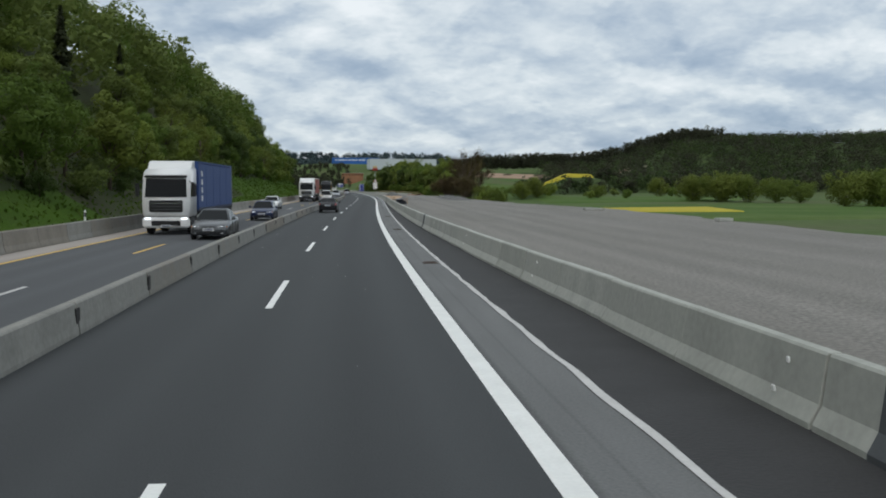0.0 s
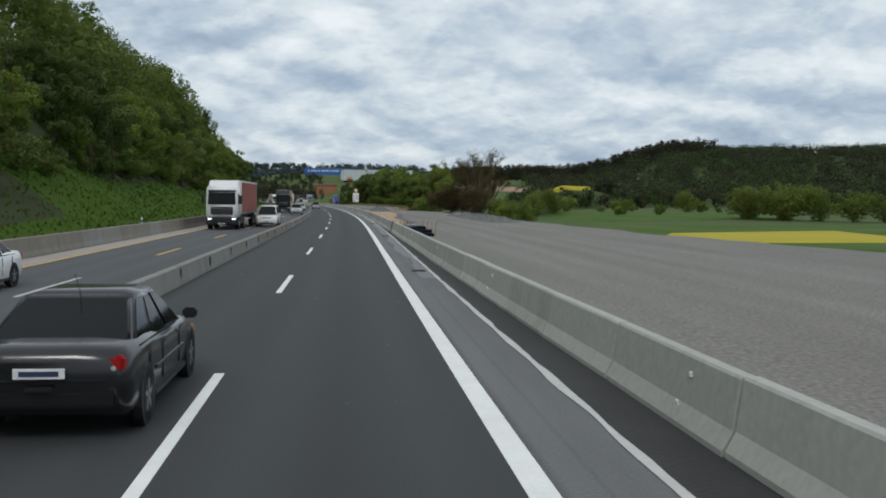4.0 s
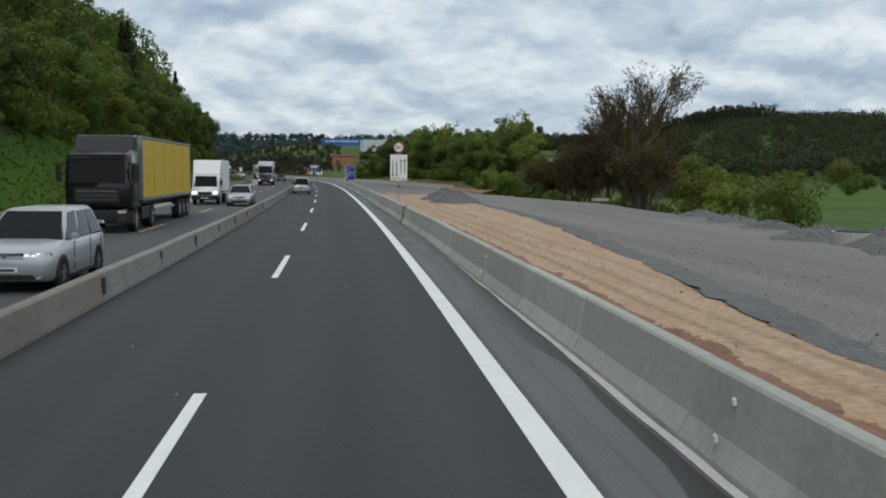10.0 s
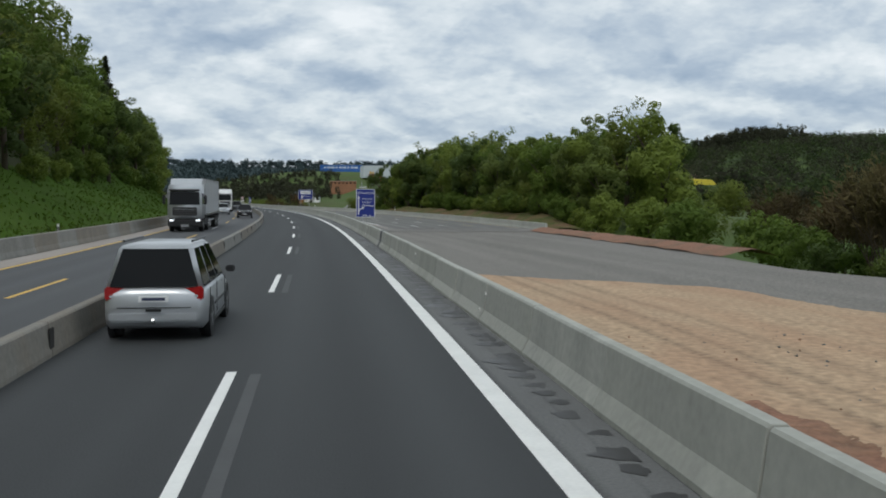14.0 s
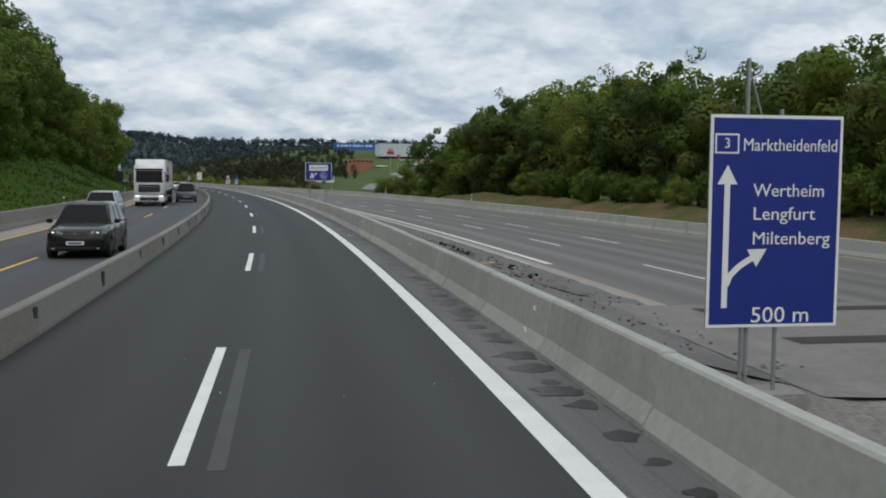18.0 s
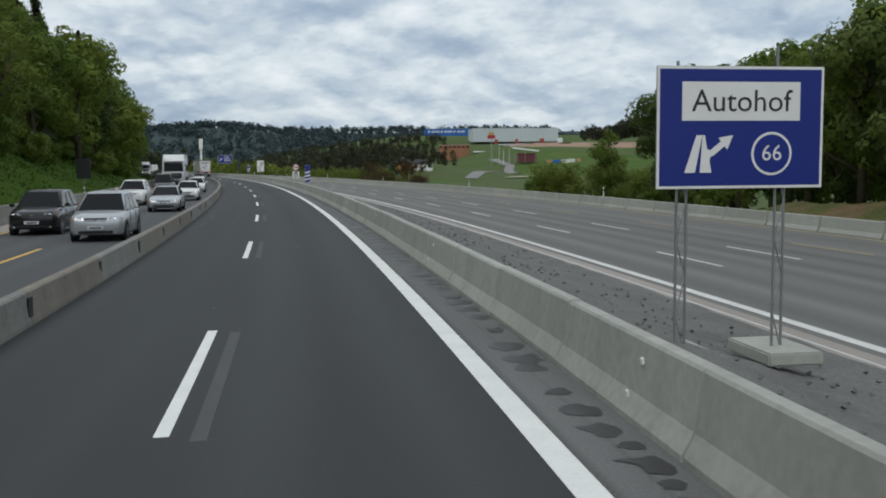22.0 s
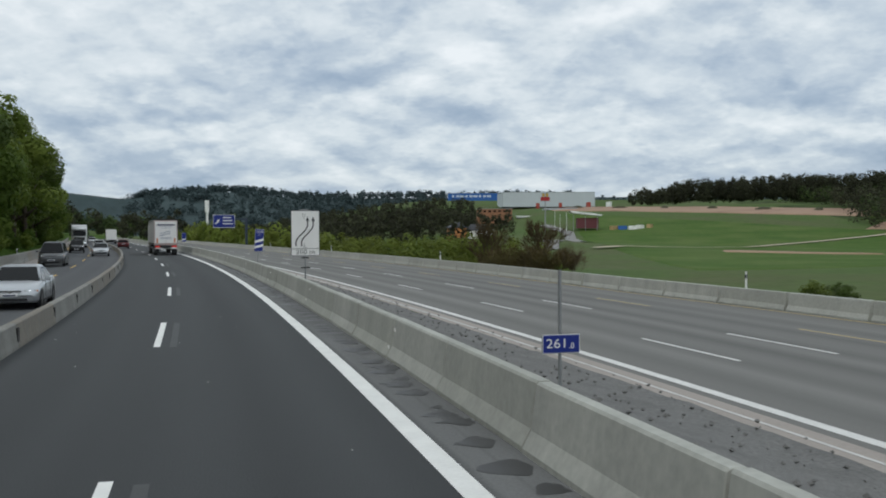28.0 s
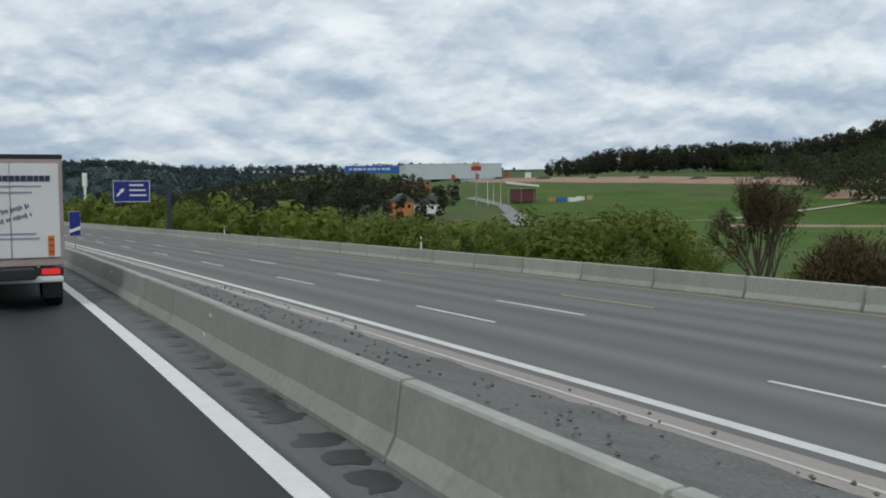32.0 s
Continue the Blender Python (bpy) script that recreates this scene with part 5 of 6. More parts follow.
MPV = dict(L=4.65, W=1.82, H=1.74, belt=1.0, deck=1.0, nose=.80, base=(-.492, .31), roof=(-.44, .07))
VAN = dict(L=5.0, W=1.93, H=1.88, belt=1.10, deck=1.10, nose=.94, base=(-.495, .34), roof=(-.485, .15))


def put(t, s, l, oncoming=True):
    """Stands a vehicle with its front (oncoming) or its rear at s."""
    ln = max((c.matrix_basis @ Vector(q)).y for c in t.children for q in c.bound_box)
    t.matrix_basis = on_road(s + ln if oncoming else s + ln, l, 0.005, 180 if oncoming else 0)
    return t


put(car("car", "black saloon car with red tail lights beside the dividing barrier", BLACK_P, rails=False, lit=False, **SEDAN), 74, -4.75, False)
put(car("car", "silver people carrier with roof rails and a tow bar", SILVER, lit=False, rails=True, trim=True, tow=True, **MPV), 297, -5.05, False)
put(car("car", "dark grey saloon car with headlights on", GREY_P, **SEDAN), 26, -8.55)
put(car("car", "dark blue small hatchback", BLUE_P, **HATCH), 52, -8.75)
put(car("car", "white saloon car with headlights on", WHITE_P, **SEDAN), 88, -11.9)
put(car("van", "white passenger van with headlights on", WHITE_P, **VAN), 149, -8.75)
suv_s = put(car("car", "silver off-road car with headlights on", SILVER, **SUV), 213, -8.65)
for s, l in ((424, -11.8), (493, -8.7)):
    copy_thing(suv_s, on_road(s + 2.4, l, 0.005, 180))
put(car("car", "silver hatchback in the oncoming lane", SILVER, **HATCH), 261, -8.6)
wh = put(car("car", "white hatchback with headlights on", WHITE_P, **HATCH), 533, -8.55)
for s, l in ((476, -11.5), (556, -8.8), (618, -11.7), (745, -8.7)):
    copy_thing(wh, on_road(s + 2.1, l, 0.005, 180))
ws = put(car("car", "white off-road car with dark grille", WHITE_P, **SUV), 525, -11.7)
dv = put(car("van", "dark grey delivery van with headlights on", GREY_P, **VAN), 466, -8.75)
for s, l in ((555, -11.9), (668, -11.6)):
    copy_thing(dv, on_road(s + 2.5, l, 0.005, 180))
sl = put(car("car", "silver saloon car with headlights on", SILVER, **SEDAN), 624, -8.5)
for s, l in ((515, -8.7), (700, -8.7), (790, -11.6), (835, -8.6), (905, -11.6)):
    copy_thing(sl, on_road(s + 2.4, l, 0.005, 180))
bc = put(car("car", "black off-road car in the oncoming lane", BLACK_P, **SUV), 497, -11.7)
for s, l in ((400, -8.7), (720, -11.6), (812, -11.7), (868, -8.6)):
    copy_thing(bc, on_road(s + 2.4, l, 0.005, 180))
put(car("car", "dark red estate car driving beside the dividing barrier", paint("dark_red_paint", (0.10, 0.012, 0.014)), lit=False, **HATCH), 752, -4.9, False)


def truck(label, cab_mat, side_mat, roof_mat=None, trailer=13.6, cab_h=3.5, rear=None, lit=True, band=None, panel=None, dark_cab=False):
    """A tractor with a box trailer, facing +y, its front at y = 0."""
    t = thing("truck", label, "truck", "trucks on the motorway")
    roof_mat = roof_mat or side_mat
    # cab: drawn side outline, rounded
    bm = prism([(-2.25, .95), (-.16, .95), (-.02, 1.25), (0.0, 1.9), (-.22, 3.05), (-.55, cab_h - .12), (-.9, cab_h), (-2.25, cab_h + .12)], 2.46, "x")
    bmesh.ops.bevel(bm, geom=bm.edges[:], offset=.07, segments=2, affect="EDGES", clamp_overlap=True)
    part("cab", bm, cab_mat, t, smooth=True)
    part("windscreen", pane([(-1.14, -.005, 1.98), (1.14, -.005, 1.98), (1.10, -.215, 2.98), (-1.10, -.215, 2.98)][::-1], .04, .03), GLASS, t)
    part("sun_visor", box(2.2, .22, .10, (0, -.14, 3.10), .03, rot=Euler((-.3, 0, 0)).to_matrix()), BLACK, t)
    part("grille", box(1.75, .08, .62, (0, .005, 1.52), .04), BLACK if not dark_cab else DARK, t)
    for k in range(3):
        part("grille_bar", box(1.55, .03, .035, (0, .052, 1.34 + .17 * k), .01), CHROME if k == 2 else GREY_P, t)
    part("bumper", box(2.46, .30, .55, (0, -.10, .66), .08), cab_mat if not dark_cab else DARK, t)
    part("lower_grille", box(1.5, .05, .26, (0, .055, .62), .03), BLACK, t)
    pl = part("number_plate", box(.52, .02, .11, (0, .075, .48), .004), PLATE, t)
    part("print", box(.40, .006, .055, (0, .088, .48)), INK, pl)
    for sx in (1, -1):
        part("headlight", box(.36, .16, .15, (sx * .95, .0, .84), .04), LAMP if lit else LAMP_OFF, t)
        pts = [(sx * 1.232, -1.35, 1.95), (sx * 1.232, -.30, 1.95), (sx * 1.232, -.42, 2.85), (sx * 1.232, -1.35, 2.85)]
        part("side_window", pane(pts if sx > 0 else [pts[1], pts[0], pts[3], pts[2]], .05, .015), GLASS, t)
        part("mirror_arm", tube((sx * 1.2, -.25, 2.85), (sx * 1.45, -.12, 2.7), .025, .025, 6), BLACK, t)
        part("mirror", box(.22, .12, .70, (sx * 1.48, -.10, 2.38), .05), BLACK, t)
        part("side_skirt", box(.06, 1.9, .55, (sx * 1.17, -3.6, .72), .03), cab_mat if not dark_cab else DARK, t)
        part("step", box(.12, .55, .50, (sx * 1.18, -.62, .62), .03), BLACK, t)
        wheel(t, sx * 1.08, -1.40, .50, .32, sx, RIM)
        wheel(t, sx * 1.04, -4.85, .50, .42, sx, RIM)
        for k in range(3):
            wheel(t, sx * 1.06, -2.6 - trailer + 3.6 - 1.31 * k, .50, .38, sx, RIM)
    part("chassis", box(1.0, trailer + 3.6, .26, (0, -(trailer + 4.2) / 2, .98), .03), DARK, t)
    bm = prism([(-2.24, cab_h + .05), (-1.0, cab_h - .02), (-1.5, 3.93), (-2.24, 3.97)], 2.3, "x")
    bmesh.ops.bevel(bm, geom=bm.edges[:], offset=.04, segments=1, affect="EDGES", clamp_overlap=True)
    part("roof_fairing", bm, cab_mat, t)
    # trailer
    y1 = -2.62
    y0 = y1 - trailer
    yc = (y0 + y1) / 2
    part("trailer_floor", box(2.52, trailer, .16, (0, yc, 1.20), .02), DARK, t)
    part("cargo_side", box(2.50, trailer - .1, 2.58, (0, yc, 2.56), .03), side_mat, t)
    part("roof", box(2.55, trailer, .10, (0, yc, 3.92), .03), roof_mat, t)
    part("front_wall", box(2.55, .08, 2.66, (0, y1 - .02, 2.58), .02), roof_mat, t)
    for sx in (1, -1):
        part("side_rail", box(.05, trailer, .14, (sx * 1.265, yc, 1.29), .015), CHROME if band is None else band, t)
        part("underrun_guard", box(.04, 5.4, .12, (sx * 1.2, yc + 1.2, .75), .01), SIGN_GREY, t)
        for k in range(1, 5):
            part("curtain_post", box(.012, .03, 2.55, (sx * 1.253, y0 + trailer * k / 5, 2.56), .003), side_mat, t)
        if panel:
            if panel is SIGN_WHITE:
                for k in range(4):
                    part("side_print", box(.012, .42 - .06 * (k % 2), .30, (sx * 1.256, y1 - 1.3, 1.9 + .46 * k), .004), panel, t)
            else:
                part("side_print", box(.012, 3.2, .55, (sx * 1.256, y1 - 3.4, 3.1)), panel, t)
                part("side_print", box(.012, 4.8, .12, (sx * 1.256, y1 - 6.4, 2.5), rot=Euler((.12, 0, 0)).to_matrix()), panel, t)
    # rear
    yr = y0 - .03
    fr = part("rear_frame", box(2.56, .10, 2.86, (0, y0 + .02, 2.56), .02), rear or SIGN_GREY, t)
    for sx in (1, -1):
        part("door_leaf", box(1.17, .06, 2.46, (sx * .595, yr - .02, 2.58), .015), roof_mat if not rear else WHITE_P, t)
        part("tail_light", box(.46, .06, .16, (sx * .92, yr - .06, .98), .02), BRAKE if rear else TAIL, t)
        part("mud_flap", box(.50, .02, .45, (sx * .98, yr + .35, .48)), BLACK, t)
        if not rear:
            part("hinge_rail", box(.03, .03, 2.4, (sx * .20, yr - .06, 2.58), .008), CHROME, t)
        if rear:
            bd = part("warning_board", box(.15, .014, .52, (sx * .95, yr - .062, 1.66)), ORANGE, t)
            for k in range(3):
                part("stripe", box(.15, .01, .03, (sx * .95, yr - .072, 1.50 + .16 * k)), SIGN_RED, bd)
    part("rear_bumper", box(2.44, .12, .16, (0, yr - .05, .78), .03), WHITE_P if rear else DARK, t)
    part("light_bar", box(2.46, .05, .24, (0, yr - .02, .98), .02), DARK, t)
    pl = part("number_plate", box(.52, .02, .11, (0, yr - .075, .97), .004), PLATE, t)
    part("print", box(.40, .006, .055, (0, yr - .088, .97)), INK, pl)
    if rear:
        # printed lines on the doors, drawn as plain bars
        x = -.98
        for w in (.14, .12, .15, .13, .05, .15, .13, .14, .12, .14, .15, .12, .13, .12):
            part("print_bar", box(w, .01, .15, (x + w / 2, yr - .058, 3.42)), INK, t)
            x += w + .012
        for w, z in ((1.5, 3.22), (1.05, 3.06), (1.2, 1.98), (1.35, 1.86)):
            part("print_bar", box(w, .01, .045, (0, yr - .058, z)), mat("pale_print", (0.30, 0.33, 0.40), 0.6), t)
        for k, z in ((0, 2.60), (1, 2.36)):
            x = -.66
            for n in ((7, 3, 5, 2) if k == 0 else (9, 2, 6, 1)):
                for i in range(n):
                    part("print_bar", box(.045, .01, .085 + .05 * ((i * 7 + k) % 3 == 0), (x, yr - .058, z + .26 * x), rot=Euler((0, -.26, 0)).to_matrix()), mat("blue_grey_print", (0.14, 0.19, 0.28), 0.6), t)
                    x += .058
                x += .05
        part("top_rail", box(2.58, .14, .12, (0, y0 + .02, 3.99), .02), DARK, t)
    return t


def stand(t, s, l, oncoming=True, length=16.3):
    t.matrix_basis = on_road(s if oncoming else s + length, l, 0.005, 180 if oncoming else 0)
    # follow the bend with the vehicle's own middle
    mid = s + length / 2
    q = P(mid, l, 0.005)
    h = math.degrees(heading(mid)) + (180 if oncoming else 0)
    t.matrix_basis = pose(q.x, q.y, 0.005, 0, 0, h) @ Matrix.Translation((0, length / 2, 0))
    return t


stand(truck("white articulated lorry with closed white rear doors and plain dark print", WHITE_P, mat("grey_curtain", (0.42, 0.42, 0.41), 0.7, 0.08, 1.0), rear=mat("pale_door_frame", (0.42, 0.34, 0.32), 0.6, 0.1, 2.0)), 702, -1.75, False)
BLUE_C = mat("blue_curtain", (0.018, 0.055, 0.19), 0.6, 0.10, 1.2, 0.1)
stand(truck("white lorry with a dark blue curtain-sided trailer", WHITE_P, BLUE_C, panel=SIGN_WHITE, band=BLUE_P), 31, -11.5)
stand(truck("white lorry with a faded red curtain-sided trailer", WHITE_P, mat("faded_red_curtain", (0.27, 0.075, 0.055), 0.75, 0.14, 0.8, 0.1), roof_mat=SIGN_WHITE, dark_cab=True), 141, -11.6)
stand(truck("black lorry with a yellow curtain-sided trailer", BLACK_P, mat("yellow_curtain", (0.62, 0.42, 0.02), 0.6, 0.08, 1.0, 0.1), roof_mat=SIGN_GREY, dark_cab=True, lit=False, cab_h=3.3), 232, -11.4)
stand(truck("silver lorry with a grey box trailer and headlights on", SILVER, mat("grey_box", (0.40, 0.41, 0.42), 0.5, 0.08, 1.0), dark_cab=True), 352, -11.4)
wt = stand(truck("white lorry with a white box trailer and a red stripe", WHITE_P, WHITE_P, panel=SIGN_RED), 453, -11.4)
stand(truck("white lorry with a dark front and a pale grey trailer", WHITE_P, mat("pale_box", (0.60, 0.61, 0.62), 0.5, 0.06, 1.0), dark_cab=True), 573, -11.7)
copy_thing(wt, stand(thing("spare", "", ""), 765, -11.6).matrix_basis)
bpy.data.objects.remove(bpy.data.objects["spare"])


def box_van(label):
    """A light lorry with a cab and a white tarpaulin box, facing +y, its front at y = 0."""
    t = thing("box_truck", label, "truck", "trucks on the motorway")
    bm = prism([(-2.0, .45), (-.05, .45), (0, .95), (-.55, 1.25), (-1.05, 2.15), (-2.0, 2.25)], 1.95, "x")
    bmesh.ops.bevel(bm, geom=bm.edges[:], offset=.06, segments=2, affect="EDGES", clamp_overlap=True)
    part("cab", bm, WHITE_P, t, smooth=True)
    part("windscreen", pane([(.9, -.56, 1.27), (-.9, -.56, 1.27), (-.82, -1.03, 2.1), (.82, -1.03, 2.1)], .05, .02), GLASS, t)
    bm = prism([(-1.2, 2.2), (-2.05, 2.2), (-2.05, 3.25)], 1.9, "x")
    part("roof_fairing", bm, WHITE_P, t)
    part("cargo_box", box(2.2, 4.6, 2.35, (0, -4.45, 2.1), .05), SIGN_WHITE, t)
    part("box_floor", box(2.22, 4.62, .12, (0, -4.45, .90), .02), DARK, t)
    part("chassis", box(.9, 5.6, .2, (0, -3.8, .62), .02), DARK, t)
    part("grille", box(1.0, .06, .22, (0, .0, .82), .02), BLACK, t)
    part("bumper", box(1.95, .2, .3, (0, -.05, .52), .05), BLACK, t)
    for sx in (1, -1):
        part("headlight", box(.32, .12, .2, (sx * .75, -.02, .86), .03), LAMP, t)
        part("mirror", box(.16, .1, .38, (sx * 1.12, -.7, 1.6), .03), BLACK, t)
        pts = [(sx * .982, -1.75, 1.3), (sx * .982, -.72, 1.3), (sx * .982, -1.12, 2.05), (sx * .982, -1.75, 2.05)]
        part("side_window", pane(pts if sx > 0 else [pts[1], pts[0], pts[3], pts[2]], .04, .015), GLASS, t)
        wheel(t, sx * .85, -1.0, .36, .24, sx)
        wheel(t, sx * .85, -5.0, .36, .3, sx)
    pl = part("number_plate", box(.52, .02, .11, (0, .06, .5), .004), PLATE, t)
    part("print", box(.40, .006, .055, (0, .075, .5)), INK, pl)
    return t


bt = stand(box_van("white light lorry with a tall white tarpaulin box"), 264, -11.3, True, 6.8)
far_box = copy_thing(bt, stand(thing("spare", "", ""), 815, -4.9, False, 6.8).matrix_basis)
bpy.data.objects.remove(bpy.data.objects["spare"])

# ---- signs ----
def lettering(text, size, material, parent, at, name="lettering", centre=True, width=None):
    """Built-in letters as a thin mesh on a sign's face (the face looks along -y)."""
    cu = bpy.data.curves.new("lettering", "FONT")
    cu.body, cu.size, cu.extrude, cu.resolution_u = text, size, 0.002, 3
    cu.align_x, cu.align_y = ("CENTER" if centre else "LEFT"), "CENTER"
    ob = bpy.data.objects.new("lettering", cu)
    me = bpy.data.meshes.new_from_object(ob)
    bpy.data.objects.remove(ob)
    me.materials.clear()
    me.materials.append(material)
    sx = 1.0
    if width:
        xs = [v.co.x for v in me.vertices]
        sx = width / (max(xs) - min(xs))
    return part(name, me, None, parent, m=pose(*at, 90, 0, 0) @ Matrix.Diagonal((sx, 1, 1, 1)))


def board(parent, w, h, z, face, x=0.0, y=0.0, border=SIGN_WHITE, rim=0.05, name="board"):
    """A sheet board with a border ring and a grey back; its face looks along -y."""
    b = part(name, box(w, 0.03, h, (x, y, z), 0.008), SIGN_GREY, parent)
    part("border", box(w - 0.01, 0.008, h - 0.01, (x, y - 0.018, z), 0.003), border, b)
    part("face", box(w - 2 * rim, 0.006, h - 2 * rim, (x, y - 0.023, z), 0.002), face, b)
    return b


def flat(outline, material, parent, y, name="symbol", depth=0.005):
    return part(name, prism(outline, depth, "y"), material, parent, m=pose(0, y, 0))


def arrow(x0, z0, x1, z1, w, head):
    """Outline of a straight arrow."""
    d = Vector((x1 - x0, z1 - z0))
    n = d.normalized()
    p = Vector((-n.y, n.x))
    b = Vector((x1, z1)) - n * head
    a = Vector((x0, z0))
    t = Vector((x1, z1))
    return [tuple(q) for q in (a + p * w / 2, b + p * w / 2, b + p * head * 0.55, t, b - p * head * 0.55, b - p * w / 2, a - p * w / 2)]


def curve_band(pts, w, material, parent, y, name="symbol"):
    """A flat band along a line of (x, z) points."""
    pts = [Vector(q) for q in pts]
    left, right = [], []
    for i, q in enumerate(pts):
        d = (pts[min(i + 1, len(pts) - 1)] - pts[max(i - 1, 0)]).normalized()
        n = Vector((-d.y, d.x)) * w / 2
        left.append(tuple(q + n))
        right.append(tuple(q - n))
    bm = bmesh.new()
    va = [[bm.verts.new((p[0], k, p[1])) for p in side] for side in (left, right) for k in (-0.003, 0.003)]
    for i in range(len(pts) - 1):
        bm.faces.new((va[0][i], va[0][i + 1], va[2][i + 1], va[2][i]))
        bm.faces.new((va[1][i], va[3][i], va[3][i + 1], va[1][i + 1]))
        bm.faces.new((va[0][i], va[1][i], va[1][i + 1], va[0][i + 1]))
        bm.faces.new((va[2][i], va[2][i + 1], va[3][i + 1], va[3][i]))
    return part(name, bm, material, parent, m=pose(0, y, 0))


def disc(parent, r, z, y=0.0, ring=SIGN_RED):
    d = part("disc", tube((0, y + 0.012, z), (0, y - 0.012, z), r, r, 32), SIGN_GREY, parent)
    part("ring", tube((0, y - 0.012, z), (0, y - 0.018, z), r * 0.985, r * 0.985, 32), ring, d)
    part("face", tube((0, y - 0.018, z), (0, y - 0.022, z), r * 0.76, r * 0.76, 32), SIGN_WHITE, d)
    return d


def post(parent, z0, z1, x=0.0, y=0.05, r=0.035, name="post"):
    return part(name, tube((x, y, z0), (x, y, z1), r, r, 10), STEEL, parent)


def sign(name, label, s, l, turn=0.0):
    return thing(name, label, "road sign", m=on_road(s, l, 0, turn))


# speed limit and lane sign
g = right_z(261, 2.3)
t = sign("lane_sign", "white lane sign with four black arrows under a round speed limit", 261, 2.62)
post(t, g, 4.72)
d = disc(t, 0.40, 4.25)
lettering("80", 0.44, SIGN_BLACK, d, (0, -0.026, 4.24))
b = board(t, 1.26, 1.92, 2.80, SIGN_WHITE, border=SIGN_BLACK, rim=0.022)
for x, up in ((-.42, 0), (-.15, 0), (.16, 1), (.43, 1)):
    flat(arrow(x, 2.35 if up else 3.28, x, 3.44 if up else 2.14, 0.055, 0.16), SIGN_BLACK, b, -0.03, "arrow")
part("divider", box(1.2, .006, .02, (0, -.028, 2.06)), SIGN_BLACK, b)
lettering("auf 11 km", 0.27, SIGN_BLACK, b, (0, -0.028, 1.945), width=1.12)
part("clamp_plate", box(.34, .03, .06, (0, .02, 1.45), .008), BLACK, t)
part("cap_plate", box(.5, .05, .06, (0, .0, 3.79), .01), SIGN_GREY, t)
part("foot_plate", box(.6, .6, .16, (0, .05, g + .06), .03), CONCRETE_DARK, t)

# direction sign 500 m
g = right_z(382.5, 4.7)
t = sign("direction_sign", "large blue direction sign with white place names and arrows", 382.0, 4.40)
for x in (-.42, -.34, .1):
    post(t, g, 4.3 if x == -.42 else (3.6 if x == .1 else 1.2), x, .07, .03)
part("brace", tube((-.42, .07, 4.2), (-.2, .07, 3.5), .015, .015, 6), STEEL, t)
b = board(t, 2.02, 3.02, 2.0, SIGN_BLUE)
y = -0.03
part("route_frame", box(.36, .006, .28, (-.76, y, 3.10), .002), SIGN_WHITE, b)
part("route_field", box(.31, .006, .23, (-.76, y - .004, 3.10), .002), SIGN_BLUE, b)
lettering("3", .20, SIGN_WHITE, b, (-.76, y - .008, 3.10))
lettering("Marktheidenfeld", .25, SIGN_WHITE, b, (.20, y, 3.08), width=1.42)
for tx, z, w in (("Wertheim", 2.44, 1.08), ("Lengfurt", 2.11, .94), ("Miltenberg", 1.76, 1.18)):
    lettering(tx, .26, SIGN_WHITE, b, (-.34 + w / 2, y, z), width=w)
lettering("500 m", .32, SIGN_WHITE, b, (.12, y, .66), width=.88)
flat(arrow(-.74, .78, -.74, 2.80, .085, .27), SIGN_WHITE, b, y, "arrow")
curve_band([(-.72, 1.1), (-.66, 1.25), (-.52, 1.38), (-.34, 1.49)], .085, SIGN_WHITE, b, y - .004, "arrow")
flat(arrow(-.40, 1.455, -.12, 1.62, .02, .26), SIGN_WHITE, b, y - .004, "arrow")
part("foot_plate", box(1.0, .8, .25, (0, .1, g + .1), .04), CONCRETE_DARK, t)

# services sign
g = right_z(473, 5.1)
t = sign("services_sign", "blue services sign on two lattice posts with concrete feet", 473.3, 5.02)
b = board(t, 2.86, 1.96, 3.14, SIGN_BLUE)
part("white_field", box(2.02, .006, .62, (0, -.03, 3.56), .003), SIGN_WHITE, b)
lettering("Autohof", .50, SIGN_BLACK, b, (0, -.035, 3.55), width=1.72)
for x0, x1, x2, x3 in ((-.90, -.72, -.62, -.74),):
    flat([(-.96, 2.42), (-.78, 2.42), (-.66, 3.02), (-.76, 3.02)], SIGN_WHITE, b, -.03, "exit_symbol")
    flat([(-.70, 2.42), (-.50, 2.42), (-.54, 2.62), (-.48, 2.76), (-.58, 2.80), (-.62, 3.02), (-.66, 3.02)], SIGN_WHITE, b, -.034, "exit_symbol")
flat(arrow(-.52, 2.72, -.14, 3.02, .10, .22), SIGN_WHITE, b, -.034, "exit_symbol")
part("ring", tube((.53, -.026, 2.72), (.53, -.032, 2.72), .35, .35, 32), SIGN_WHITE, b)
part("ring_field", tube((.53, -.031, 2.72), (.53, -.036, 2.72), .31, .31, 32), SIGN_BLUE, b)
lettering("66", .36, SIGN_WHITE, b, (.53, -.04, 2.72))
for x in (-.98, .72):
    lp = part("lattice_post", tube((x - .07, .06, g), (x - .07, .06, 4.45 if x > 0 else 4.2), .025, .025, 8), STEEL, t)
    part("post_leg", tube((x + .12, .12, g), (x + .12, .12, 4.1), .025, .025, 8), STEEL, lp)
    for k in range(6):
        za, zb = g + .2 + .62 * k, g + .2 + .62 * (k + 1)
        part("lattice_bar", tube((x - .07, .06, za if k % 2 else zb), (x + .12, .12, zb if k % 2 else za), .012, .012, 6), STEEL, lp)
    part("concrete_foot", box(.95, 1.5, .22, (x + .05, .2, g + .14), .03), CONCRETE, t, "pale concrete slab")

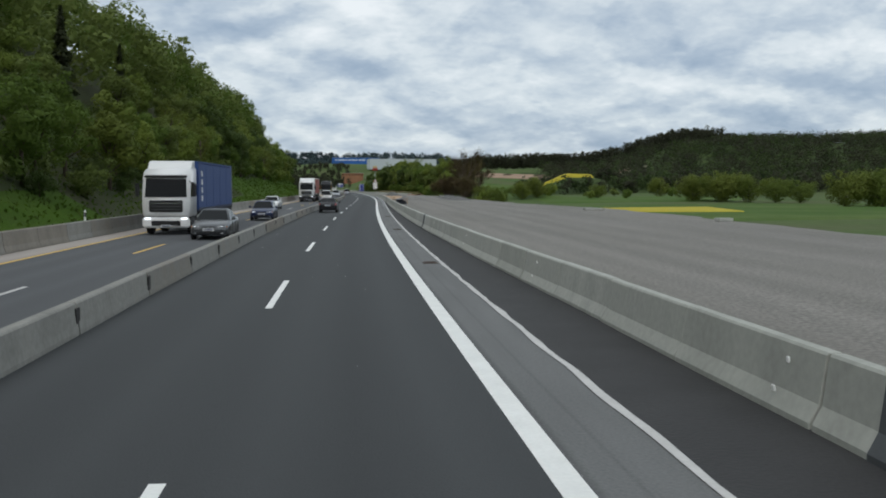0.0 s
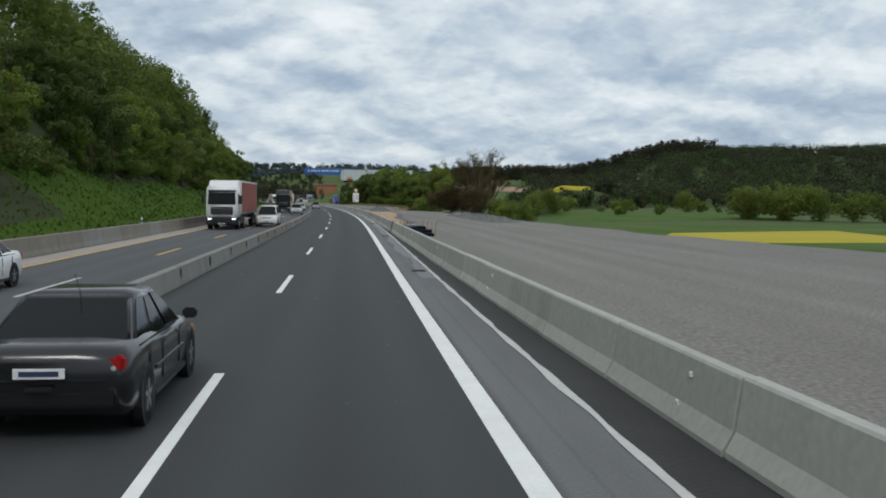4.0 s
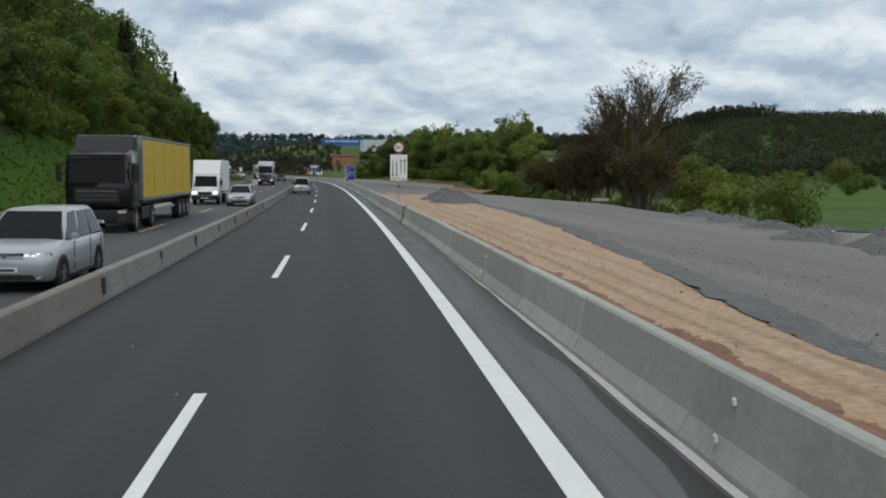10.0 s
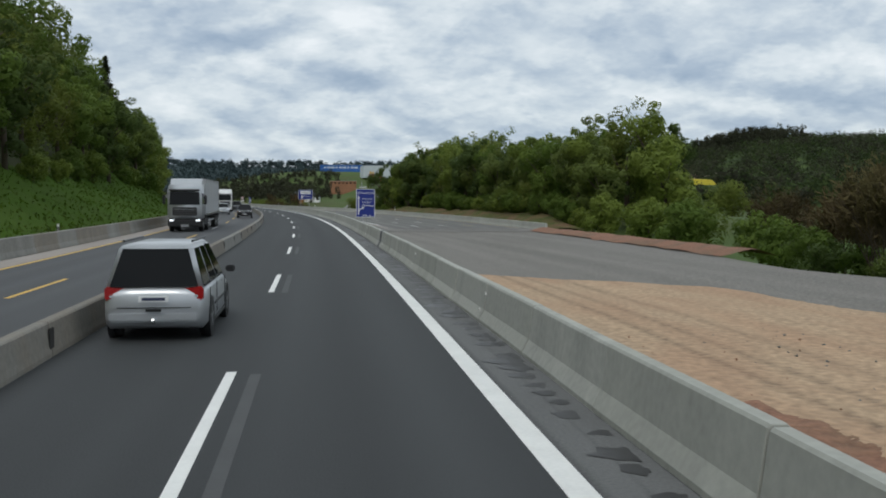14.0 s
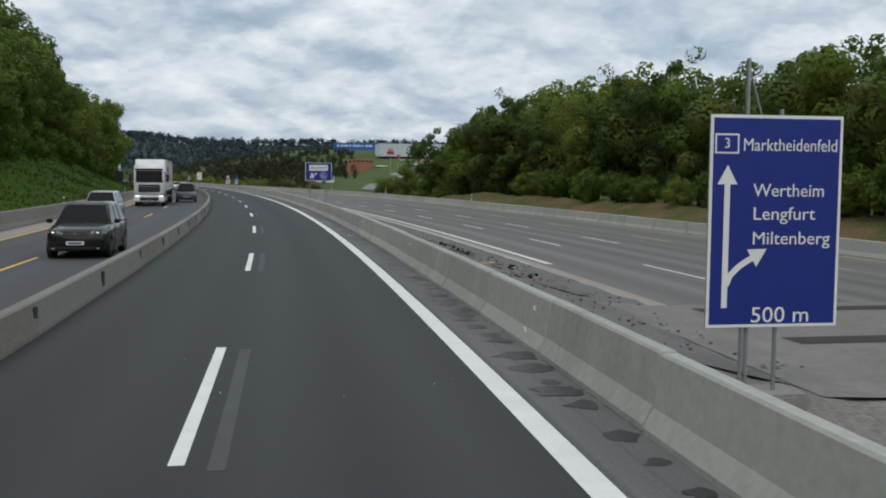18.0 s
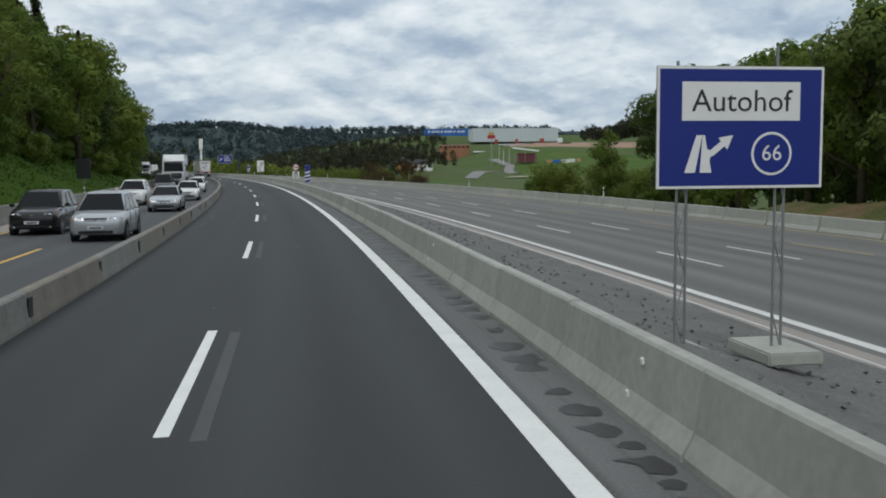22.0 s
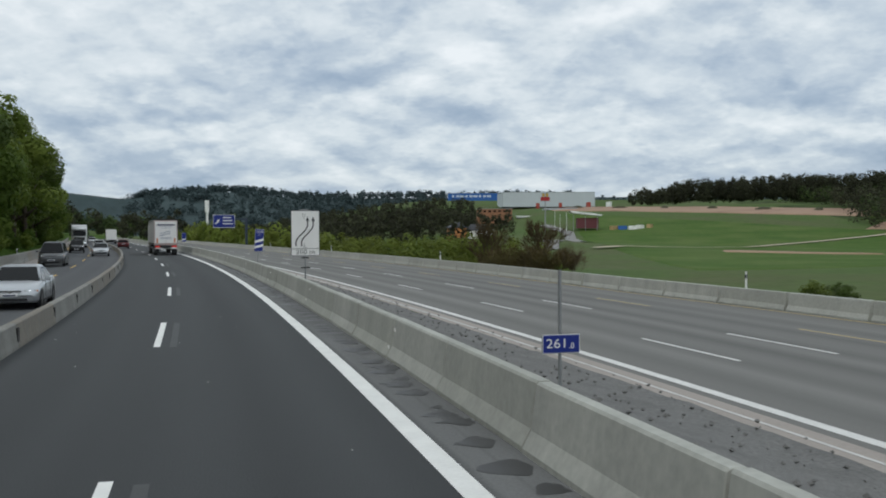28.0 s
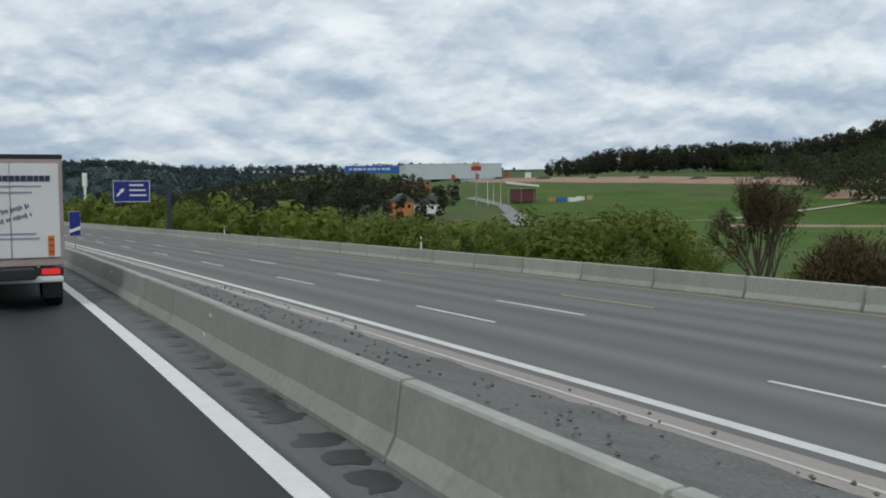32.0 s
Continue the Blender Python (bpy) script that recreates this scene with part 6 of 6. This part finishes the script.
# no overtaking for lorries
g = right_z(580, 2.8)
t = sign("no_overtaking_sign", "round red-rimmed no overtaking sign over a white plate with vehicles", 580, 2.85, -2)
post(t, g, 2.85)
d = disc(t, 0.43, 2.36)
for x, q in ((-.145, SIGN_RED), (.145, SIGN_BLACK)):
    c = part("car_symbol", prism([(x - .13, 2.31), (x + .13, 2.31), (x + .13, 2.39), (x + .09, 2.40), (x + .06, 2.47), (x - .06, 2.47), (x - .09, 2.40), (x - .13, 2.39)], .005, "y"), q, d, m=pose(0, -.026, 0))
    for k in (-.07, .07):
        part("wheel_symbol", tube((x + k, -.024, 2.30), (x + k, -.03, 2.30), .032, .032, 10), q, d)
b = board(t, .90, .90, 1.42, SIGN_WHITE, border=SIGN_BLACK, rim=.02)
flat([(-.20, 1.62), (.20, 1.62), (.20, 1.80), (-.06, 1.80), (-.06, 1.76), (-.16, 1.76), (-.20, 1.70)], SIGN_BLACK, b, -.03, "lorry_symbol")
flat([(-.26, 1.38), (.26, 1.38), (.26, 1.53), (-.22, 1.53), (-.26, 1.46)], SIGN_BLACK, b, -.03, "bus_symbol")
for k in range(5):
    part("window_symbol", box(.07, .004, .045, (-.17 + .09 * k, -.036, 1.485)), SIGN_WHITE, b)
flat([(-.26, 1.13), (.06, 1.13), (.06, 1.19), (-.03, 1.20), (-.09, 1.25), (-.18, 1.25), (-.26, 1.19)], SIGN_BLACK, b, -.03, "car_symbol")
flat([(.12, 1.13), (.28, 1.13), (.28, 1.24), (.12, 1.24)], SIGN_BLACK, b, -.03, "trailer_symbol")
for x, z in ((-.13, 1.61), (.13, 1.61), (-.16, 1.37), (.16, 1.37), (-.18, 1.12), (-.01, 1.12), (.2, 1.12)):
    part("wheel_symbol", tube((x, -.03, z), (x, -.036, z), .04, .04, 10), SIGN_BLACK, b)

# kilometre plate
g = right_z(601.2, 2.0)
t = sign("kilometre_plate", "small blue kilometre plate with white figures on a thin post", 601.2, 2.05)
post(t, g, 2.07, y=.03, r=.022)
b = board(t, .52, .25, 1.12, SIGN_BLUE, rim=.012)
lettering("261", .17, SIGN_WHITE, b, (-.06, -.028, 1.12), width=.26)
lettering(".0", .11, SIGN_WHITE, b, (.14, -.028, 1.09))

# lane shift sign 200 m
g = right_z(632.3, 2.4)
t = sign("lane_shift_sign", "white lane shift sign with two bent black arrows", 632.3, 2.42)
post(t, g, 3.5)
b = board(t, 1.27, 2.02, 2.52, SIGN_WHITE, border=SIGN_BLACK, rim=.022)
for dx in (0, .25):
    pts = []
    for k in range(15):
        u = k / 14
        pts.append((-.42 + dx + .52 * smooth01(.15, .8, u), 1.93 + 1.18 * u))
    curve_band(pts, .055, SIGN_BLACK, b, -.03, "arrow")
    flat([(.02 + dx, 3.06), (.18 + dx, 3.06), (.10 + dx, 3.26)], SIGN_BLACK, b, -.03, "arrow")
for pts in ([(-.12, 3.40), (-.06, 3.16), (0, 3.40)], [(-.10, 1.85), (-.05, 2.08), (0, 1.85)]):
    curve_band(pts, .022, SIGN_BLACK, b, -.03, "mark")
part("divider", box(1.2, .006, .02, (0, -.028, 1.83)), SIGN_BLACK, b)
lettering("200 m", .29, SIGN_BLACK, b, (0, -.028, 1.675), width=.84)
part("clamp_plate", box(.36, .04, .05, (0, .02, 1.42), .008), BLACK, t)
part("clamp_plate", box(.42, .04, .05, (0, .02, .98), .008), BLACK, t)
part("cap_plate", box(.4, .05, .05, (-.05, 0, 3.56), .01), SIGN_GREY, t)


def beacon(s, l, n, z0, z1, lean, text):
    g = right_z(s, l)
    t = sign("countdown_beacon", "leaning blue countdown beacon with %s white slanting %s" % (("three", "bars") if n == 3 else ("two", "bars") if n == 2 else ("one", "bar")), s, l)
    t.matrix_basis = t.matrix_basis @ pose(0, 0, 0, 0, lean, 0)
    post(t, g, z1 - .1, y=.03, r=.02)
    h = z1 - z0
    b = board(t, .56, h, (z0 + z1) / 2, SIGN_BLUE, rim=.015)
    for k in range(n):
        z = z0 + .16 + .36 * k
        flat([(-.265, z), (.265, z + .17), (.265, z + .33), (-.265, z + .16)], SIGN_WHITE, b, -.03, "stripe")
    if text:
        lettering(text, .24, SIGN_WHITE, b, (0, -.03, z1 - .18), width=.42)
        lettering("m", .17, SIGN_WHITE, b, (0, -.03, z1 - .37))


beacon(652.2, 2.15, 2, 1.33, 2.77, 4, "200")
beacon(562, 2.6, 3, .80, 2.66, 1, "")
beacon(727.5, 2.3, 1, 1.25, 2.52, 0, "")

# exit sign on a cantilever
t = sign("gantry_sign", "blue exit sign on a dark steel cantilever post", 812.5, 19.5, 4.0)
b = board(t, 5.0, 2.95, 5.05, SIGN_BLUE, rim=.08)
for z, w in ((5.9, 1.9), (5.2, 2.2), (4.5, 2.3)):
    part("place_bar", box(w, .01, .22, (-.1 + w / 2 - .2, -.035, z)), SIGN_WHITE, b)
flat(arrow(-2.0, 4.4, -1.0, 5.5, .28, .6), SIGN_WHITE, b, -.035, "arrow")
DARK_BLUE = mat("dark_steel_post", (0.03, 0.045, 0.07), 0.5, 0.1, 2.0)
part("post", box(.5, .5, 7.2, (5.2, .3, 2.2), .04), DARK_BLUE, t)
part("arm", box(5.6, .4, .45, (2.6, .3, 5.5), .04), DARK_BLUE, t)
part("foot_plate", box(1.8, 1.8, .5, (5.2, .3, -1.1), .05), CONCRETE, t)

# second speed limit sign ahead, behind the beacon
t = sign("speed_sign", "round red-rimmed speed sign on a thin post", 750, 2.4)
post(t, -.6, 2.6, r=.03)
disc(t, .42, 2.2)

# dark electronics cabinet on the verge
q = P(556, -19.2)
t = thing("roadside_cabinet", "dark grey roadside cabinet on a short post", "cabinet", m=on_road(556, -19.2, gz(q.x, q.y)))
part("cabinet_body", box(1.3, .5, 1.9, (0, 0, 1.75), .05), DARK, t)
post(t, -.3, .9, 0, 0, .08)

# delineator posts
def delineator(s, l, z, height):
    t = thing("delineator_post", "white marker post with a black band", "marker post", "marker posts", m=on_road(s, l, z))
    part("post", box(.12, .10, height, (0, 0, height / 2), .02, taper=(.8, .8)), SIGN_WHITE, t)
    part("black_band", box(.125, .105, .22, (0, 0, height - .25), .015), SIGN_BLACK, t)
    part("reflector", box(.05, .01, .14, (0, -.058, height - .25)), SIGN_GREY, t)
    return t


dp = delineator(30.4, -15.5, 0, 1.35)
for s in (80.3, 130, 180, 230.5, 281, 332, 382, 436, 481, 530.8, 581, 632, 683, 733, 783):
    copy_thing(dp, on_road(s, -15.5, gz(P(s, -15.5).x, P(s, -15.5).y)))
dr = delineator(539, 27.0, -1.45, 1.9)
for s in (489, 582, 632, 683, 732.4, 783):
    copy_thing(dr, on_road(s, squeeze(s, 27.0), -1.45))

# ---- the building site ----
def stone_at(vs, fs, c, k, rr):
    """Adds one broken stone of radius k to the lists."""
    i = len(vs)
    ring = [Vector((math.cos(a) * k * rr.uniform(.7, 1.3), math.sin(a) * k * rr.uniform(.7, 1.3), k * rr.uniform(-.3, .3))) for a in (0, 1.26, 2.5, 3.8, 5.0)]
    vs += [c + v for v in ring] + [c + Vector((k * rr.uniform(-.3, .3), k * rr.uniform(-.3, .3), k * rr.uniform(.5, .8))), c - Vector((0, 0, k * .6))]
    for j in range(5):
        fs.append((i + j, i + (j + 1) % 5, i + 5))
        fs.append((i + (j + 1) % 5, i + j, i + 6))


def heap(s, l, r, h, label="conical heap of dark crushed stone", stretch=1.0, material=STONE, z=None):
    q = P(s, l)
    z = right_z(s, l) if z is None else z
    t = thing("stone_heap", label, "heap", "stone heaps", m=pose(q.x, q.y, z - .05, 0, 0, 37 * s % 360))
    rr = random.Random(int(s * 10))
    rings, seg = 9, 30
    vs, fs = [(0, 0, h * .9)], []
    for i in range(1, rings + 1):
        u = i / rings
        for j in range(seg):
            a = 2 * math.pi * j / seg
            w = 1 + .14 * noise.noise((math.cos(a) * 1.5, math.sin(a) * 1.5, s))
            zz = h * max(0, 1.10 - math.sqrt(u * u + .035) * 1.10) * (1 + .16 * noise.noise((u * 3, j * .6, s)))
            vs.append((r * u * w * math.cos(a) * stretch, r * u * w * math.sin(a), zz + .05 * rr.uniform(-1, 1) * (u < .97)))
    for j in range(seg):
        fs.append((0, 1 + j, 1 + (j + 1) % seg))
    for i in range(rings - 1):
        for j in range(seg):
            a, b = 1 + i * seg + j, 1 + i * seg + (j + 1) % seg
            fs.append((a, a + seg, b + seg, b))
    part("heap_body", raw_mesh("heap_body", vs, fs, material), None, t)
    # loose stones over the flanks
    vs, fs = [], []
    for _ in range(int(260 * r / 2.7)):
        a, u = rr.uniform(0, 6.28), rr.uniform(.1, 1.12)
        c = Vector((r * u * math.cos(a) * stretch, r * u * math.sin(a), max(.03, h * max(0, 1.10 - math.sqrt(u * u + .035) * 1.10))))
        k = rr.uniform(.02, .06)
        stone_at(vs, fs, c, k, rr)
    part("loose_stones", raw_mesh("loose_stones", vs, fs, material), None, t)
    return t


heap(287, 9.3, 2.7, 1.45)
heap(279.5, 9.2, 2.7, 1.40)
for i in range(13):
    heap(187 + 3.9 * i, 18.9 + 0.03 * 3.9 * i + .4 * math.sin(i * 1.9), 2.3 + .5 * math.sin(i * 2.1), .75 + .18 * math.cos(i * 1.7), "low heap of grey crushed stone at the yard's edge", 1.25)
for i, s in enumerate((242, 249, 256)):
    heap(s, 21.5 + .8 * i, 1.8, .55, "low heap of grey crushed stone at the yard's edge")
t = thing("manhole_ring", "pale concrete manhole ring standing in a red pit", "concrete ring", m=on_road(230.5, 19.6, right_z(230.5, 19.6)))
part("ring_body", tube((0, 0, 0), (0, 0, .55), .95, .95, 20), CONCRETE, t)
part("ring_top", tube((0, 0, .54), (0, 0, .60), .80, .78, 20), GUTTER, t)
# plastic pipes between wooden stakes
PIPE = mat("blue_black_pipe", (0.022, 0.030, 0.045), 0.35, 0.12, 3.0)
WOOD = mat("stake_wood", (0.34, 0.22, 0.12), 0.8, 0.2, 4.0, 0.3)
z0 = right_z(141, 4.4)
origin = on_road(141.3, 4.35, z0, 5)
t = thing("pipe_stack", "stack of black plastic pipes lying behind the barrier", "pipes", m=origin)


def pipe(x, z, y0, y1, r):
    bm = bmesh.new()
    n = 14
    ring = lambda y, q: [bm.verts.new((x + q * math.cos(6.2832 * i / n), y, z + q * math.sin(6.2832 * i / n))) for i in range(n)]
    a, b, c, d = ring(y0, r), ring(y1, r), ring(y1, r * .88), ring(y0, r * .88)
    for p, q in ((a, b), (b, c), (c, d), (d, a)):
        for i in range(n):
            j = (i + 1) % n
            bm.faces.new((p[i], p[j], q[j], q[i]))
    bmesh.ops.recalc_face_normals(bm, faces=bm.faces)
    return part("pipe", bm, PIPE, t, smooth=True)


for i in range(6):
    pipe(-1.05 + .30 * i, .15, -2.9 + .1 * math.sin(i * 3), 4.2 + .1 * math.cos(i * 2), .145)
for i in range(5):
    pipe(-.90 + .30 * i, .41, -2.7 + .12 * math.sin(i * 5), 4.4, .145)
for i in range(3):
    pipe(-.75 + .30 * i, .67, -2.6 + .1 * i, 4.3, .145)
pipe(.35, .50, 1.2, 5.2, .11)
part("label_tape", box(.012, 1.0, .10, (-1.06, -1.2, .42), .003), mat("yellow_tape", (0.62, 0.55, 0.06), .6), t)
part("end_cap", box(.012, .3, .10, (-1.06, .9, .42), .003), SIGN_WHITE, t)
for x, ys in ((-1.28, (-2.2, -.5, 1.2, 3.2)), (.72, (-2.5, -.8, 1.2, 3.6))):
    for y in ys:
        q = origin @ Vector((x, y, 0))
        st = thing("wooden_stake", "upright wooden stake beside the pipes", "stake", "stakes round the pipes", m=pose(q.x, q.y, z0 - .2, 1.5, 1, 20))
        part("stake_body", box(.05, .05, 1.35, (0, 0, .66), .006), WOOD, st)

# gully grates, kerb stones and rubble
for s, l in ((11.8, 1.0), (37.2, .95), (62, .95), (98, .98), (130, .98), (162.3, .99), (197, .99)):
    t = thing("gully_grate", "rusty iron gully grate set in the shoulder", "grate", "gully grates", m=on_road(s, l, .0))
    part("frame", box(.5, .62, .03, (0, 0, .004), .006), mat("rusty_iron", (0.075, 0.05, 0.04), .8, .25, 6.0, .3), t)
    for k in range(6):
        part("bar", box(.40, .035, .02, (0, -.22 + .088 * k, .022), .004), MATS["rusty_iron"], t)
for s, l, w in ((235, 22.9, 2.4), (98.4, 27.5, 2.6), (288, 25.5, 1.6), (60, 30.0, 1.4)):
    q = P(s, l)
    t = thing("concrete_slab", "pale concrete slab lying at the yard's edge", "slab", m=on_road(s, l, right_z(s, l), 12))
    part("slab_body", box(w, .9, .28, (0, 0, .14), .04), CONCRETE, t)
rr = random.Random(3)


def rubble(name, label, material, count, sa, sb, la, lb, size, lift=.02):
    vs, fs = [], []
    for _ in range(count):
        s, l = rr.uniform(sa, sb), rr.uniform(la(0) if callable(la) else la, lb)
        q = P(s, l, right_z(s, l) + lift if l > 1.5 else lift)
        k = size * rr.uniform(.4, 1.4)
        stone_at(vs, fs, q + Vector((0, 0, k * .3)), k, rr)
    tagged(new(name, raw_mesh(name, vs, fs, material)), label, "rubble", kind="stuff")


rubble("rubble", "scattered grey stones on the median strip", MATS["median_rubble"], 3200, 386, 720, 2.2, 7.9, .05, .09)
rubble("rubble", "clods of brown earth beside the old carriageway", MATS["brown_rubble"], 420, 398, 418, 5.2, 7.6, .10, .18)
rubble("rubble", "clods of sand and clay behind the barrier", CLAY, 260, 178, 300, 2.2, 7.5, .03, .10)
rubble("rubble", "loose stones along the gravel's edge", STONE, 900, 172, 300, 5.5, 12.0, .035, .05)
rubble("grit", "pale grit scattered on the asphalt", PAINT_OLD, 260, -10, 720, -6.2, .0, .012, .004)
t = thing("timber_piece", "short pale timber lying on the rubble", "timber", m=on_road(403.8, 5.1, right_z(403.8, 5.1) + .12, 70))
part("timber_body", box(.12, .55, .08, (0, 0, .04), .01), mat("pale_timber", (0.5, 0.36, 0.22), .8, .2, 4.0), t)

# ---- distant buildings ----
def block(name, label, x, y, w, d, top, material, turn=0.0, roof=None, windows=0, base=None, kind="building", door=False):
    g = gz(x, y) - .5 if base is None else base
    t = thing(name, label, kind, m=pose(x, y, g, 0, 0, turn))
    h = top - g
    part("wall", box(w, d, h, (0, 0, h / 2), .1), material, t)
    part("roof", box(w + .6, d + .6, .5, (0, 0, h + .25), .1), roof or SIGN_GREY, t)
    for k in range(windows):
        part("window", box(w / windows * .55, .12, 1.6, (-w / 2 + w * (k + .5) / windows, -d / 2 - .02, h - 2.2), .02), GLASS, t)
    return t


HALL_BLUE = mat("blue_hall_cladding", (0.015, 0.10, 0.36), .5, .15, .05, 0, fine=.4)
HALL_GREY = mat("grey_hall_cladding", (0.50, 0.54, 0.56), .6, .06, .05, 0, fine=.4)
hall = block("warehouse_hall", "huge warehouse hall with blue cladding on the hilltop", 20, 2550, 125, 90, 78, HALL_BLUE)
for k in range(9):
    part("cladding_panel", box(4.5 + 2 * (k % 3), .3, 4.2, (-52 + 9 * k, -45.2, 78 - hall.location.z - 6), .02), mat("white_cladding", (0.5, 0.58, 0.68), .6), hall)
block("warehouse_hall", "large white warehouse hall on the hilltop", 122, 2190, 152, 80, 65, HALL_GREY, 4)
BRICK = mat("brown_brick", (0.27, 0.13, 0.07), .9, .2, .2, 0, fine=2)
block("brick_building", "long brown brick building with a flat roof", 6, 1516, 34, 20, 23.5, BRICK, windows=7)
block("white_building", "low white building beside the brick one", 40, 1500, 26, 14, 15, SIGN_WHITE, windows=5)
block("white_building", "pale flat-roofed building below the hilltop", 75, 1560, 34, 16, 25, HALL_GREY, windows=5)
t = thing("filling_station", "filling station with a sloping white canopy over red walls", "building", m=pose(66, 1315, gz(66, 1315) - .5, 0, 0, 0))
part("kiosk", box(16, 10, 8, (2, 0, 6), .1), mat("dark_red_wall", (0.12, 0.03, 0.035), .7), t)
part("canopy", prism([(-12, 15.5), (12, 12.6), (12, 11.4), (-10, 13.8)], 16, "y"), SIGN_WHITE, t)
for x in (-9, 0, 9):
    part("canopy_post", tube((x, -5, 0), (x, -5, 13), .22, .2, 8), SIGN_GREY, t)
t = thing("sign_mast", "tall white mast carrying a red board with yellow shapes", "mast", m=pose(36.5, 1320, gz(36.5, 1320) - .5))
h = 29 - t.location.z
part("mast_pole", tube((0, 0, 0), (0, 0, h), .5, .4, 10), SIGN_GREY, t)
part("board", box(7, .8, 3.0, (0, 0, h - 2.2), .1), SIGN_RED, t)
part("yellow_shape", box(2.2, 1.0, 3.2, (-1.4, 0, h + .8), .5), YELLOW, t)
part("yellow_shape", box(2.2, 1.0, 3.2, (1.4, 0, h + .8), .5), YELLOW, t)
for x, hh in ((43, 17), (47, 14), (52, 15)):
    t = thing("flag_pole", "slim white flag pole by the filling station", "pole", "flag poles", m=pose(x, 1312, gz(x, 1312) - .5))
    part("pole", tube((0, 0, 0), (0, 0, hh), .16, .1, 8), SIGN_WHITE, t)
house = thing("house", "small house with orange walls and a grey tiled roof", "house", m=pose(-33, 1066, gz(-33, 1066) - .5, 0, 0, 10))
part("wall", box(9, 8, 6.5, (0, 0, 3.2), .1), mat("orange_render", (0.50, 0.21, 0.07), .8, .1, .3), house)
part("gable_roof", prism([(-5.2, 6.3), (5.2, 6.3), (0, 9.6)], 8.8, "y"), mat("grey_tiles", (0.10, 0.105, 0.12), .8, .15, .5), house)
for x in (-2.5, 0, 2.5):
    part("window", box(1.1, .1, 1.4, (x, -4.03, 4.2), .02), GLASS, house)
house2 = thing("house", "low house with a blue-grey roof among the trees", "house", m=pose(-21, 1072, gz(-21, 1072) - .5, 0, 0, -8))
part("wall", box(12, 8, 4.5, (0, 0, 2.2), .1), SIGN_WHITE, house2)
part("gable_roof", prism([(-6.6, 4.3), (6.6, 4.3), (4.5, 7.6), (-4.5, 7.6)], 8.8, "y"), MATS["grey_tiles"], house2)
for x in (-4, -1, 2, 4.5):
    part("window", box(1.1, .1, 1.3, (x, -4.03, 2.8), .02), GLASS, house2)
CONT = [mat("blue_container", (0.03, 0.12, 0.38), .6), SIGN_WHITE, mat("ochre_container", (0.42, 0.30, 0.14), .7), mat("red_container", (0.36, 0.06, 0.04), .7)]
for i, (x, y) in enumerate(((94, 1309), (101, 1306), (88, 1311), (108, 1312), (116, 1316), (60, 1640), (86, 1650), (118, 1655), (140, 1650))):
    t = thing("site_container", "%s site container on the slope" % ("blue", "white", "ochre", "red")[(0, 1, 2, 1, 2, 3, 3, 3, 1)[i]], "container", m=pose(x, y, gz(x, y) - .3, 0, 0, 15 * i))
    part("container_body", box(6.5, 3, 3.4 if i < 5 else 6, (0, 0, 1.7 if i < 5 else 3), .08), CONT[(0, 1, 2, 1, 2, 3, 3, 3, 1)[i]], t)
for i in range(8):
    x = 95 + 38 * i
    y = 1592 - .80 * (x - 70)
    t = thing("earth_mound", "dark earth mound on the brown strip", "mound", "earth mounds", m=pose(x, y, gz(x, y) - .2))
    bm = bmesh.new()
    bmesh.ops.create_icosphere(bm, subdivisions=3, radius=1)
    for v in bm.verts:
        v.co = Vector((v.co.x * (6 + 2.5 * math.sin(i * 2)), v.co.y * 5, v.co.z * 3.0)) * (1 + .15 * noise.noise(v.co * 2))
    part("mound_body", bm, mat("dark_mound", (0.06, 0.055, 0.03), .95, .3, .1), t, smooth=True)


def lane(name, label, pts, width, material, lift=.5):
    """A narrow way draped over the ground through the given points."""
    pts = [Vector(p) for p in pts]
    line = []
    for a, b in zip(pts, pts[1:]):
        line += [a.lerp(b, k / 10) for k in range(10)]
    line.append(pts[-1])
    vs = []
    for i, q in enumerate(line):
        d = (line[min(i + 1, len(line) - 1)] - line[max(i - 1, 0)]).normalized()
        n = Vector((-d.y, d.x)) * width / 2
        for c in (q + n, q - n):
            vs.append((c.x, c.y, gz(c.x, c.y) + lift))
    ob = new(name, raw_mesh(name, vs, [(2 * i, 2 * i + 1, 2 * i + 3, 2 * i + 2) for i in range(len(line) - 1)], material))
    tagged(ob, label, "road", kind="structure")


lane("road", "pale country road bending up to the filling station", [(8, 1010), (16, 1080), (36, 1130), (50, 1180), (46, 1240), (52, 1300), (40, 1380)], 8, LANE_GREY, .5)
lane("footpath", "light dirt track across the green meadow", [(30, 1025), (48, 1054), (150, 1140), (262, 1222), (330, 1262), (420, 1290)], 4.5, mat("pale_track", (0.42, 0.36, 0.27), .95, .1, .1), .9)
# far mast behind the road's bend
t = thing("tower_mast", "slender pale mast rising before the far hills", "mast", m=pose(-240, 1380, gz(-240, 1380) - .5))
part("mast_pole", tube((0, 0, 0), (0, 0, 36), 1.2, .9, 8), SIGN_WHITE, t)
part("mast_head", box(3, 3, 10, (0, 0, 33), .3), SIGN_WHITE, t)
